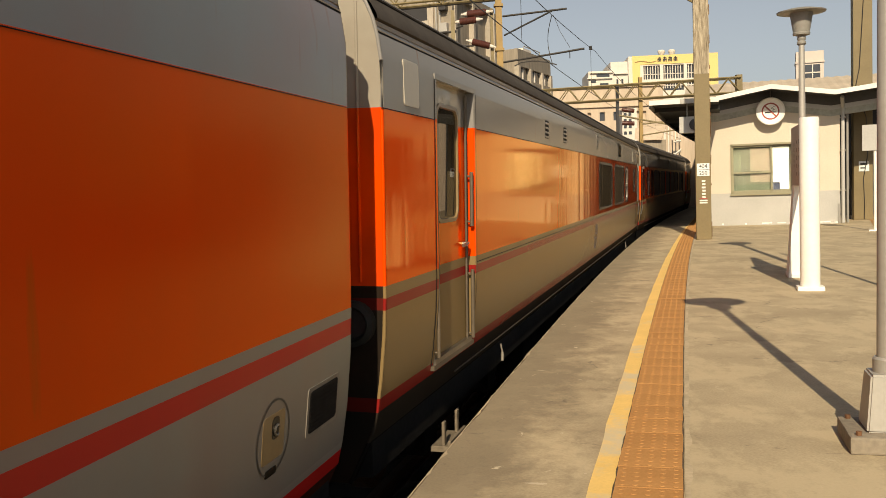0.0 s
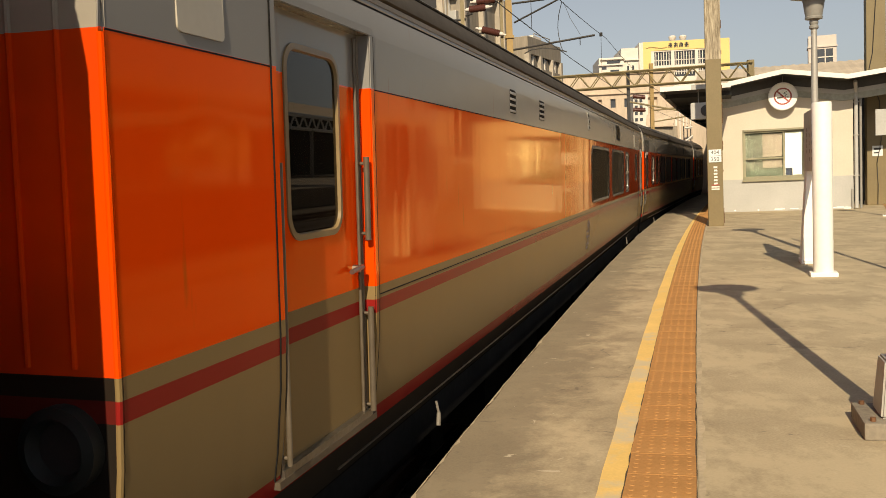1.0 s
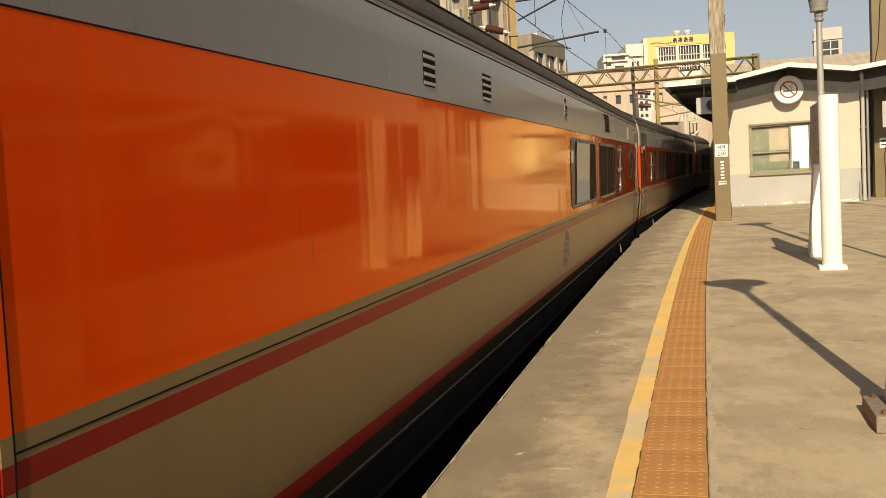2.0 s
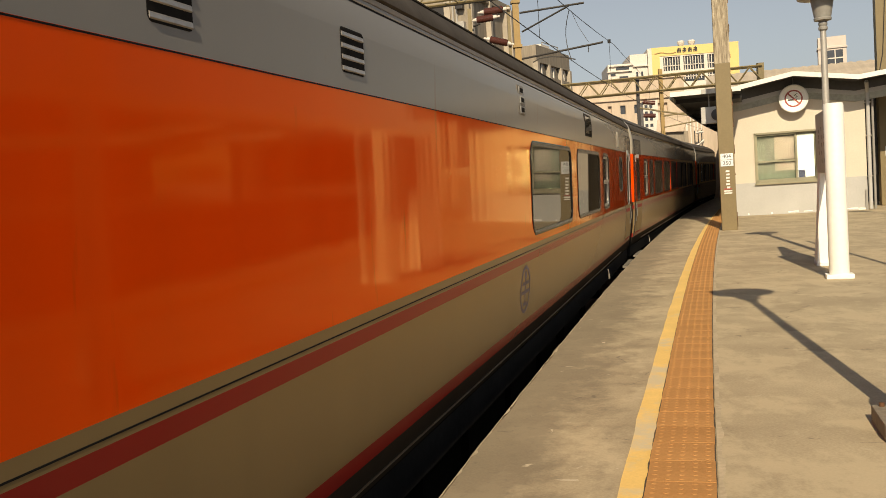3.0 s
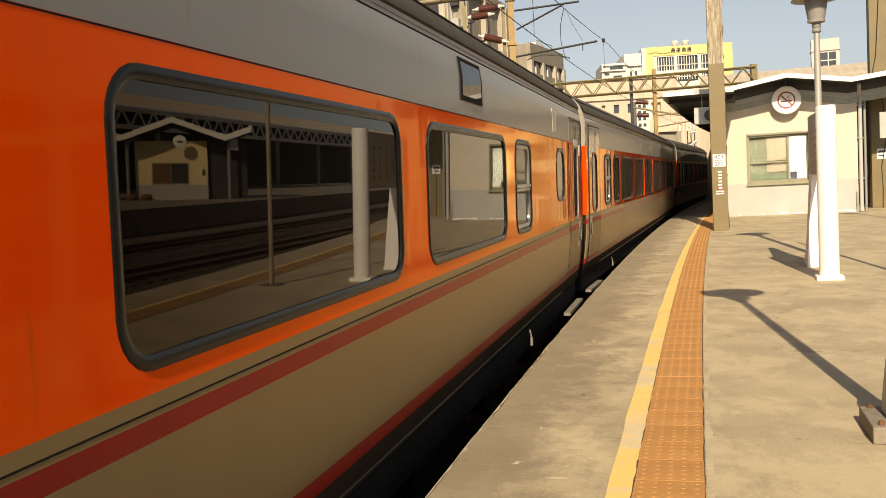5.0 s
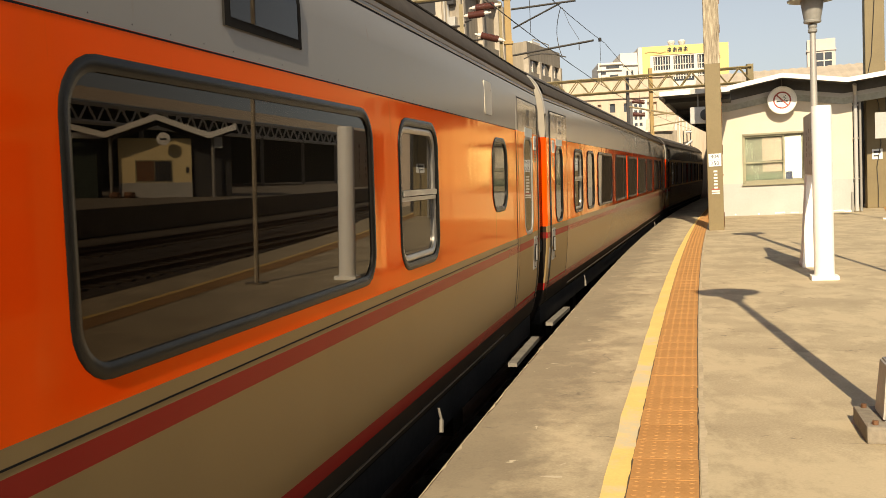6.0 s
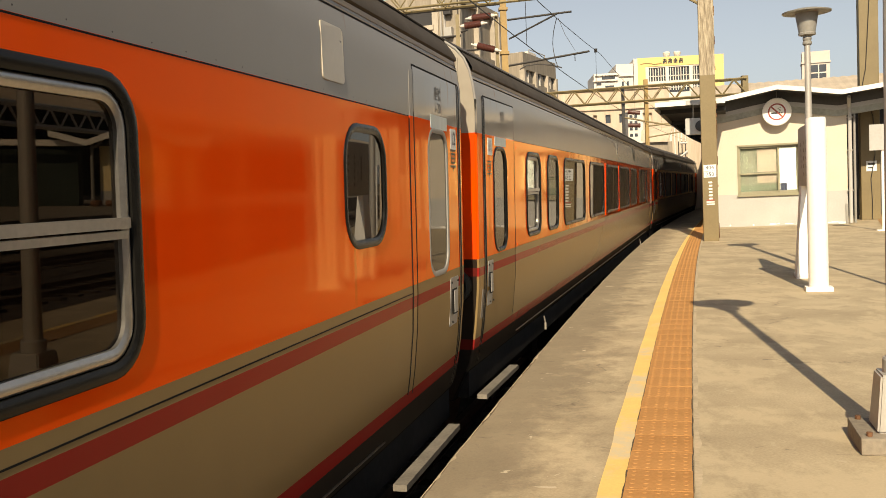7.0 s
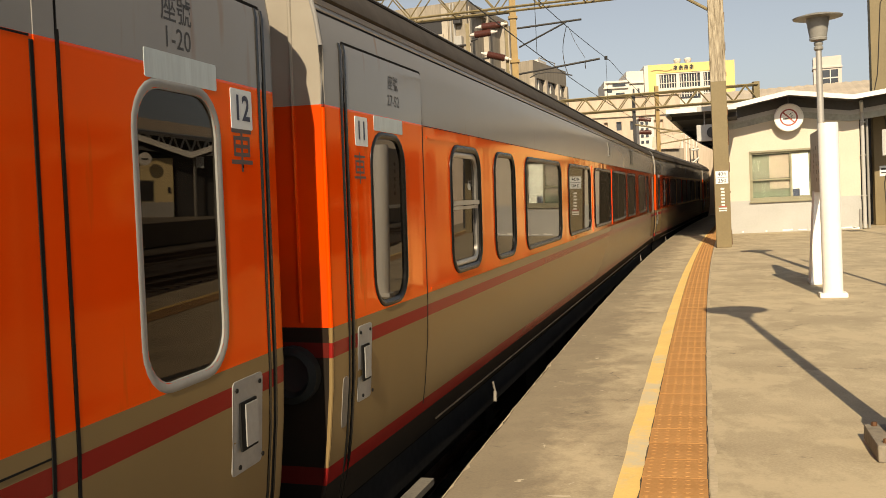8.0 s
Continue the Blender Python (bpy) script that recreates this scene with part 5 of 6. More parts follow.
def canopy():
    """Gabled canopies that run along the platform behind the front fascia."""
    front, back = -1.1, 70.0
    lines = [(0.05, 3.55), (1.47, 3.79), (3.07, 3.54), (5.3, 3.79)]
    th = 0.05
    bm = bmesh.new()
    n = 28
    rows = []
    for i in range(n + 1):
        b = front + (back - front) * i / n
        rows.append(([bm.verts.new((x + bend(b), b, z)) for x, z in lines], [bm.verts.new((x + bend(b), b, z - th)) for x, z in lines]))
    for (ta, la), (tb, lb) in zip(rows, rows[1:]):
        for k in range(len(lines) - 1):
            bm.faces.new((ta[k], ta[k + 1], tb[k + 1], tb[k]))
            bm.faces.new((la[k], la[k + 1], lb[k + 1], lb[k]))
        bm.faces.new((ta[0], tb[0], lb[0], la[0]))
        bm.faces.new((ta[-1], tb[-1], lb[-1], la[-1]))
    for t, l in (rows[0], rows[-1]):
        for k in range(len(lines) - 1):
            bm.faces.new((t[k], t[k + 1], l[k + 1], l[k]))
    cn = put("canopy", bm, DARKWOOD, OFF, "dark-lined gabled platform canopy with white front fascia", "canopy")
    bm = bmesh.new()
    for (xa, za), (xb, zb) in zip(lines, lines[1:]):
        v = [bm.verts.new(q) for q in ((xa, front - 0.04, za - 0.075), (xb, front - 0.04, zb - 0.075), (xb, front - 0.04, zb + 0.05), (xa, front - 0.04, za + 0.05),
                                       (xa, front, za - 0.075), (xb, front, zb - 0.075), (xb, front, zb + 0.05), (xa, front, za + 0.05))]
        for f in ((0, 1, 2, 3), (4, 7, 6, 5), (0, 4, 5, 1), (3, 2, 6, 7), (0, 3, 7, 4), (1, 5, 6, 2)):
            bm.faces.new([v[k] for k in f])
    part("fascia", bm, FASCIA, cn, "white painted fascia board")
    for nm, lo, hi, out, mt, lb in (("gable_board", 0.29, 0.052, -0.10, GABLE, "dark grey boards under the gable"), ("gable_strip", 0.41, 0.29, -0.07, PALEGREY, "pale grey strip under the gable boards"), ("gable_band", 0.58, 0.41, -0.06, GREENGREY, "dull green-grey painted band under the gable")):
        bm = bmesh.new()
        for (xa, za), (xb, zb) in (((-0.16, 3.548), lines[0]), (lines[0], lines[1]), (lines[1], lines[2]), (lines[2], lines[3])):
            v = [bm.verts.new(q) for y in (out, 0.16) for q in ((xa, y, za - lo), (xb, y, zb - lo), (xb, y, zb - hi), (xa, y, za - hi))]
            for f in ((0, 1, 2, 3), (7, 6, 5, 4), (0, 4, 5, 1), (3, 2, 6, 7), (0, 3, 7, 4), (1, 5, 6, 2)):
                bm.faces.new([v[k] for k in f])
        part(nm, bm, mt, cn, lb)
    for i in range(14):
        b = 0.4 + 5.0 * i
        bm = bmesh.new()
        for (xa, za), (xb, zb) in zip(lines, lines[1:]):
            rod(bm, (xa + bend(b), b, za - 0.13), (xb + bend(b), b, zb - 0.13), 0.06, seg=4)
        bmesh.ops.remove_doubles(bm, verts=bm.verts, dist=0.02)
        part("rafter", bm, DARKWOOD, cn)
    for i in range(2, 13):
        b = 5.4 * i
        for x in (0.2, 5.0):
            part("column", boxed(x + bend(b) - 0.09, x + bend(b) + 0.09, b - 0.09, b + 0.09, 0.0, 3.6), DARKWOOD, cn)
    # flat wing over the platform edge, standing farther forward
    w0, w1, wf = -1.633, 0.13, -2.64
    bm = bmesh.new()
    prev = None
    for i in range(n + 1):
        b = wf + (back - wf) * i / n
        cur = [bm.verts.new((x + bend(max(0.0, b)), b, z)) for x, z in ((w0, 3.40), (w1, 3.42), (w1, 3.37), (w0, 3.35))]
        if prev:
            for k in range(4):
                bm.faces.new((prev[k], prev[(k + 1) % 4], cur[(k + 1) % 4], cur[k]))
        else:
            bm.faces.new(cur)
        prev = cur
    wing = [part("wing", bm, DARKWOOD, cn, "flat dark canopy wing over the platform edge")]
    # the middle length is coloured grey in place of the post's shadow
    for xa, xb, mt in ((w0, -0.85, FASCIA), (-0.848, -0.30, PALEGREY), (-0.298, w1, FASCIA)):
        wing.append(part("fascia", boxed(xa, xb, wf - 0.04, wf, 3.33, 3.45), mt, cn))
    for i in range(14):
        b = -1.2 + 5.0 * i
        wing.append(part("rafter", boxed(w0 + bend(max(0.0, b)) + 0.02, w1 + bend(max(0.0, b)), b - 0.06, b + 0.06, 3.24, 3.36), DARKWOOD, cn))
    bm = bmesh.new()
    box(bm, w0 - 0.02, w0 + 0.05, wf + 0.05, 69, 3.27, 3.36)
    bmesh.ops.subdivide_edges(bm, edges=[e for e in bm.edges if abs(e.verts[0].co.y - e.verts[1].co.y) > 10], cuts=20)
    for q in bm.verts:
        q.co.x += bend(max(0.0, q.co.y))
    wing.append(part("eave_gutter", bm, LAMPGREY, cn))
    eye = Matrix.Translation((0, 0, 1.34))
    nearer = OFF.inverted() @ eye @ Matrix.Scale(0.926, 4) @ eye.inverted() @ OFF      # the wing is a little smaller than the main roof
    for ob in wing:
        ob.data.transform(nearer)
    # added dark wall behind the columns, so the open bay stays dark
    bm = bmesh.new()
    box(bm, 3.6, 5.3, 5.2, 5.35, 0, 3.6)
    put("bay_dark_backing", bm, DARKWOOD, OFF, "added dark wall that keeps the open bay under the canopy dark", "wall", kind="structure")
    # unseen wall added to keep daylight out at the far end
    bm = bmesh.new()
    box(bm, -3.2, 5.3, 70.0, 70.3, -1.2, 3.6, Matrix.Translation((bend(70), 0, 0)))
    put("canopy_end_screen", bm, DARKWOOD, OFF, "added dark wall closing the unseen far end of the canopy", "wall", kind="structure")
    # unseen wall added to cut light reaching the coaches under the canopy
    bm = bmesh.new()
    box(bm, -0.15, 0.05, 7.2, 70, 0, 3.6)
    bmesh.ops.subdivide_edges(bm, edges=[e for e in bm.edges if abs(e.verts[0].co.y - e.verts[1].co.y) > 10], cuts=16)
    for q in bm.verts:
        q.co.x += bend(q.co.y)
    put("platform_light_block", bm, DARKWOOD, OFF, "added unseen dark wall that keeps light off the covered platform", "wall", kind="structure")
    ck = root("hanging_clock", "double-faced clock in a pale box under the canopy", "clock", m=pose(6.02, 22.52, 2.683, 0, 0, -16))
    part("clock_box", boxed(-0.19, 0.27, -0.095, 0.095, -0.20, 0.20, bevel=0.016), PALEGREY, ck)
    bm = bmesh.new()
    lathe(bm, (0.18, -0.103, 0.0), [(0.134, 0.0), (0.134, -0.04), (0.103, -0.047), (0.0, -0.047)], 28, "y")
    part("clock_face", bm, SIGNBLACK, ck, "dark round rim", True)
    part("hanger", rods(((0, 0, 0.19), (0, 0, 0.59), 0.016)), LAMPGREY, ck)
    # small things in the open bay
    nb = root("notice_case", "dark notice case on the column by the waiting room", "notice case", m=OFF @ pose(3.85, 2.6, 0))
    part("case", boxed(-0.05, 0.05, -0.3, 0.3, 0.9, 2.0, bevel=0.01), SIGNBLACK, nb)
    part("leg", boxed(-0.03, 0.03, -0.04, 0.04, 0.0, 0.92), SIGNBLACK, nb)


def rear_shade():
    """Added, unseen canopy behind the viewpoint; its shade cuts bounce onto the near coach."""
    bm = bmesh.new()
    rows = []
    for i in range(15):
        y = -30 + 26.8 * i / 14
        rows.append([bm.verts.new(q) for q in ((edge_x(y) + 0.1, y, 3.45), (right_edge_x(y), y, 3.45), (right_edge_x(y), y, 3.53), (edge_x(y) + 0.1, y, 3.53))])
    for a, b in zip(rows, rows[1:]):
        for k in range(4):
            bm.faces.new((a[k], a[(k + 1) % 4], b[(k + 1) % 4], b[k]))
    bm.faces.new(rows[0])
    bm.faces.new(rows[-1])
    cn = tagged(part("canopy_rear", bm, DARKWOOD), "added unseen roof that shades the platform behind the view", "canopy", kind="structure")
    for i in range(5):
        y = -28 + 5.5 * i
        x = (edge_x(y) + right_edge_x(y)) / 2
        part("column", boxed(x - 0.1, x + 0.1, y - 0.1, y + 0.1, 0, 3.45), OLIVE, cn)
    bm = bmesh.new()
    box(bm, edge_x(-30), right_edge_x(-30), -30.2, -30.0, 0, 3.5)
    tagged(part("wall_rear", bm, CREAM), "added unseen cream wall closing the platform behind the view", "wall", kind="structure")


office()
canopy()
rear_shade()


# ---- posts, lamps, boards on the platform ----
def gantry_post():
    p = root("gantry_post", "olive steel catenary post with peeling grey upper half", "post", m=pose(5.84, 20.6, 0, 0, 0, -14))
    part("lower_shaft", boxed(-0.165, 0.165, -0.15, 0.15, 0, 3.68, bevel=0.012), OLIVE, p, "olive brown painted shaft")
    bm = bmesh.new()
    box(bm, -0.165, 0.165, -0.15, 0.15, 3.68, 8.6)
    part("upper_shaft", bm, PEEL, p, "bare weathered upper shaft with flaking paint")
    bm = bmesh.new()
    rnd = random.Random(5)
    for i in range(34):
        z = rnd.uniform(0.05, 8.0)
        box(bm, 0.166, 0.178, -0.155, -0.12, z, z + rnd.uniform(0.03, 0.22))
    tagged(part("rust_scale", bm, RUST, p), kind="stuff")
    plate = part("plate", boxed(-0.135, 0.135, -0.165, -0.152, 1.42, 1.70, bevel=0.004), WHITE, p, "white kilometre plate")
    for body, z in (("404", 1.635), ("250", 1.485)):
        text("plate_number", body, 0.12, pose(0, -0.167, z, 90, 0, 0), SIGNBLACK, plate)
    bm = bmesh.new()
    box(bm, -0.115, 0.115, -0.167, -0.165, 1.557, 1.564)
    part("plate_line", bm, SIGNBLACK, plate)
    bm = bmesh.new()
    for i in range(6):
        box(bm, -0.035 + 0.01 * (i % 2), 0.045, -0.156, -0.151, 1.29 - i * 0.072, 1.33 - i * 0.072)
    for z in (0.86, 0.81):
        box(bm, -0.085, 0.085, -0.156, -0.151, z, z + 0.03)
    part("painted_letters", bm, FASCIA, p, "column of worn white painted characters")
    bm = bmesh.new()
    box(bm, -0.085, 0.085, -0.156, -0.151, 0.905, 0.93)
    part("painted_mark", bm, SIGNRED, p)
    # brace under the truss
    part("brace", rods(((-0.1, 0, 5.25), (-0.95, 0.0, 5.80), 0.035)), GANTRY, p)


def truss(name, a, b, z0, z1, depth, bays, mat, label, r=0.035):
    """A lattice beam from a to b (ground points) between heights z0 and z1."""
    a, b = Vector((*a, 0)), Vector((*b, 0))
    d = (b - a).normalized()
    side = Vector((-d.y, d.x, 0)) * depth / 2
    g = root(name, label, "gantry")
    bm = bmesh.new()
    for s in (-1, 1):
        for z in (z0, z1):
            rod(bm, a + side * s + Vector((0, 0, z)), b + side * s + Vector((0, 0, z)), r * 1.25, seg=4)
    part("chords", bm, mat, g)
    bm = bmesh.new()
    L = (b - a).length
    for s in (-1, 1):
        for i in range(bays):
            p, q = a + d * (L * i / bays), a + d * (L * (i + 1) / bays)
            m = (p + q) / 2
            rod(bm, p + side * s + Vector((0, 0, z0)), m + side * s + Vector((0, 0, z1)), r * 0.7, seg=4)
            rod(bm, m + side * s + Vector((0, 0, z1)), q + side * s + Vector((0, 0, z0)), r * 0.7, seg=4)
    for i in range(bays + 1):
        p = a + d * (L * i / bays)
        for z in (z0, z1):
            rod(bm, p + side + Vector((0, 0, z)), p - side + Vector((0, 0, z)), r * 0.6, seg=4)
    part("lattice", bm, mat, g)
    return g


def insulator(bm, a, b, r=0.11):
    a, b = Vector(a), Vector(b)
    n = 11
    for i in range(n):
        p = a + (b - a) * (0.08 + 0.84 * (i + 0.5) / n)
        d = (b - a) / n
        rod(bm, p - d * 0.36, p + d * 0.30, r, r * 0.82, seg=14)
    rod(bm, a + (b - a) * 0.06, b + (a - b) * 0.06, r * 0.72, seg=10)


def catenary():
    truss("gantry_beam", (6.1, 20.52), (-9.0, 24.9), 5.80, 6.45, 0.45, 15, GANTRY, "olive lattice gantry beam over the near tracks", 0.024)
    g = truss("gantry_beam", (13.0, 39.95), (-6.0, 45.7), 5.04, 5.68, 0.5, 20, GANTRY, "yellowish lattice gantry beam farther down the tracks", 0.034)
    bm = bmesh.new()
    box(bm, 8.86, 9.02, 41.1, 41.26, 2.9, 5.98)
    part("drop_post", bm, MASTYEL, g, "ochre drop post")
    bm = bmesh.new()
    box(bm, 7.90, 8.03, 41.4, 41.53, 3.2, 5.75)
    part("drop_post", bm, SIGNBLACK, g, "dark drop post")
    bm = rods(((8.0, 41.4, 4.35), (10.4, 40.7, 3.75), 0.04), ((8.9, 41.15, 3.9), (11.0, 40.5, 4.05), 0.035), ((8.9, 41.15, 3.4), (10.6, 40.6, 3.6), 0.03), ((7.9, 41.4, 3.5), (7.0, 41.7, 3.9), 0.03))
    part("registration_arm", bm, GANTRY, g)
    bm = bmesh.new()
    insulator(bm, (8.1, 41.35, 4.0), (8.7, 41.2, 3.95))
    insulator(bm, (8.1, 41.35, 4.6), (8.7, 41.2, 4.5))
    part("insulator", bm, INSUL, g)
    bm = bmesh.new()
    box(bm, 12.8, 13.05, 39.8, 40.05, 0.0, 5.8)
    box(bm, -6.2, -5.9, 45.6, 45.9, -1.2, 5.8)
    part("leg", bm, GANTRY, g)
    mast = root("catenary_mast", "ochre catenary mast with brown insulators and cantilever arms", "mast")
    bm = bmesh.new()
    box(bm, 1.70, 1.88, 26.9, 27.1, -1.2, 8.2)
    part("shaft", bm, MASTYEL, mast, "ochre painted mast shaft")
    bm = bmesh.new()
    box(bm, 0.40, 0.51, 27.25, 27.35, 4.6, 6.55)
    part("hanger_post", bm, GANTRY, mast)
    bm = bmesh.new()
    box(bm, 1.545, 1.63, 27.15, 27.23, 4.6, 6.55)
    part("stay_post", bm, GANTRY, mast)
    part("collar", boxed(1.66, 1.92, 26.86, 27.14, 5.28, 5.36), MASTYEL, mast)
    part("collar", boxed(1.66, 1.92, 26.86, 27.14, 6.55, 6.62), MASTYEL, mast)
    bm = rods(((1.9, 26.97, 6.27), (3.70, 26.45, 6.33), 0.03), ((1.93, 26.96, 5.72), (3.28, 26.57, 6.30), 0.026), ((1.88, 26.98, 4.95), (4.15, 26.31, 5.17), 0.03), ((3.75, 26.43, 5.13), (3.75, 26.43, 4.93), 0.012),
              ((0.55, 27.36, 6.05), (0.75, 27.3, 6.1), 0.03), ((-0.9, 27.8, 5.95), (0.55, 27.36, 5.95), 0.035), ((-0.9, 27.8, 6.75), (1.75, 27.0, 6.75), 0.035), ((0.55, 27.36, 5.5), (1.05, 27.2, 5.5), 0.03))
    bow = [(2.20, 26.89, 4.82), (2.39, 26.83, 4.91), (2.71, 26.73, 4.93), (3.10, 26.62, 4.87), (3.38, 26.53, 4.77)]
    tube(bm, bow, 0.018)
    tube(bm, [(3.33, 26.55, 6.17), (3.50, 26.50, 5.70), (3.76, 26.42, 5.22)], 0.006)
    part("cantilever_arm", bm, WIRE, mast, "dark steel cantilever arms")
    for a, b in (((0.86, 27.3, 6.43), (1.48, 27.1, 6.44)), ((0.64, 27.34, 6.22), (1.18, 27.17, 6.24)), ((0.98, 27.22, 5.62), (1.55, 27.08, 5.44))):
        bm = bmesh.new()
        insulator(bm, a, b)
        ins = part("insulator", bm, INSUL, mast, "ribbed brown porcelain insulator", True)
        a, b = Vector(a), Vector(b)
        for q, d in ((a, a - b), (b, b - a)):
            d.normalize()
            part("end_cap", rods((q - d * 0.03, q + d * 0.07, 0.062, 0.05), (q + d * 0.07, q + d * 0.16, 0.03), seg=10), FAR_WHITE, ins, "white metal end cap", True)
    cx = lambda y: edge_x(y) - 1.57
    wires = root("overhead_wires", "thin dark contact and messenger wires over the track", "overhead wire")
    ys = [-30 + 3 * i for i in range(45)]
    part("contact_wire", tube(bmesh.new(), [(cx(a), a, 3.88) for a in ys], 0.008), WIRE, wires)
    sagz = lambda y: 4.72 + 0.45 * ((((y - 27) % 50) / 25) - 1) ** 2
    part("messenger_wire", tube(bmesh.new(), [(cx(a), a, sagz(a)) for a in ys], 0.008), WIRE, wires)
    for y in (-3.0, 6.8, 16.4, 26.0, 35.5, 45.0, 55.0):
        part("dropper", rods(((cx(y), y, 3.88), (cx(y), y, sagz(y)), 0.005), seg=4), WIRE, wires)
    y = 19.8                                              # slack jumper between the two wires at the support
    jump = [(cx(y) - 0.10 * math.sin(math.pi * k / 8), y, sagz(y) + (3.88 - sagz(y)) * k / 8) for k in range(9)]
    part("jumper", tube(bmesh.new(), jump, 0.008), WIRE, wires)
    part("clamp", rods(((cx(26.0), 26.0, sagz(26.0) - 0.05), (cx(26.0), 26.0, sagz(26.0) + 0.05), 0.045)), WIRE, wires)



def platform_lamp():
    lp = root("platform_lamp", "grey platform lamp post with flat round hood", "lamp post", "platform lamps")
    part("plinth", boxed(-0.21, 0.21, -0.21, 0.21, 0, 0.085, bevel=0.012), CONC_OLD, lp, "chipped concrete plinth")
    bm = bmesh.new()
    w0, w1 = 0.122, 0.098
    v = [bm.verts.new((x * w, y * w, z)) for z, w in ((0.085, w0), (0.365, w1)) for x, y in ((-1, -1), (1, -1), (1, 1), (-1, 1))]
    for f in ((3, 2, 1, 0), (4, 5, 6, 7), (0, 1, 5, 4), (1, 2, 6, 5), (2, 3, 7, 6), (3, 0, 4, 7)):
        bm.faces.new([v[i] for i in f])
    bmesh.ops.bevel(bm, geom=bm.edges[:], offset=0.01, segments=2, affect="EDGES")
    ped = part("pedestal", bm, GALV, lp, "pale grey tapered pedestal with rust stains")
    bm = bmesh.new()
    box(bm, -0.07, 0.07, -0.128, -0.115, 0.145, 0.335, Matrix.Rotation(radians(-4.9), 4, "X"))
    part("hatch", bm, PALEGREY, ped)
    bm = bmesh.new()
    box(bm, -0.075, 0.075, -0.125, -0.113, 0.13, 0.145, Matrix.Rotation(radians(-4.9), 4, "X"))
    box(bm, -0.075, 0.075, -0.125, -0.113, 0.335, 0.342, Matrix.Rotation(radians(-4.9), 4, "X"))
    part("rust_edge", bm, RUST, ped)
    for x, y in ((-1, -1), (1, -1), (1, 1), (-1, 1)):
        part("anchor_bolt", rods(((0.165 * x, 0.165 * y, 0.08), (0.165 * x, 0.165 * y, 0.105), 0.014), seg=6), RUST, ped)
    bm = bmesh.new()
    lathe(bm, (0, 0, 0), [(0.076, 0.35), (0.076, 0.43), (0.068, 0.44)], 16)
    part("collar", bm, GALV, lp, "", True)
    part("pole", lathe(bmesh.new(), (0, 0, 0), [(0.057, 0.42), (0.050, 2.0), (0.040, 3.28)], 16), GALV, lp, "slim galvanised pole", True)
    part("lamp_body", lathe(bmesh.new(), (0, 0, 0), [(0.045, 3.23), (0.064, 3.25), (0.064, 3.28), (0.05, 3.295), (0.062, 3.32), (0.062, 3.345), (0.052, 3.36), (0.118, 3.378), (0.122, 3.405), (0.115, 3.415), (0.163, 3.70)], 24), LAMPGREY, lp, "tapered grey lamp body", True)
    part("hood", lathe(bmesh.new(), (0, 0, 0), [(0.17, 3.69), (0.335, 3.695), (0.34, 3.71), (0.20, 3.745), (0.05, 3.755)], 32), LAMPGREY, lp, "flat round hood", True)
    return lp


def station_board():
    b = root("station_board", "station name board on white supports, seen nearly edge-on", "sign board", m=pose(4.28, 10.72, 0, 0, 0, -16))
    post = part("round_post", lathe(bmesh.new(), (0, 0, 0), [(0.112, 0.05), (0.112, 1.99), (0.105, 2.02)], 28), WHITEPAINT, b, "thick white round post", True)
    part("base_plate", boxed(-0.15, 0.15, -0.12, 0.12, 0, 0.05, bevel=0.006), WHITEPAINT, post)
    bm = bmesh.new()
    v = [bm.verts.new(q) for q in ((-0.12, 1.40, 0.05), (0.12, 1.40, 0.05), (0.12, 1.80, 0.05), (-0.12, 1.80, 0.05), (-0.04, 1.48, 1.24), (0.04, 1.48, 1.24), (0.04, 1.78, 1.24), (-0.04, 1.78, 1.24))]
    for f in ((3, 2, 1, 0), (4, 5, 6, 7), (0, 1, 5, 4), (1, 2, 6, 5), (2, 3, 7, 6), (3, 0, 4, 7)):
        bm.faces.new([v[i] for i in f])
    leg = part("tapered_leg", bm, WHITEPAINT, b, "white tapered leg")
    part("base_plate", boxed(-0.13, 0.13, 1.38, 1.84, 0, 0.05, bevel=0.006), WHITEPAINT, leg)
    pn = part("panel", boxed(-0.045, 0.045, 0.08, 1.80, 1.22, 1.99, bevel=0.012), BOARD, b, "weathered board panel")
    for s in (-1, 1):
        bm = bmesh.new()
        for i, (y, z0, z1) in enumerate(((0.45, 1.35, 1.85), (0.75, 1.35, 1.85), (1.05, 1.35, 1.85), (1.4, 1.45, 1.8))):
            for k in range(5):
                z = z0 + (z1 - z0) * k / 5
                box(bm, min(s * 0.044, s * 0.0465), max(s * 0.044, s * 0.0465), y - 0.035, y + 0.03, z, z + 0.05)
        tagged(part("lettering", bm, FADEDINK, pn), kind="stuff")


def sign_pole():
    p = root("sign_pole", "thin white pole with the back of a small sign", "sign", m=pose(10.1, 21.45, 0, 0, 0, -20))
    part("pole", rods(((0, 0, 0.03), (0, 0, 2.45), 0.035), seg=12), WHITEPAINT, p, "", True)
    part("foot", boxed(-0.14, 0.14, -0.1, 0.1, 0, 0.03, bevel=0.004), WHITEPAINT, p)
    part("sign_plate", boxed(-0.28, 0.10, -0.06, -0.04, 1.88, 2.48, bevel=0.006), PALEGREY, p)
    part("clamp", rods(((-0.05, -0.03, 2.05), (0.05, -0.03, 2.05), 0.015), ((-0.05, -0.03, 2.32), (0.05, -0.03, 2.32), 0.015)), LAMPGREY, p)


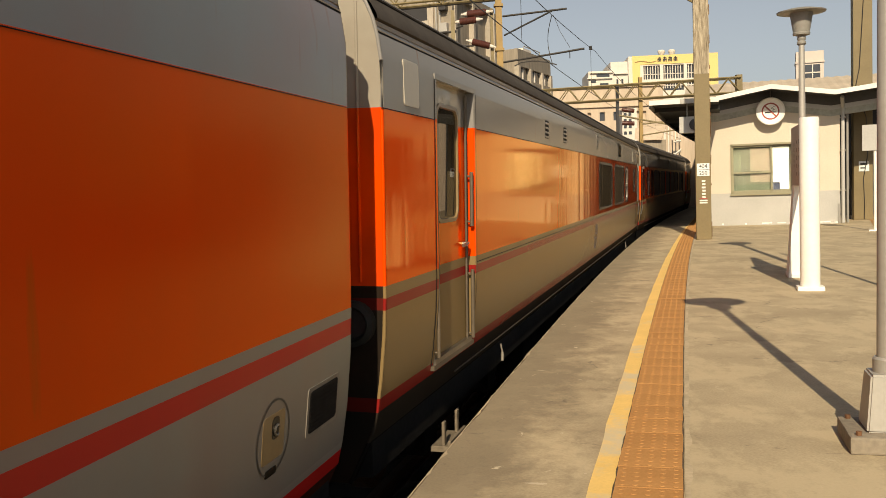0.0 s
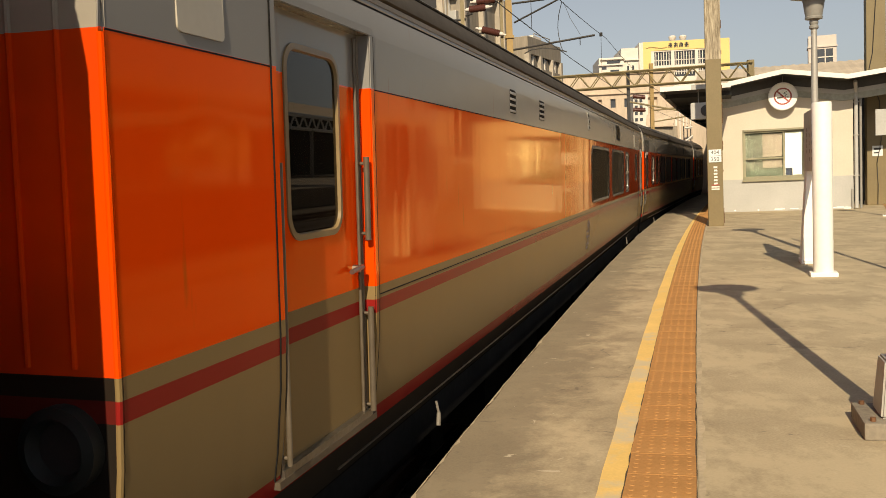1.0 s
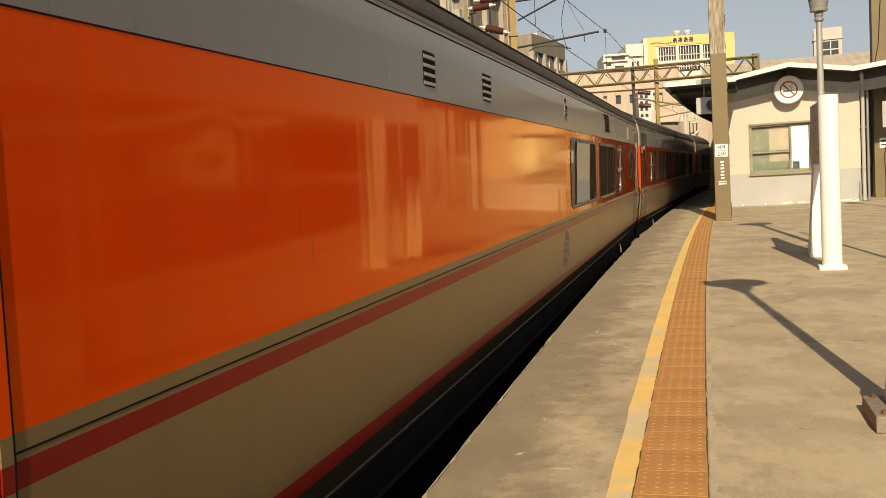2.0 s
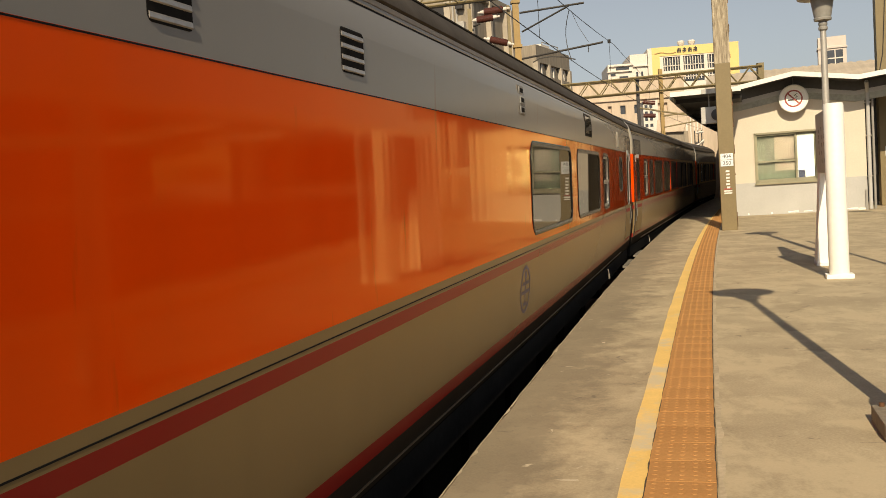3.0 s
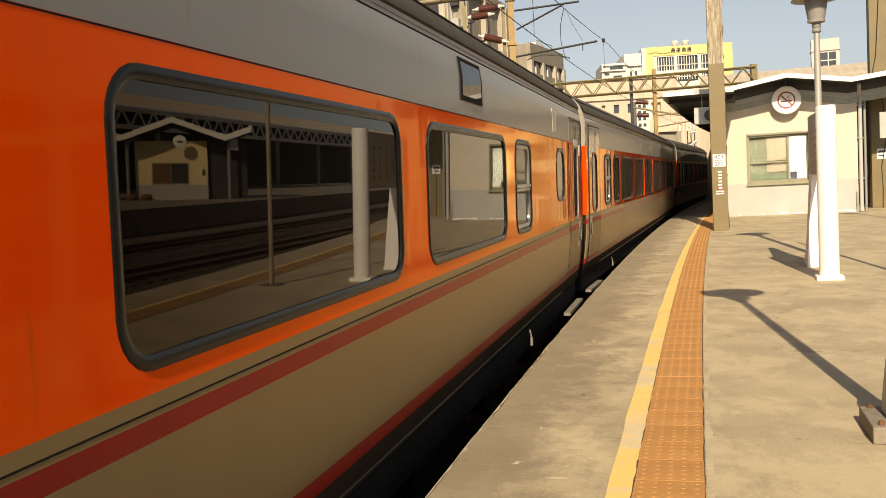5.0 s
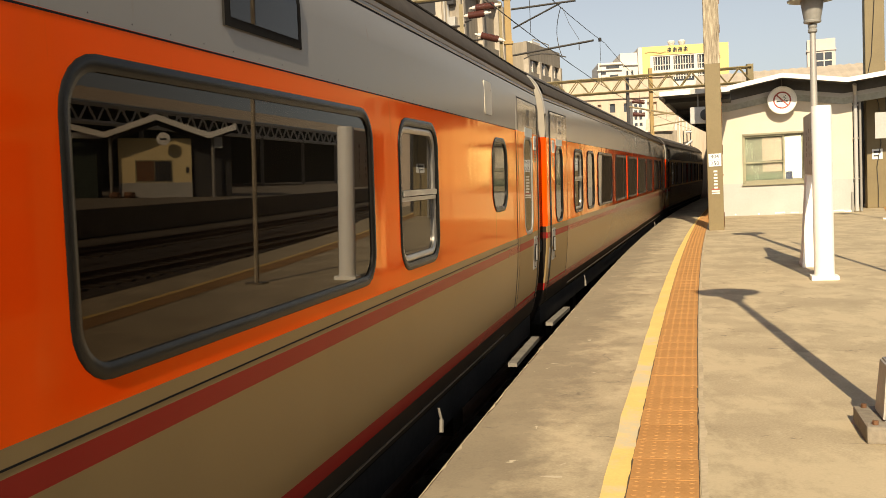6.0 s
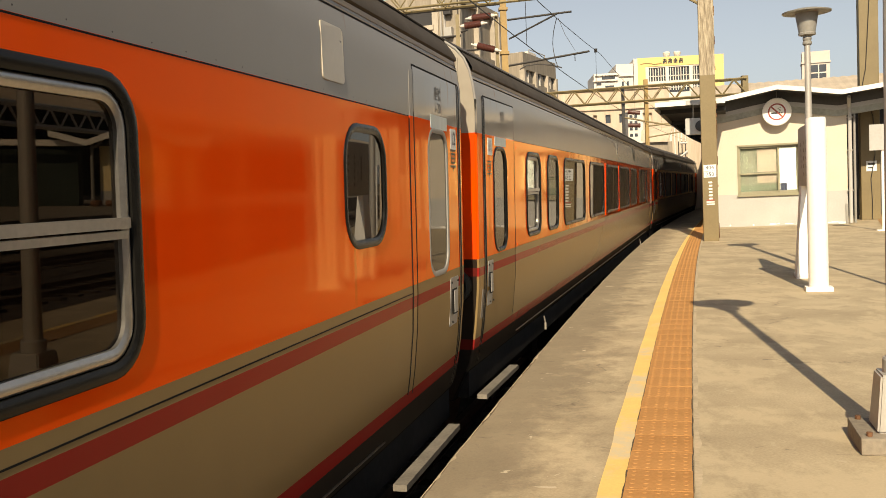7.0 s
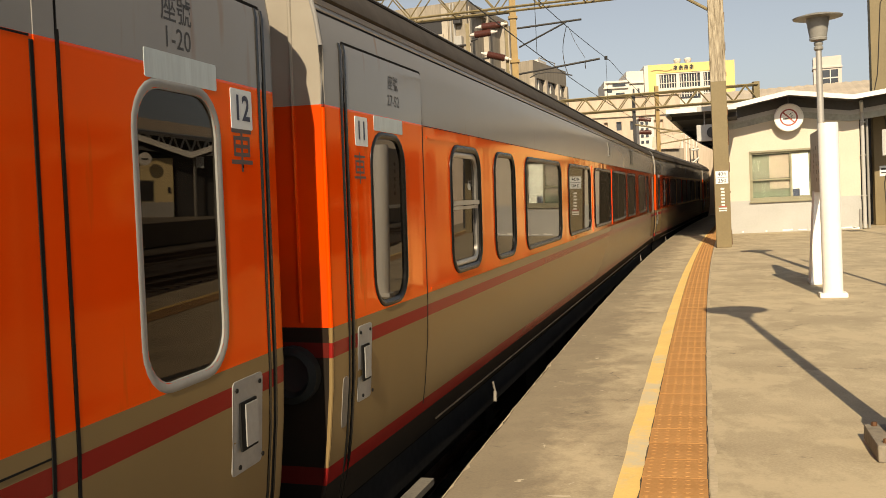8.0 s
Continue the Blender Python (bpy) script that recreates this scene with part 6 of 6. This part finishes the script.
def brown_column():
    p = root("tall_column", "tall brown column rising through the canopy", "column", m=pose(12.42, 27.2, 0, 0, 0, -17))
    part("shaft", boxed(-0.26, 0.26, -0.25, 0.25, 0, 6.75, bevel=0.015), OLIVE, p)
    part("cap_shaft", boxed(-0.27, 0.27, -0.26, 0.26, 6.75, 8.6, bevel=0.015), PEEL, p)
    part("notice", boxed(-0.12, 0.16, -0.262, -0.25, 1.42, 1.72, bevel=0.003), WHITE, p, "small white notice")
    bm = bmesh.new()
    box(bm, -0.08, 0.11, -0.265, -0.261, 1.60, 1.66)
    box(bm, -0.08, 0.05, -0.265, -0.261, 1.50, 1.54)
    part("notice_bars", bm, GREYINK, p)
    pts = [(0.16, 6.7), (0.02, 6.4), (-0.05, 5.2), (-0.10, 4.4), (-0.2, 3.9), (0.08, 3.0), (0.12, 1.9), (0.0, 1.2), (0.03, 0.6), (0.02, 0.02)]
    bm = bmesh.new()
    for (a, za), (b, zb) in zip(pts, pts[1:]):
        rod(bm, (a, -0.265, za), (b, -0.265, zb), 0.012, seg=5)
    part("cable", bm, WIRE, p, "loose dark cable")


gantry_post()
catenary()
lamp = platform_lamp()
lamp.matrix_basis = pose(2.165, 4.46, 0, 0, 0, -15)
copy_thing(lamp, pose(5.26, 13.42, 0, 0, 0, -15))
station_board()
tp = root("thin_pole", "thin weathered grey pole standing on the platform", "pole", m=pose(5.05, 9.79, 0, 0, 0, -15))
part("pole", rods(((0, 0, 0), (0, 0, 4.3), 0.03), seg=10), PEEL, tp, "", True)
part("foot", boxed(-0.12, 0.12, -0.1, 0.1, 0, 0.02), RAILPAINT, tp)
sign_pole()
brown_column()
bm = bmesh.new()
sx = far_line_x
ribbon(bm, sx, lambda y: sx(y) + 0.09, -8, 40, 0.006, 0.4, 0.01)
tagged(part("orange_line", bm, YELLOW), "worn yellow line along the other side of the platform", "painted line", kind="structure")
bm = bmesh.new()
ribbon(bm, lambda y: sx(y) - 0.34, lambda y: sx(y) - 0.01, -8, 40, 0.006, 0.4, 0.004)
tagged(part("old_tactile_strip", bm, OLDLINE), "dull reddish strip along the other side of the platform", "tactile paving", kind="structure")


# ---- the other platform, seen in the train's windows ----
def far_platform():
    m = pose(40.3, 42.6, 0, 0, 0, -45) @ Matrix.Scale(1.5, 4)
    h = root("platform_hut", "small cream hut under a white-edged gabled canopy on the other platform", "hut", m=m)
    bm = bmesh.new()
    box(bm, -1.45, 1.45, 0, 3.0, 0, 2.45)
    part("wall", bm, HUTWALL, h)
    part("plinth", boxed(-1.46, 1.46, -0.01, 3.0, 0, 0.62), PALEGREY, h, "pale grey lower wall")
    wd = part("window", boxed(-0.68, 0.80, -0.02, 0.0, 0.64, 1.55), FRAMEGREEN, h)
    part("pane", boxed(0.06, 0.75, -0.03, -0.02, 0.69, 1.50), RUST, wd, "reddish curtained pane")
    part("pane", boxed(-0.63, 0.02, -0.03, -0.02, 0.69, 1.50), SIGNBLACK, wd)
    part("switch_box", boxed(-1.34, -1.22, -0.04, 0.0, 1.0, 1.25), GREYINK, h)
    line = ((-3.25, 3.04), (-2.15, 2.66), (-0.08, 3.40), (1.9, 2.66), (3.3, 3.02))
    for nm, y0, y1, up, mt, lb in (("fascia", -0.94, -0.88, 0.0, WHITEPAINT, "white fascia board"), ("roof", -0.88, 3.4, -0.03, ROOFSHEET, "brown roof sheet"), ("soffit", -0.88, 3.4, -0.16, DARKWOOD, "dark soffit")):
        bm = bmesh.new()
        th = 0.24 if nm == "fascia" else 0.08
        for (xa, za), (xb, zb) in zip(line, line[1:]):
            v = [bm.verts.new(q) for y in (y0, y1) for q in ((xa, y, za + up - th), (xb, y, zb + up - th), (xb, y, zb + up), (xa, y, za + up))]
            for f in ((0, 1, 2, 3), (7, 6, 5, 4), (0, 4, 5, 1), (3, 2, 6, 7), (0, 3, 7, 4), (1, 5, 6, 2)):
                bm.faces.new([v[k] for k in f])
        part(nm, bm, mt, h, lb)
    part("canopy_beam", boxed(1.9, 9.0, -0.5, -0.35, 2.42, 2.66), WHITEPAINT, h, "white beam of the canopy beside the hut")
    part("side_building", boxed(2.3, 9.0, 0.3, 3.0, 0, 2.3), GREENDARKER, h, "dark green boarded annexe")
    part("side_wall", boxed(-3.1, -1.47, 0.2, 3.0, 0, 2.5), DARKWOOD, h, "dark boarded wall beside the hut")
    for x in (1.72, -2.32):
        part("post", rods(((x, -0.4, 0), (x, -0.4, 2.75), 0.07), ((x, -0.4, 2.3), (x - 0.4, -0.4, 2.62), 0.05)), LAMPGREY, h)
    part("post_sign", boxed(-2.70, -2.38, -0.5, -0.46, 2.05, 2.5), WHITE, h, "small white sign on the post")
    bm = bmesh.new()
    lathe(bm, (-0.35, -0.55, 2.40), [(0.27, 0.0), (0.27, -0.06), (0.23, -0.07), (0.0, -0.07)], 24, "y")
    part("round_sign", bm, WHITEPAINT, h)
    part("sign_bar", boxed(-0.48, -0.22, -0.64, -0.62, 2.36, 2.43), SIGNBLACK, h)
    for x in (1.62, 1.05):
        put("planter_tub", lathe(bmesh.new(), (x, -0.35, 0.0), [(0.17, 0.0), (0.23, 0.10), (0.21, 0.22), (0.10, 0.26)], 12), RUST, m, "dark round tub standing before the hut", "tub")
    roof = root("platform_roof", "long open platform roof on lattice trusses with a dark space below", "platform roof", m=pose(68.9, 54.6, 0, 0, 0, -16) @ Matrix.Scale(1.75, 4))
    bm = bmesh.new()
    for i in range(82):
        y = -45 + i * 1.5
        v = [bm.verts.new(q) for q in ((-4.5, y, 4.45), (-4.5, y + 1.2, 4.45), (4.5, y + 1.2, 6.5), (4.5, y, 6.5))]
        bm.faces.new(v)
        v = [bm.verts.new(q) for q in ((-4.5, y + 1.2, 4.45), (-4.5, y + 1.5, 4.52), (4.5, y + 1.5, 6.57), (4.5, y + 1.2, 6.5))]
        bm.faces.new(v)
    part("roof_sheet", bm, ROOFSHEET, roof, "brownish corrugated roof sheets")
    bm = bmesh.new()
    for z in (3.4, 4.3):
        rod(bm, (-4.4, -45, z), (-4.4, 78, z), 0.12, seg=4)
    for i in range(82):
        y = -45 + 1.5 * i
        rod(bm, (-4.4, y, 3.4), (-4.4, y + 0.75, 4.3), 0.07, seg=4)
        rod(bm, (-4.4, y + 0.75, 4.3), (-4.4, y + 1.5, 3.4), 0.07, seg=4)
    part("lattice", bm, WHITEPAINT, roof, "pale lattice truss")
    for i in range(15):
        part("column", boxed(-4.5, -4.3, -44 + 8 * i, -43.8 + 8 * i, 0, 3.5), LAMPGREY, roof)
    bm = bmesh.new()
    for i in range(5):
        box(bm, 3.9, 4.0, 2.0 + 1.0 * i, 2.8 + 1.0 * i, 6.8, 7.5)
    part("sign_bars", bm, WHITE, roof, "row of white sign characters on the roof")
    bm = bmesh.new()
    box(bm, 3.5, 3.7, -45, 78, 0, 5.4)
    part("back_wall", bm, GREENDARKER, roof, "dark green boarded wall")


far_platform()


# ---- distance ----
# office building with a yellow frame round grilled windows
yel = root("office_tower", "office building with yellow-framed top, white grilled windows and a sign", "building", "", pose(30.6, 151.0, 0, 0, 0, -4))
bm = bmesh.new()
box(bm, 0.3, 14.6, 0.6, 14, -1.25, 21.7)
box(bm, 0.3, 14.6, 0.3, 0.6, -1.25, 15.3)
part("wall", bm, FAR_WHITE, yel)
bm = bmesh.new()
box(bm, 0.95, 14.7, 0.0, 0.6, 20.35, 21.8)
box(bm, 0.95, 2.2, 0.0, 0.6, 15.0, 20.35)
box(bm, 12.3, 14.7, 0.0, 0.6, 15.0, 20.35)
part("yellow_cladding", bm, FAR_YELLOW, yel, "yellow cladding round the top storeys")
bm = bmesh.new()
box(bm, 0.3, 0.95, -0.02, 0.6, 15.0, 21.75)
box(bm, 2.2, 12.3, 0.1, 0.6, 17.35, 17.95)
box(bm, 2.2, 12.3, 0.1, 0.6, 20.15, 20.35)
box(bm, 2.2, 12.3, 0.1, 0.6, 15.0, 16.05)
for x in (2.2, 5.4, 9.2, 11.9):
    box(bm, x, x + 0.55, 0.05, 0.6, 16.0, 20.2)
part("window_surround", bm, FAR_WHITE, yel, "white surround of the grilled windows")
rnd = random.Random(11)
for x0, x1 in ((2.75, 5.4), (5.95, 9.2), (9.75, 11.9)):
    for z0, z1 in ((17.95, 20.15), (16.05, 17.35)):
        bm = bmesh.new()
        box(bm, x0, x1, 0.5, 0.58, z0, z1)
        wd = part("window", bm, FAR_GLASS, yel)
        bm = bmesh.new()
        for k in range(int((x1 - x0) / 0.42)):
            x = x0 + 0.2 + k * 0.42
            box(bm, x, x + 0.12, 0.2, 0.3, z0 + (0.0 if z0 > 17 else 0.35), z1 - rnd.uniform(0, 0.15))
        box(bm, x0, x1, 0.2, 0.3, z0 + 0.75, z0 + 0.87)
        tagged(part("grille", bm, FAR_WHITE, wd), kind="stuff")
bm = bmesh.new()
for i in range(4):
    x = 5.0 + i * 0.86
    box(bm, x, x + 0.62, -0.08, 0.0, 21.0, 21.14)
    box(bm, x + 0.22, x + 0.40, -0.08, 0.0, 20.75, 21.5)
    box(bm, x + 0.05, x + 0.6, -0.08, 0.0, 21.26, 21.38)
    box(bm, x + 0.02, x + 0.16, -0.08, 0.0, 20.72, 21.1)
    box(bm, x + 0.48, x + 0.60, -0.08, 0.0, 20.72, 21.3)
part("sign_bars", bm, SIGNBLACK, yel, "row of dark sign characters")
bm = bmesh.new()
for i in range(9):
    box(bm, 1.4 + i * 0.38, 1.4 + i * 0.38 + 0.4, -0.08, 0.0, 20.75 + 0.12 * math.sin(i * 0.8), 20.87 + 0.12 * math.sin(i * 0.8))
part("sign_swoosh", bm, MASTYEL, yel, "thin ochre line of the sign")
for x in (5.9, 7.6):
    part("roof_dish", lathe(bmesh.new(), (x, 1.5, 21.8), [(0.1, 0.0), (0.5, 0.35), (0.62, 0.8), (0.4, 1.0)], 14), FAR_WHITE, yel, "small white rooftop dish", True)


def plain_block(m, w, h, d, openings, ledges, label):
    """A white block with a few openings and thin ledges."""
    b = root("apartment_block", label, "building", "", m)
    bm = bmesh.new()
    box(bm, 0, w, 0, d, -1.25, h)
    part("wall", bm, FAR_WHITE, b)
    bm = bmesh.new()
    for x0, x1, z in ledges:
        box(bm, x0, x1, -0.4, 0.0, z, z + 0.18)
    part("ledge", bm, FAR_WHITE, b)
    for x0, x1, z0, z1 in openings:
        bm = bmesh.new()
        box(bm, x0, x1, -0.05, 0.0, z0, z1)
        part("window", bm, FAR_GLASS, b)


plain_block(pose(24.2, 150.0, 0, 0, 0, -3), 4.0, 19.45, 10, [(1.3, 3.4, 18.5, 18.95), (0.4, 1.2, 17.6, 18.0), (1.8, 3.2, 17.0, 17.5), (0.5, 3.5, 15.2, 15.6)],
            [(0.2, 4.0, 19.1), (-0.2, 3.8, 18.2), (0.0, 4.0, 16.5)], "white apartment block with stepped balconies")
plain_block(pose(27.9, 150.4, 0, 0, 0, -3), 2.75, 20.9, 10, [(0.9, 1.2, 17.4, 18.1), (1.7, 2.0, 17.4, 18.1), (0.9, 1.2, 15.4, 16.1)], [(0.0, 2.75, 18.9)], "tall narrow plain white block")
part("aerial", rods(((26.0, 151, 19.4), (26.0, 151, 21.0), 0.05), ((28.4, 151, 20.9), (28.4, 151, 22.6), 0.05), seg=4), LAMPGREY, bpy.data.objects["apartment_block"])

# cream hall beyond the gantry, with ledges and dark openings low down
hl = root("station_hall", "long cream hall with ledges and dark openings beyond the gantry", "building", "", pose(12.0, 108.0, 0, 0, 0, -2))
bm = bmesh.new()
box(bm, 0, 14.0, 0.4, 14, -1.25, 12.5)
box(bm, 0, 14.0, 0, 0.4, 9.6, 12.5)
box(bm, 0, 14.0, 0, 0.4, -1.25, 8.6)
for x in (0, 2.1, 4.2, 5.6, 7.2, 9.4, 12.0):
    box(bm, x, x + 1.0, 0, 0.4, 8.6, 9.6)
part("wall", bm, FAR_CREAM, hl)
bm = bmesh.new()
for z in (12.4, 10.15):
    box(bm, -0.2, 14.2, -0.25, 0.0, z, z + 0.14)
part("ledge", bm, FAR_CREAM, hl)
for x0, x1 in ((1.0, 2.1), (3.1, 4.2), (6.6, 7.2), (8.2, 9.4)):
    bm = bmesh.new()
    box(bm, x0, x1, 0.3, 0.38, 8.6, 9.6)
    part("window", bm, FAR_GLASS, hl)
wb = root("stair_block", "narrow white stair block with small square windows", "building", "", pose(18.9, 96.0, 0, 0, 0, -6))
bm = bmesh.new()
box(bm, 0, 1.5, 0, 4, -1.25, 9.0)
part("wall", bm, FAR_WHITE, wb)
for r in range(4):
    for x in (0.15, 0.65):
        bm = bmesh.new()
        box(bm, x, x + 0.3, -0.05, 0.0, 6.3 + 0.65 * r, 6.62 + 0.65 * r)
        part("window", bm, FAR_GLASS, wb)
aw = root("track_shed", "low shed with a pale slanted roof, palings and white stairs", "shed", "", pose(17.4, 83.0, 0, 0, 0, -8))
bm = bmesh.new()
v = [bm.verts.new(q) for q in ((0.0, -0.4, 5.25), (2.35, -0.4, 5.1), (2.95, 1.2, 6.4), (0.2, 1.2, 6.25), (0.0, -0.4, 5.15), (2.35, -0.4, 5.0), (2.95, 1.2, 6.3), (0.2, 1.2, 6.15))]
for f in ((0, 1, 2, 3), (7, 6, 5, 4), (0, 4, 5, 1), (1, 5, 6, 2), (2, 6, 7, 3), (3, 7, 4, 0)):
    bm.faces.new([v[k] for k in f])
part("roof", bm, FAR_CREAM, aw, "pale slanted roof sheet")
bm = bmesh.new()
box(bm, 0.1, 2.9, 0.0, 3.0, -1.25, 5.05)
box(bm, 2.9, 6.0, 0.0, 3.0, -1.25, 3.4)
part("wall", bm, FAR_GREY, aw)
for i in range(7):
    part("paling", boxed(2.75 + i * 0.30, 2.95 + i * 0.30, -0.2, -0.1, 3.6, 6.3 - i * 0.18), FAR_CREAM, aw)
part("stair_string", rods(((3.2, -1.5, 3.5), (4.4, -1.5, 4.4), 0.10), ((3.3, -1.5, 4.75), (4.6, -1.5, 4.85), 0.09), seg=4), FAR_WHITE, aw, "white stair string and landing")
part("opening", boxed(3.1, 5.4, -0.06, 0.0, 1.0, 5.0), SIGNBLACK, aw, "dark opening behind the stairs")

# grey concrete buildings on the other side of the track
tower = root("concrete_block", "old grey concrete building with panelled side, dark opening and pipes", "building", "", pose(1.0, 60.0, 0, 0, 0, -21.4))
bm = bmesh.new()
box(bm, -9.0, -0.3, 0.3, 8.4, -1.25, 14.2)
part("core", bm, FAR_GREY, tower)
for x0, x1, z0, z1 in ((-9, 0, -1.25, 12.3), (-9, 0, 13.35, 14.3), (-9, -3.7, 12.3, 13.35), (-1.75, 0, 12.3, 13.35)):
    part("front_wall", boxed(x0, x1, 0, 0.3, z0, z1), FAR_GREY, tower)
part("cornice", boxed(-0.3, 0, 0.3, 8.7, 13.75, 14.3), FAR_GREY, tower)
for z in (-1.25, 4.2, 7.2, 10.2):
    part("spandrel", boxed(-0.3, 0, 0.3, 8.7, z, z + (0.5 if z > 0 else 2.5)), FAR_GREY, tower)
for y in (0.35, 3.95, 7.45, 8.5):
    part("pilaster", boxed(-0.3, 0.06, y, y + 0.36, -1.25, 14.0), PILASTER, tower, "pale concrete pilaster")
part("opening", boxed(-3.7, -1.75, 0.2, 0.28, 12.3, 13.35), SIGNBLACK, tower, "dark opening")
part("pillar", boxed(-1.72, -1.3, -0.12, 0.0, 8.0, 14.0), PILASTER, tower, "white pillar beside the opening")
part("sill", boxed(-3.9, -1.6, -0.2, 0.0, 12.0, 12.3), PILASTER, tower)
for x in (-1.1, -0.85):
    part("pipe", rods(((x, -0.1, 6), (x, -0.1, 14.2), 0.08), seg=6), GALV, tower)
part("air_conditioner", boxed(-0.78, -0.30, -0.5, 0.0, 12.8, 13.35, bevel=0.03), SIGNBLACK, tower, "dark air conditioner box")
part("air_conditioner", boxed(-0.80, -0.25, -0.5, 0.0, 11.4, 12.0, bevel=0.03), GALV, tower, "grey air conditioner box")
low = root("track_side_block", "lower grey concrete building with framed windows along the track", "building", "", pose(5.99, 70.0, 0, 0, 0, -23.8))
bm = bmesh.new()
box(bm, -6.0, -0.3, 0.0, 8.2, -1.25, 11.7)
part("core", bm, FAR_GREY, low)
part("cornice", boxed(-0.3, 0.0, 0.0, 8.35, 10.45, 11.73), FAR_GREY, low)
for z in (-1.25, 3.2, 6.0, 8.8):
    part("spandrel", boxed(-0.3, 0.0, 0.0, 8.35, z, z + (0.7 if z > 0 else 3.6)), FAR_GREY, low)
for y in (-0.02, 2.75, 5.75, 8.1):
    part("pilaster", boxed(-0.3, 0.10, y, y + 0.42, -1.25, 10.45), PILASTER, low, "pale concrete pilaster")
for y0, y1 in ((0.4, 2.75), (3.2, 5.75), (6.2, 8.1)):
    for z0, z1 in ((9.5, 10.45), (6.7, 8.8)):
        bm = bmesh.new()
        box(bm, -0.26, -0.2, y0, y1, z0, z1)
        wd = part("window", bm, FAR_GLASS, low)
        part("mullion", boxed(-0.2, -0.12, (y0 + y1) / 2 - 0.06, (y0 + y1) / 2 + 0.06, z0, z1), FAR_WHITE, wd)
part("roof_rail", rods(((-0.5, 3.0, 11.7), (-0.5, 3.0, 12.3), 0.04), ((-0.5, 7.0, 11.7), (-0.5, 7.0, 12.3), 0.04), ((-0.5, 3.0, 12.3), (-0.5, 7.0, 12.3), 0.04), seg=4), GALV, low)
part("roof_box", boxed(-1.5, -0.4, 2.5, 4.5, 11.7, 12.1), FAR_WHITE, low)
# roofs behind the platform office
hall = root("hall_roof", "long beige corrugated roof behind the platform office", "building", m=pose(13.0, 46.0, 0, 0, 0, -17))
bm = bmesh.new()
n = 46
for i in range(n):
    x = -1.0 + 0.25 * i
    z = 0.05 if i % 2 else 0.0
    v = [bm.verts.new(q) for q in ((x, 0, 4.7 + z), (x + 0.25, 0, 4.7 + 0.05 - z), (x + 0.25, 9, 6.9 + 0.05 - z), (x, 9, 6.9 + z))]
    bm.faces.new(v)
part("roof_sheet", bm, ROOFSHEET, hall)
bm = bmesh.new()
box(bm, -1, 10.5, 0.1, 9, -1.0, 4.65)
part("wall", bm, FAR_CREAM, hall)
tw = root("roof_tower", "small pale pinkish roof tower with a window", "building", m=pose(23.3, 60.0, 0, 0, 0, -19))
bm = bmesh.new()
box(bm, -0.14, 1.53, 0, 1.4, 4.0, 9.37)
part("wall", bm, FAR_PINK, tw)
bm = bmesh.new()
box(bm, 0.40, 1.31, -0.05, 0.0, 7.18, 8.5)
wd = part("window", bm, FAR_GLASS, tw)
bm = bmesh.new()
box(bm, 0.82, 0.88, -0.09, -0.05, 7.18, 8.5)
box(bm, 0.40, 1.31, -0.09, -0.05, 7.95, 8.02)
part("window_frame", bm, FAR_WHITE, wd)
bm = bmesh.new()
box(bm, -0.19, 1.58, -0.08, 1.46, 8.62, 8.72)
part("ledge", bm, FAR_PINK, tw)
lay_tiles()
motions()
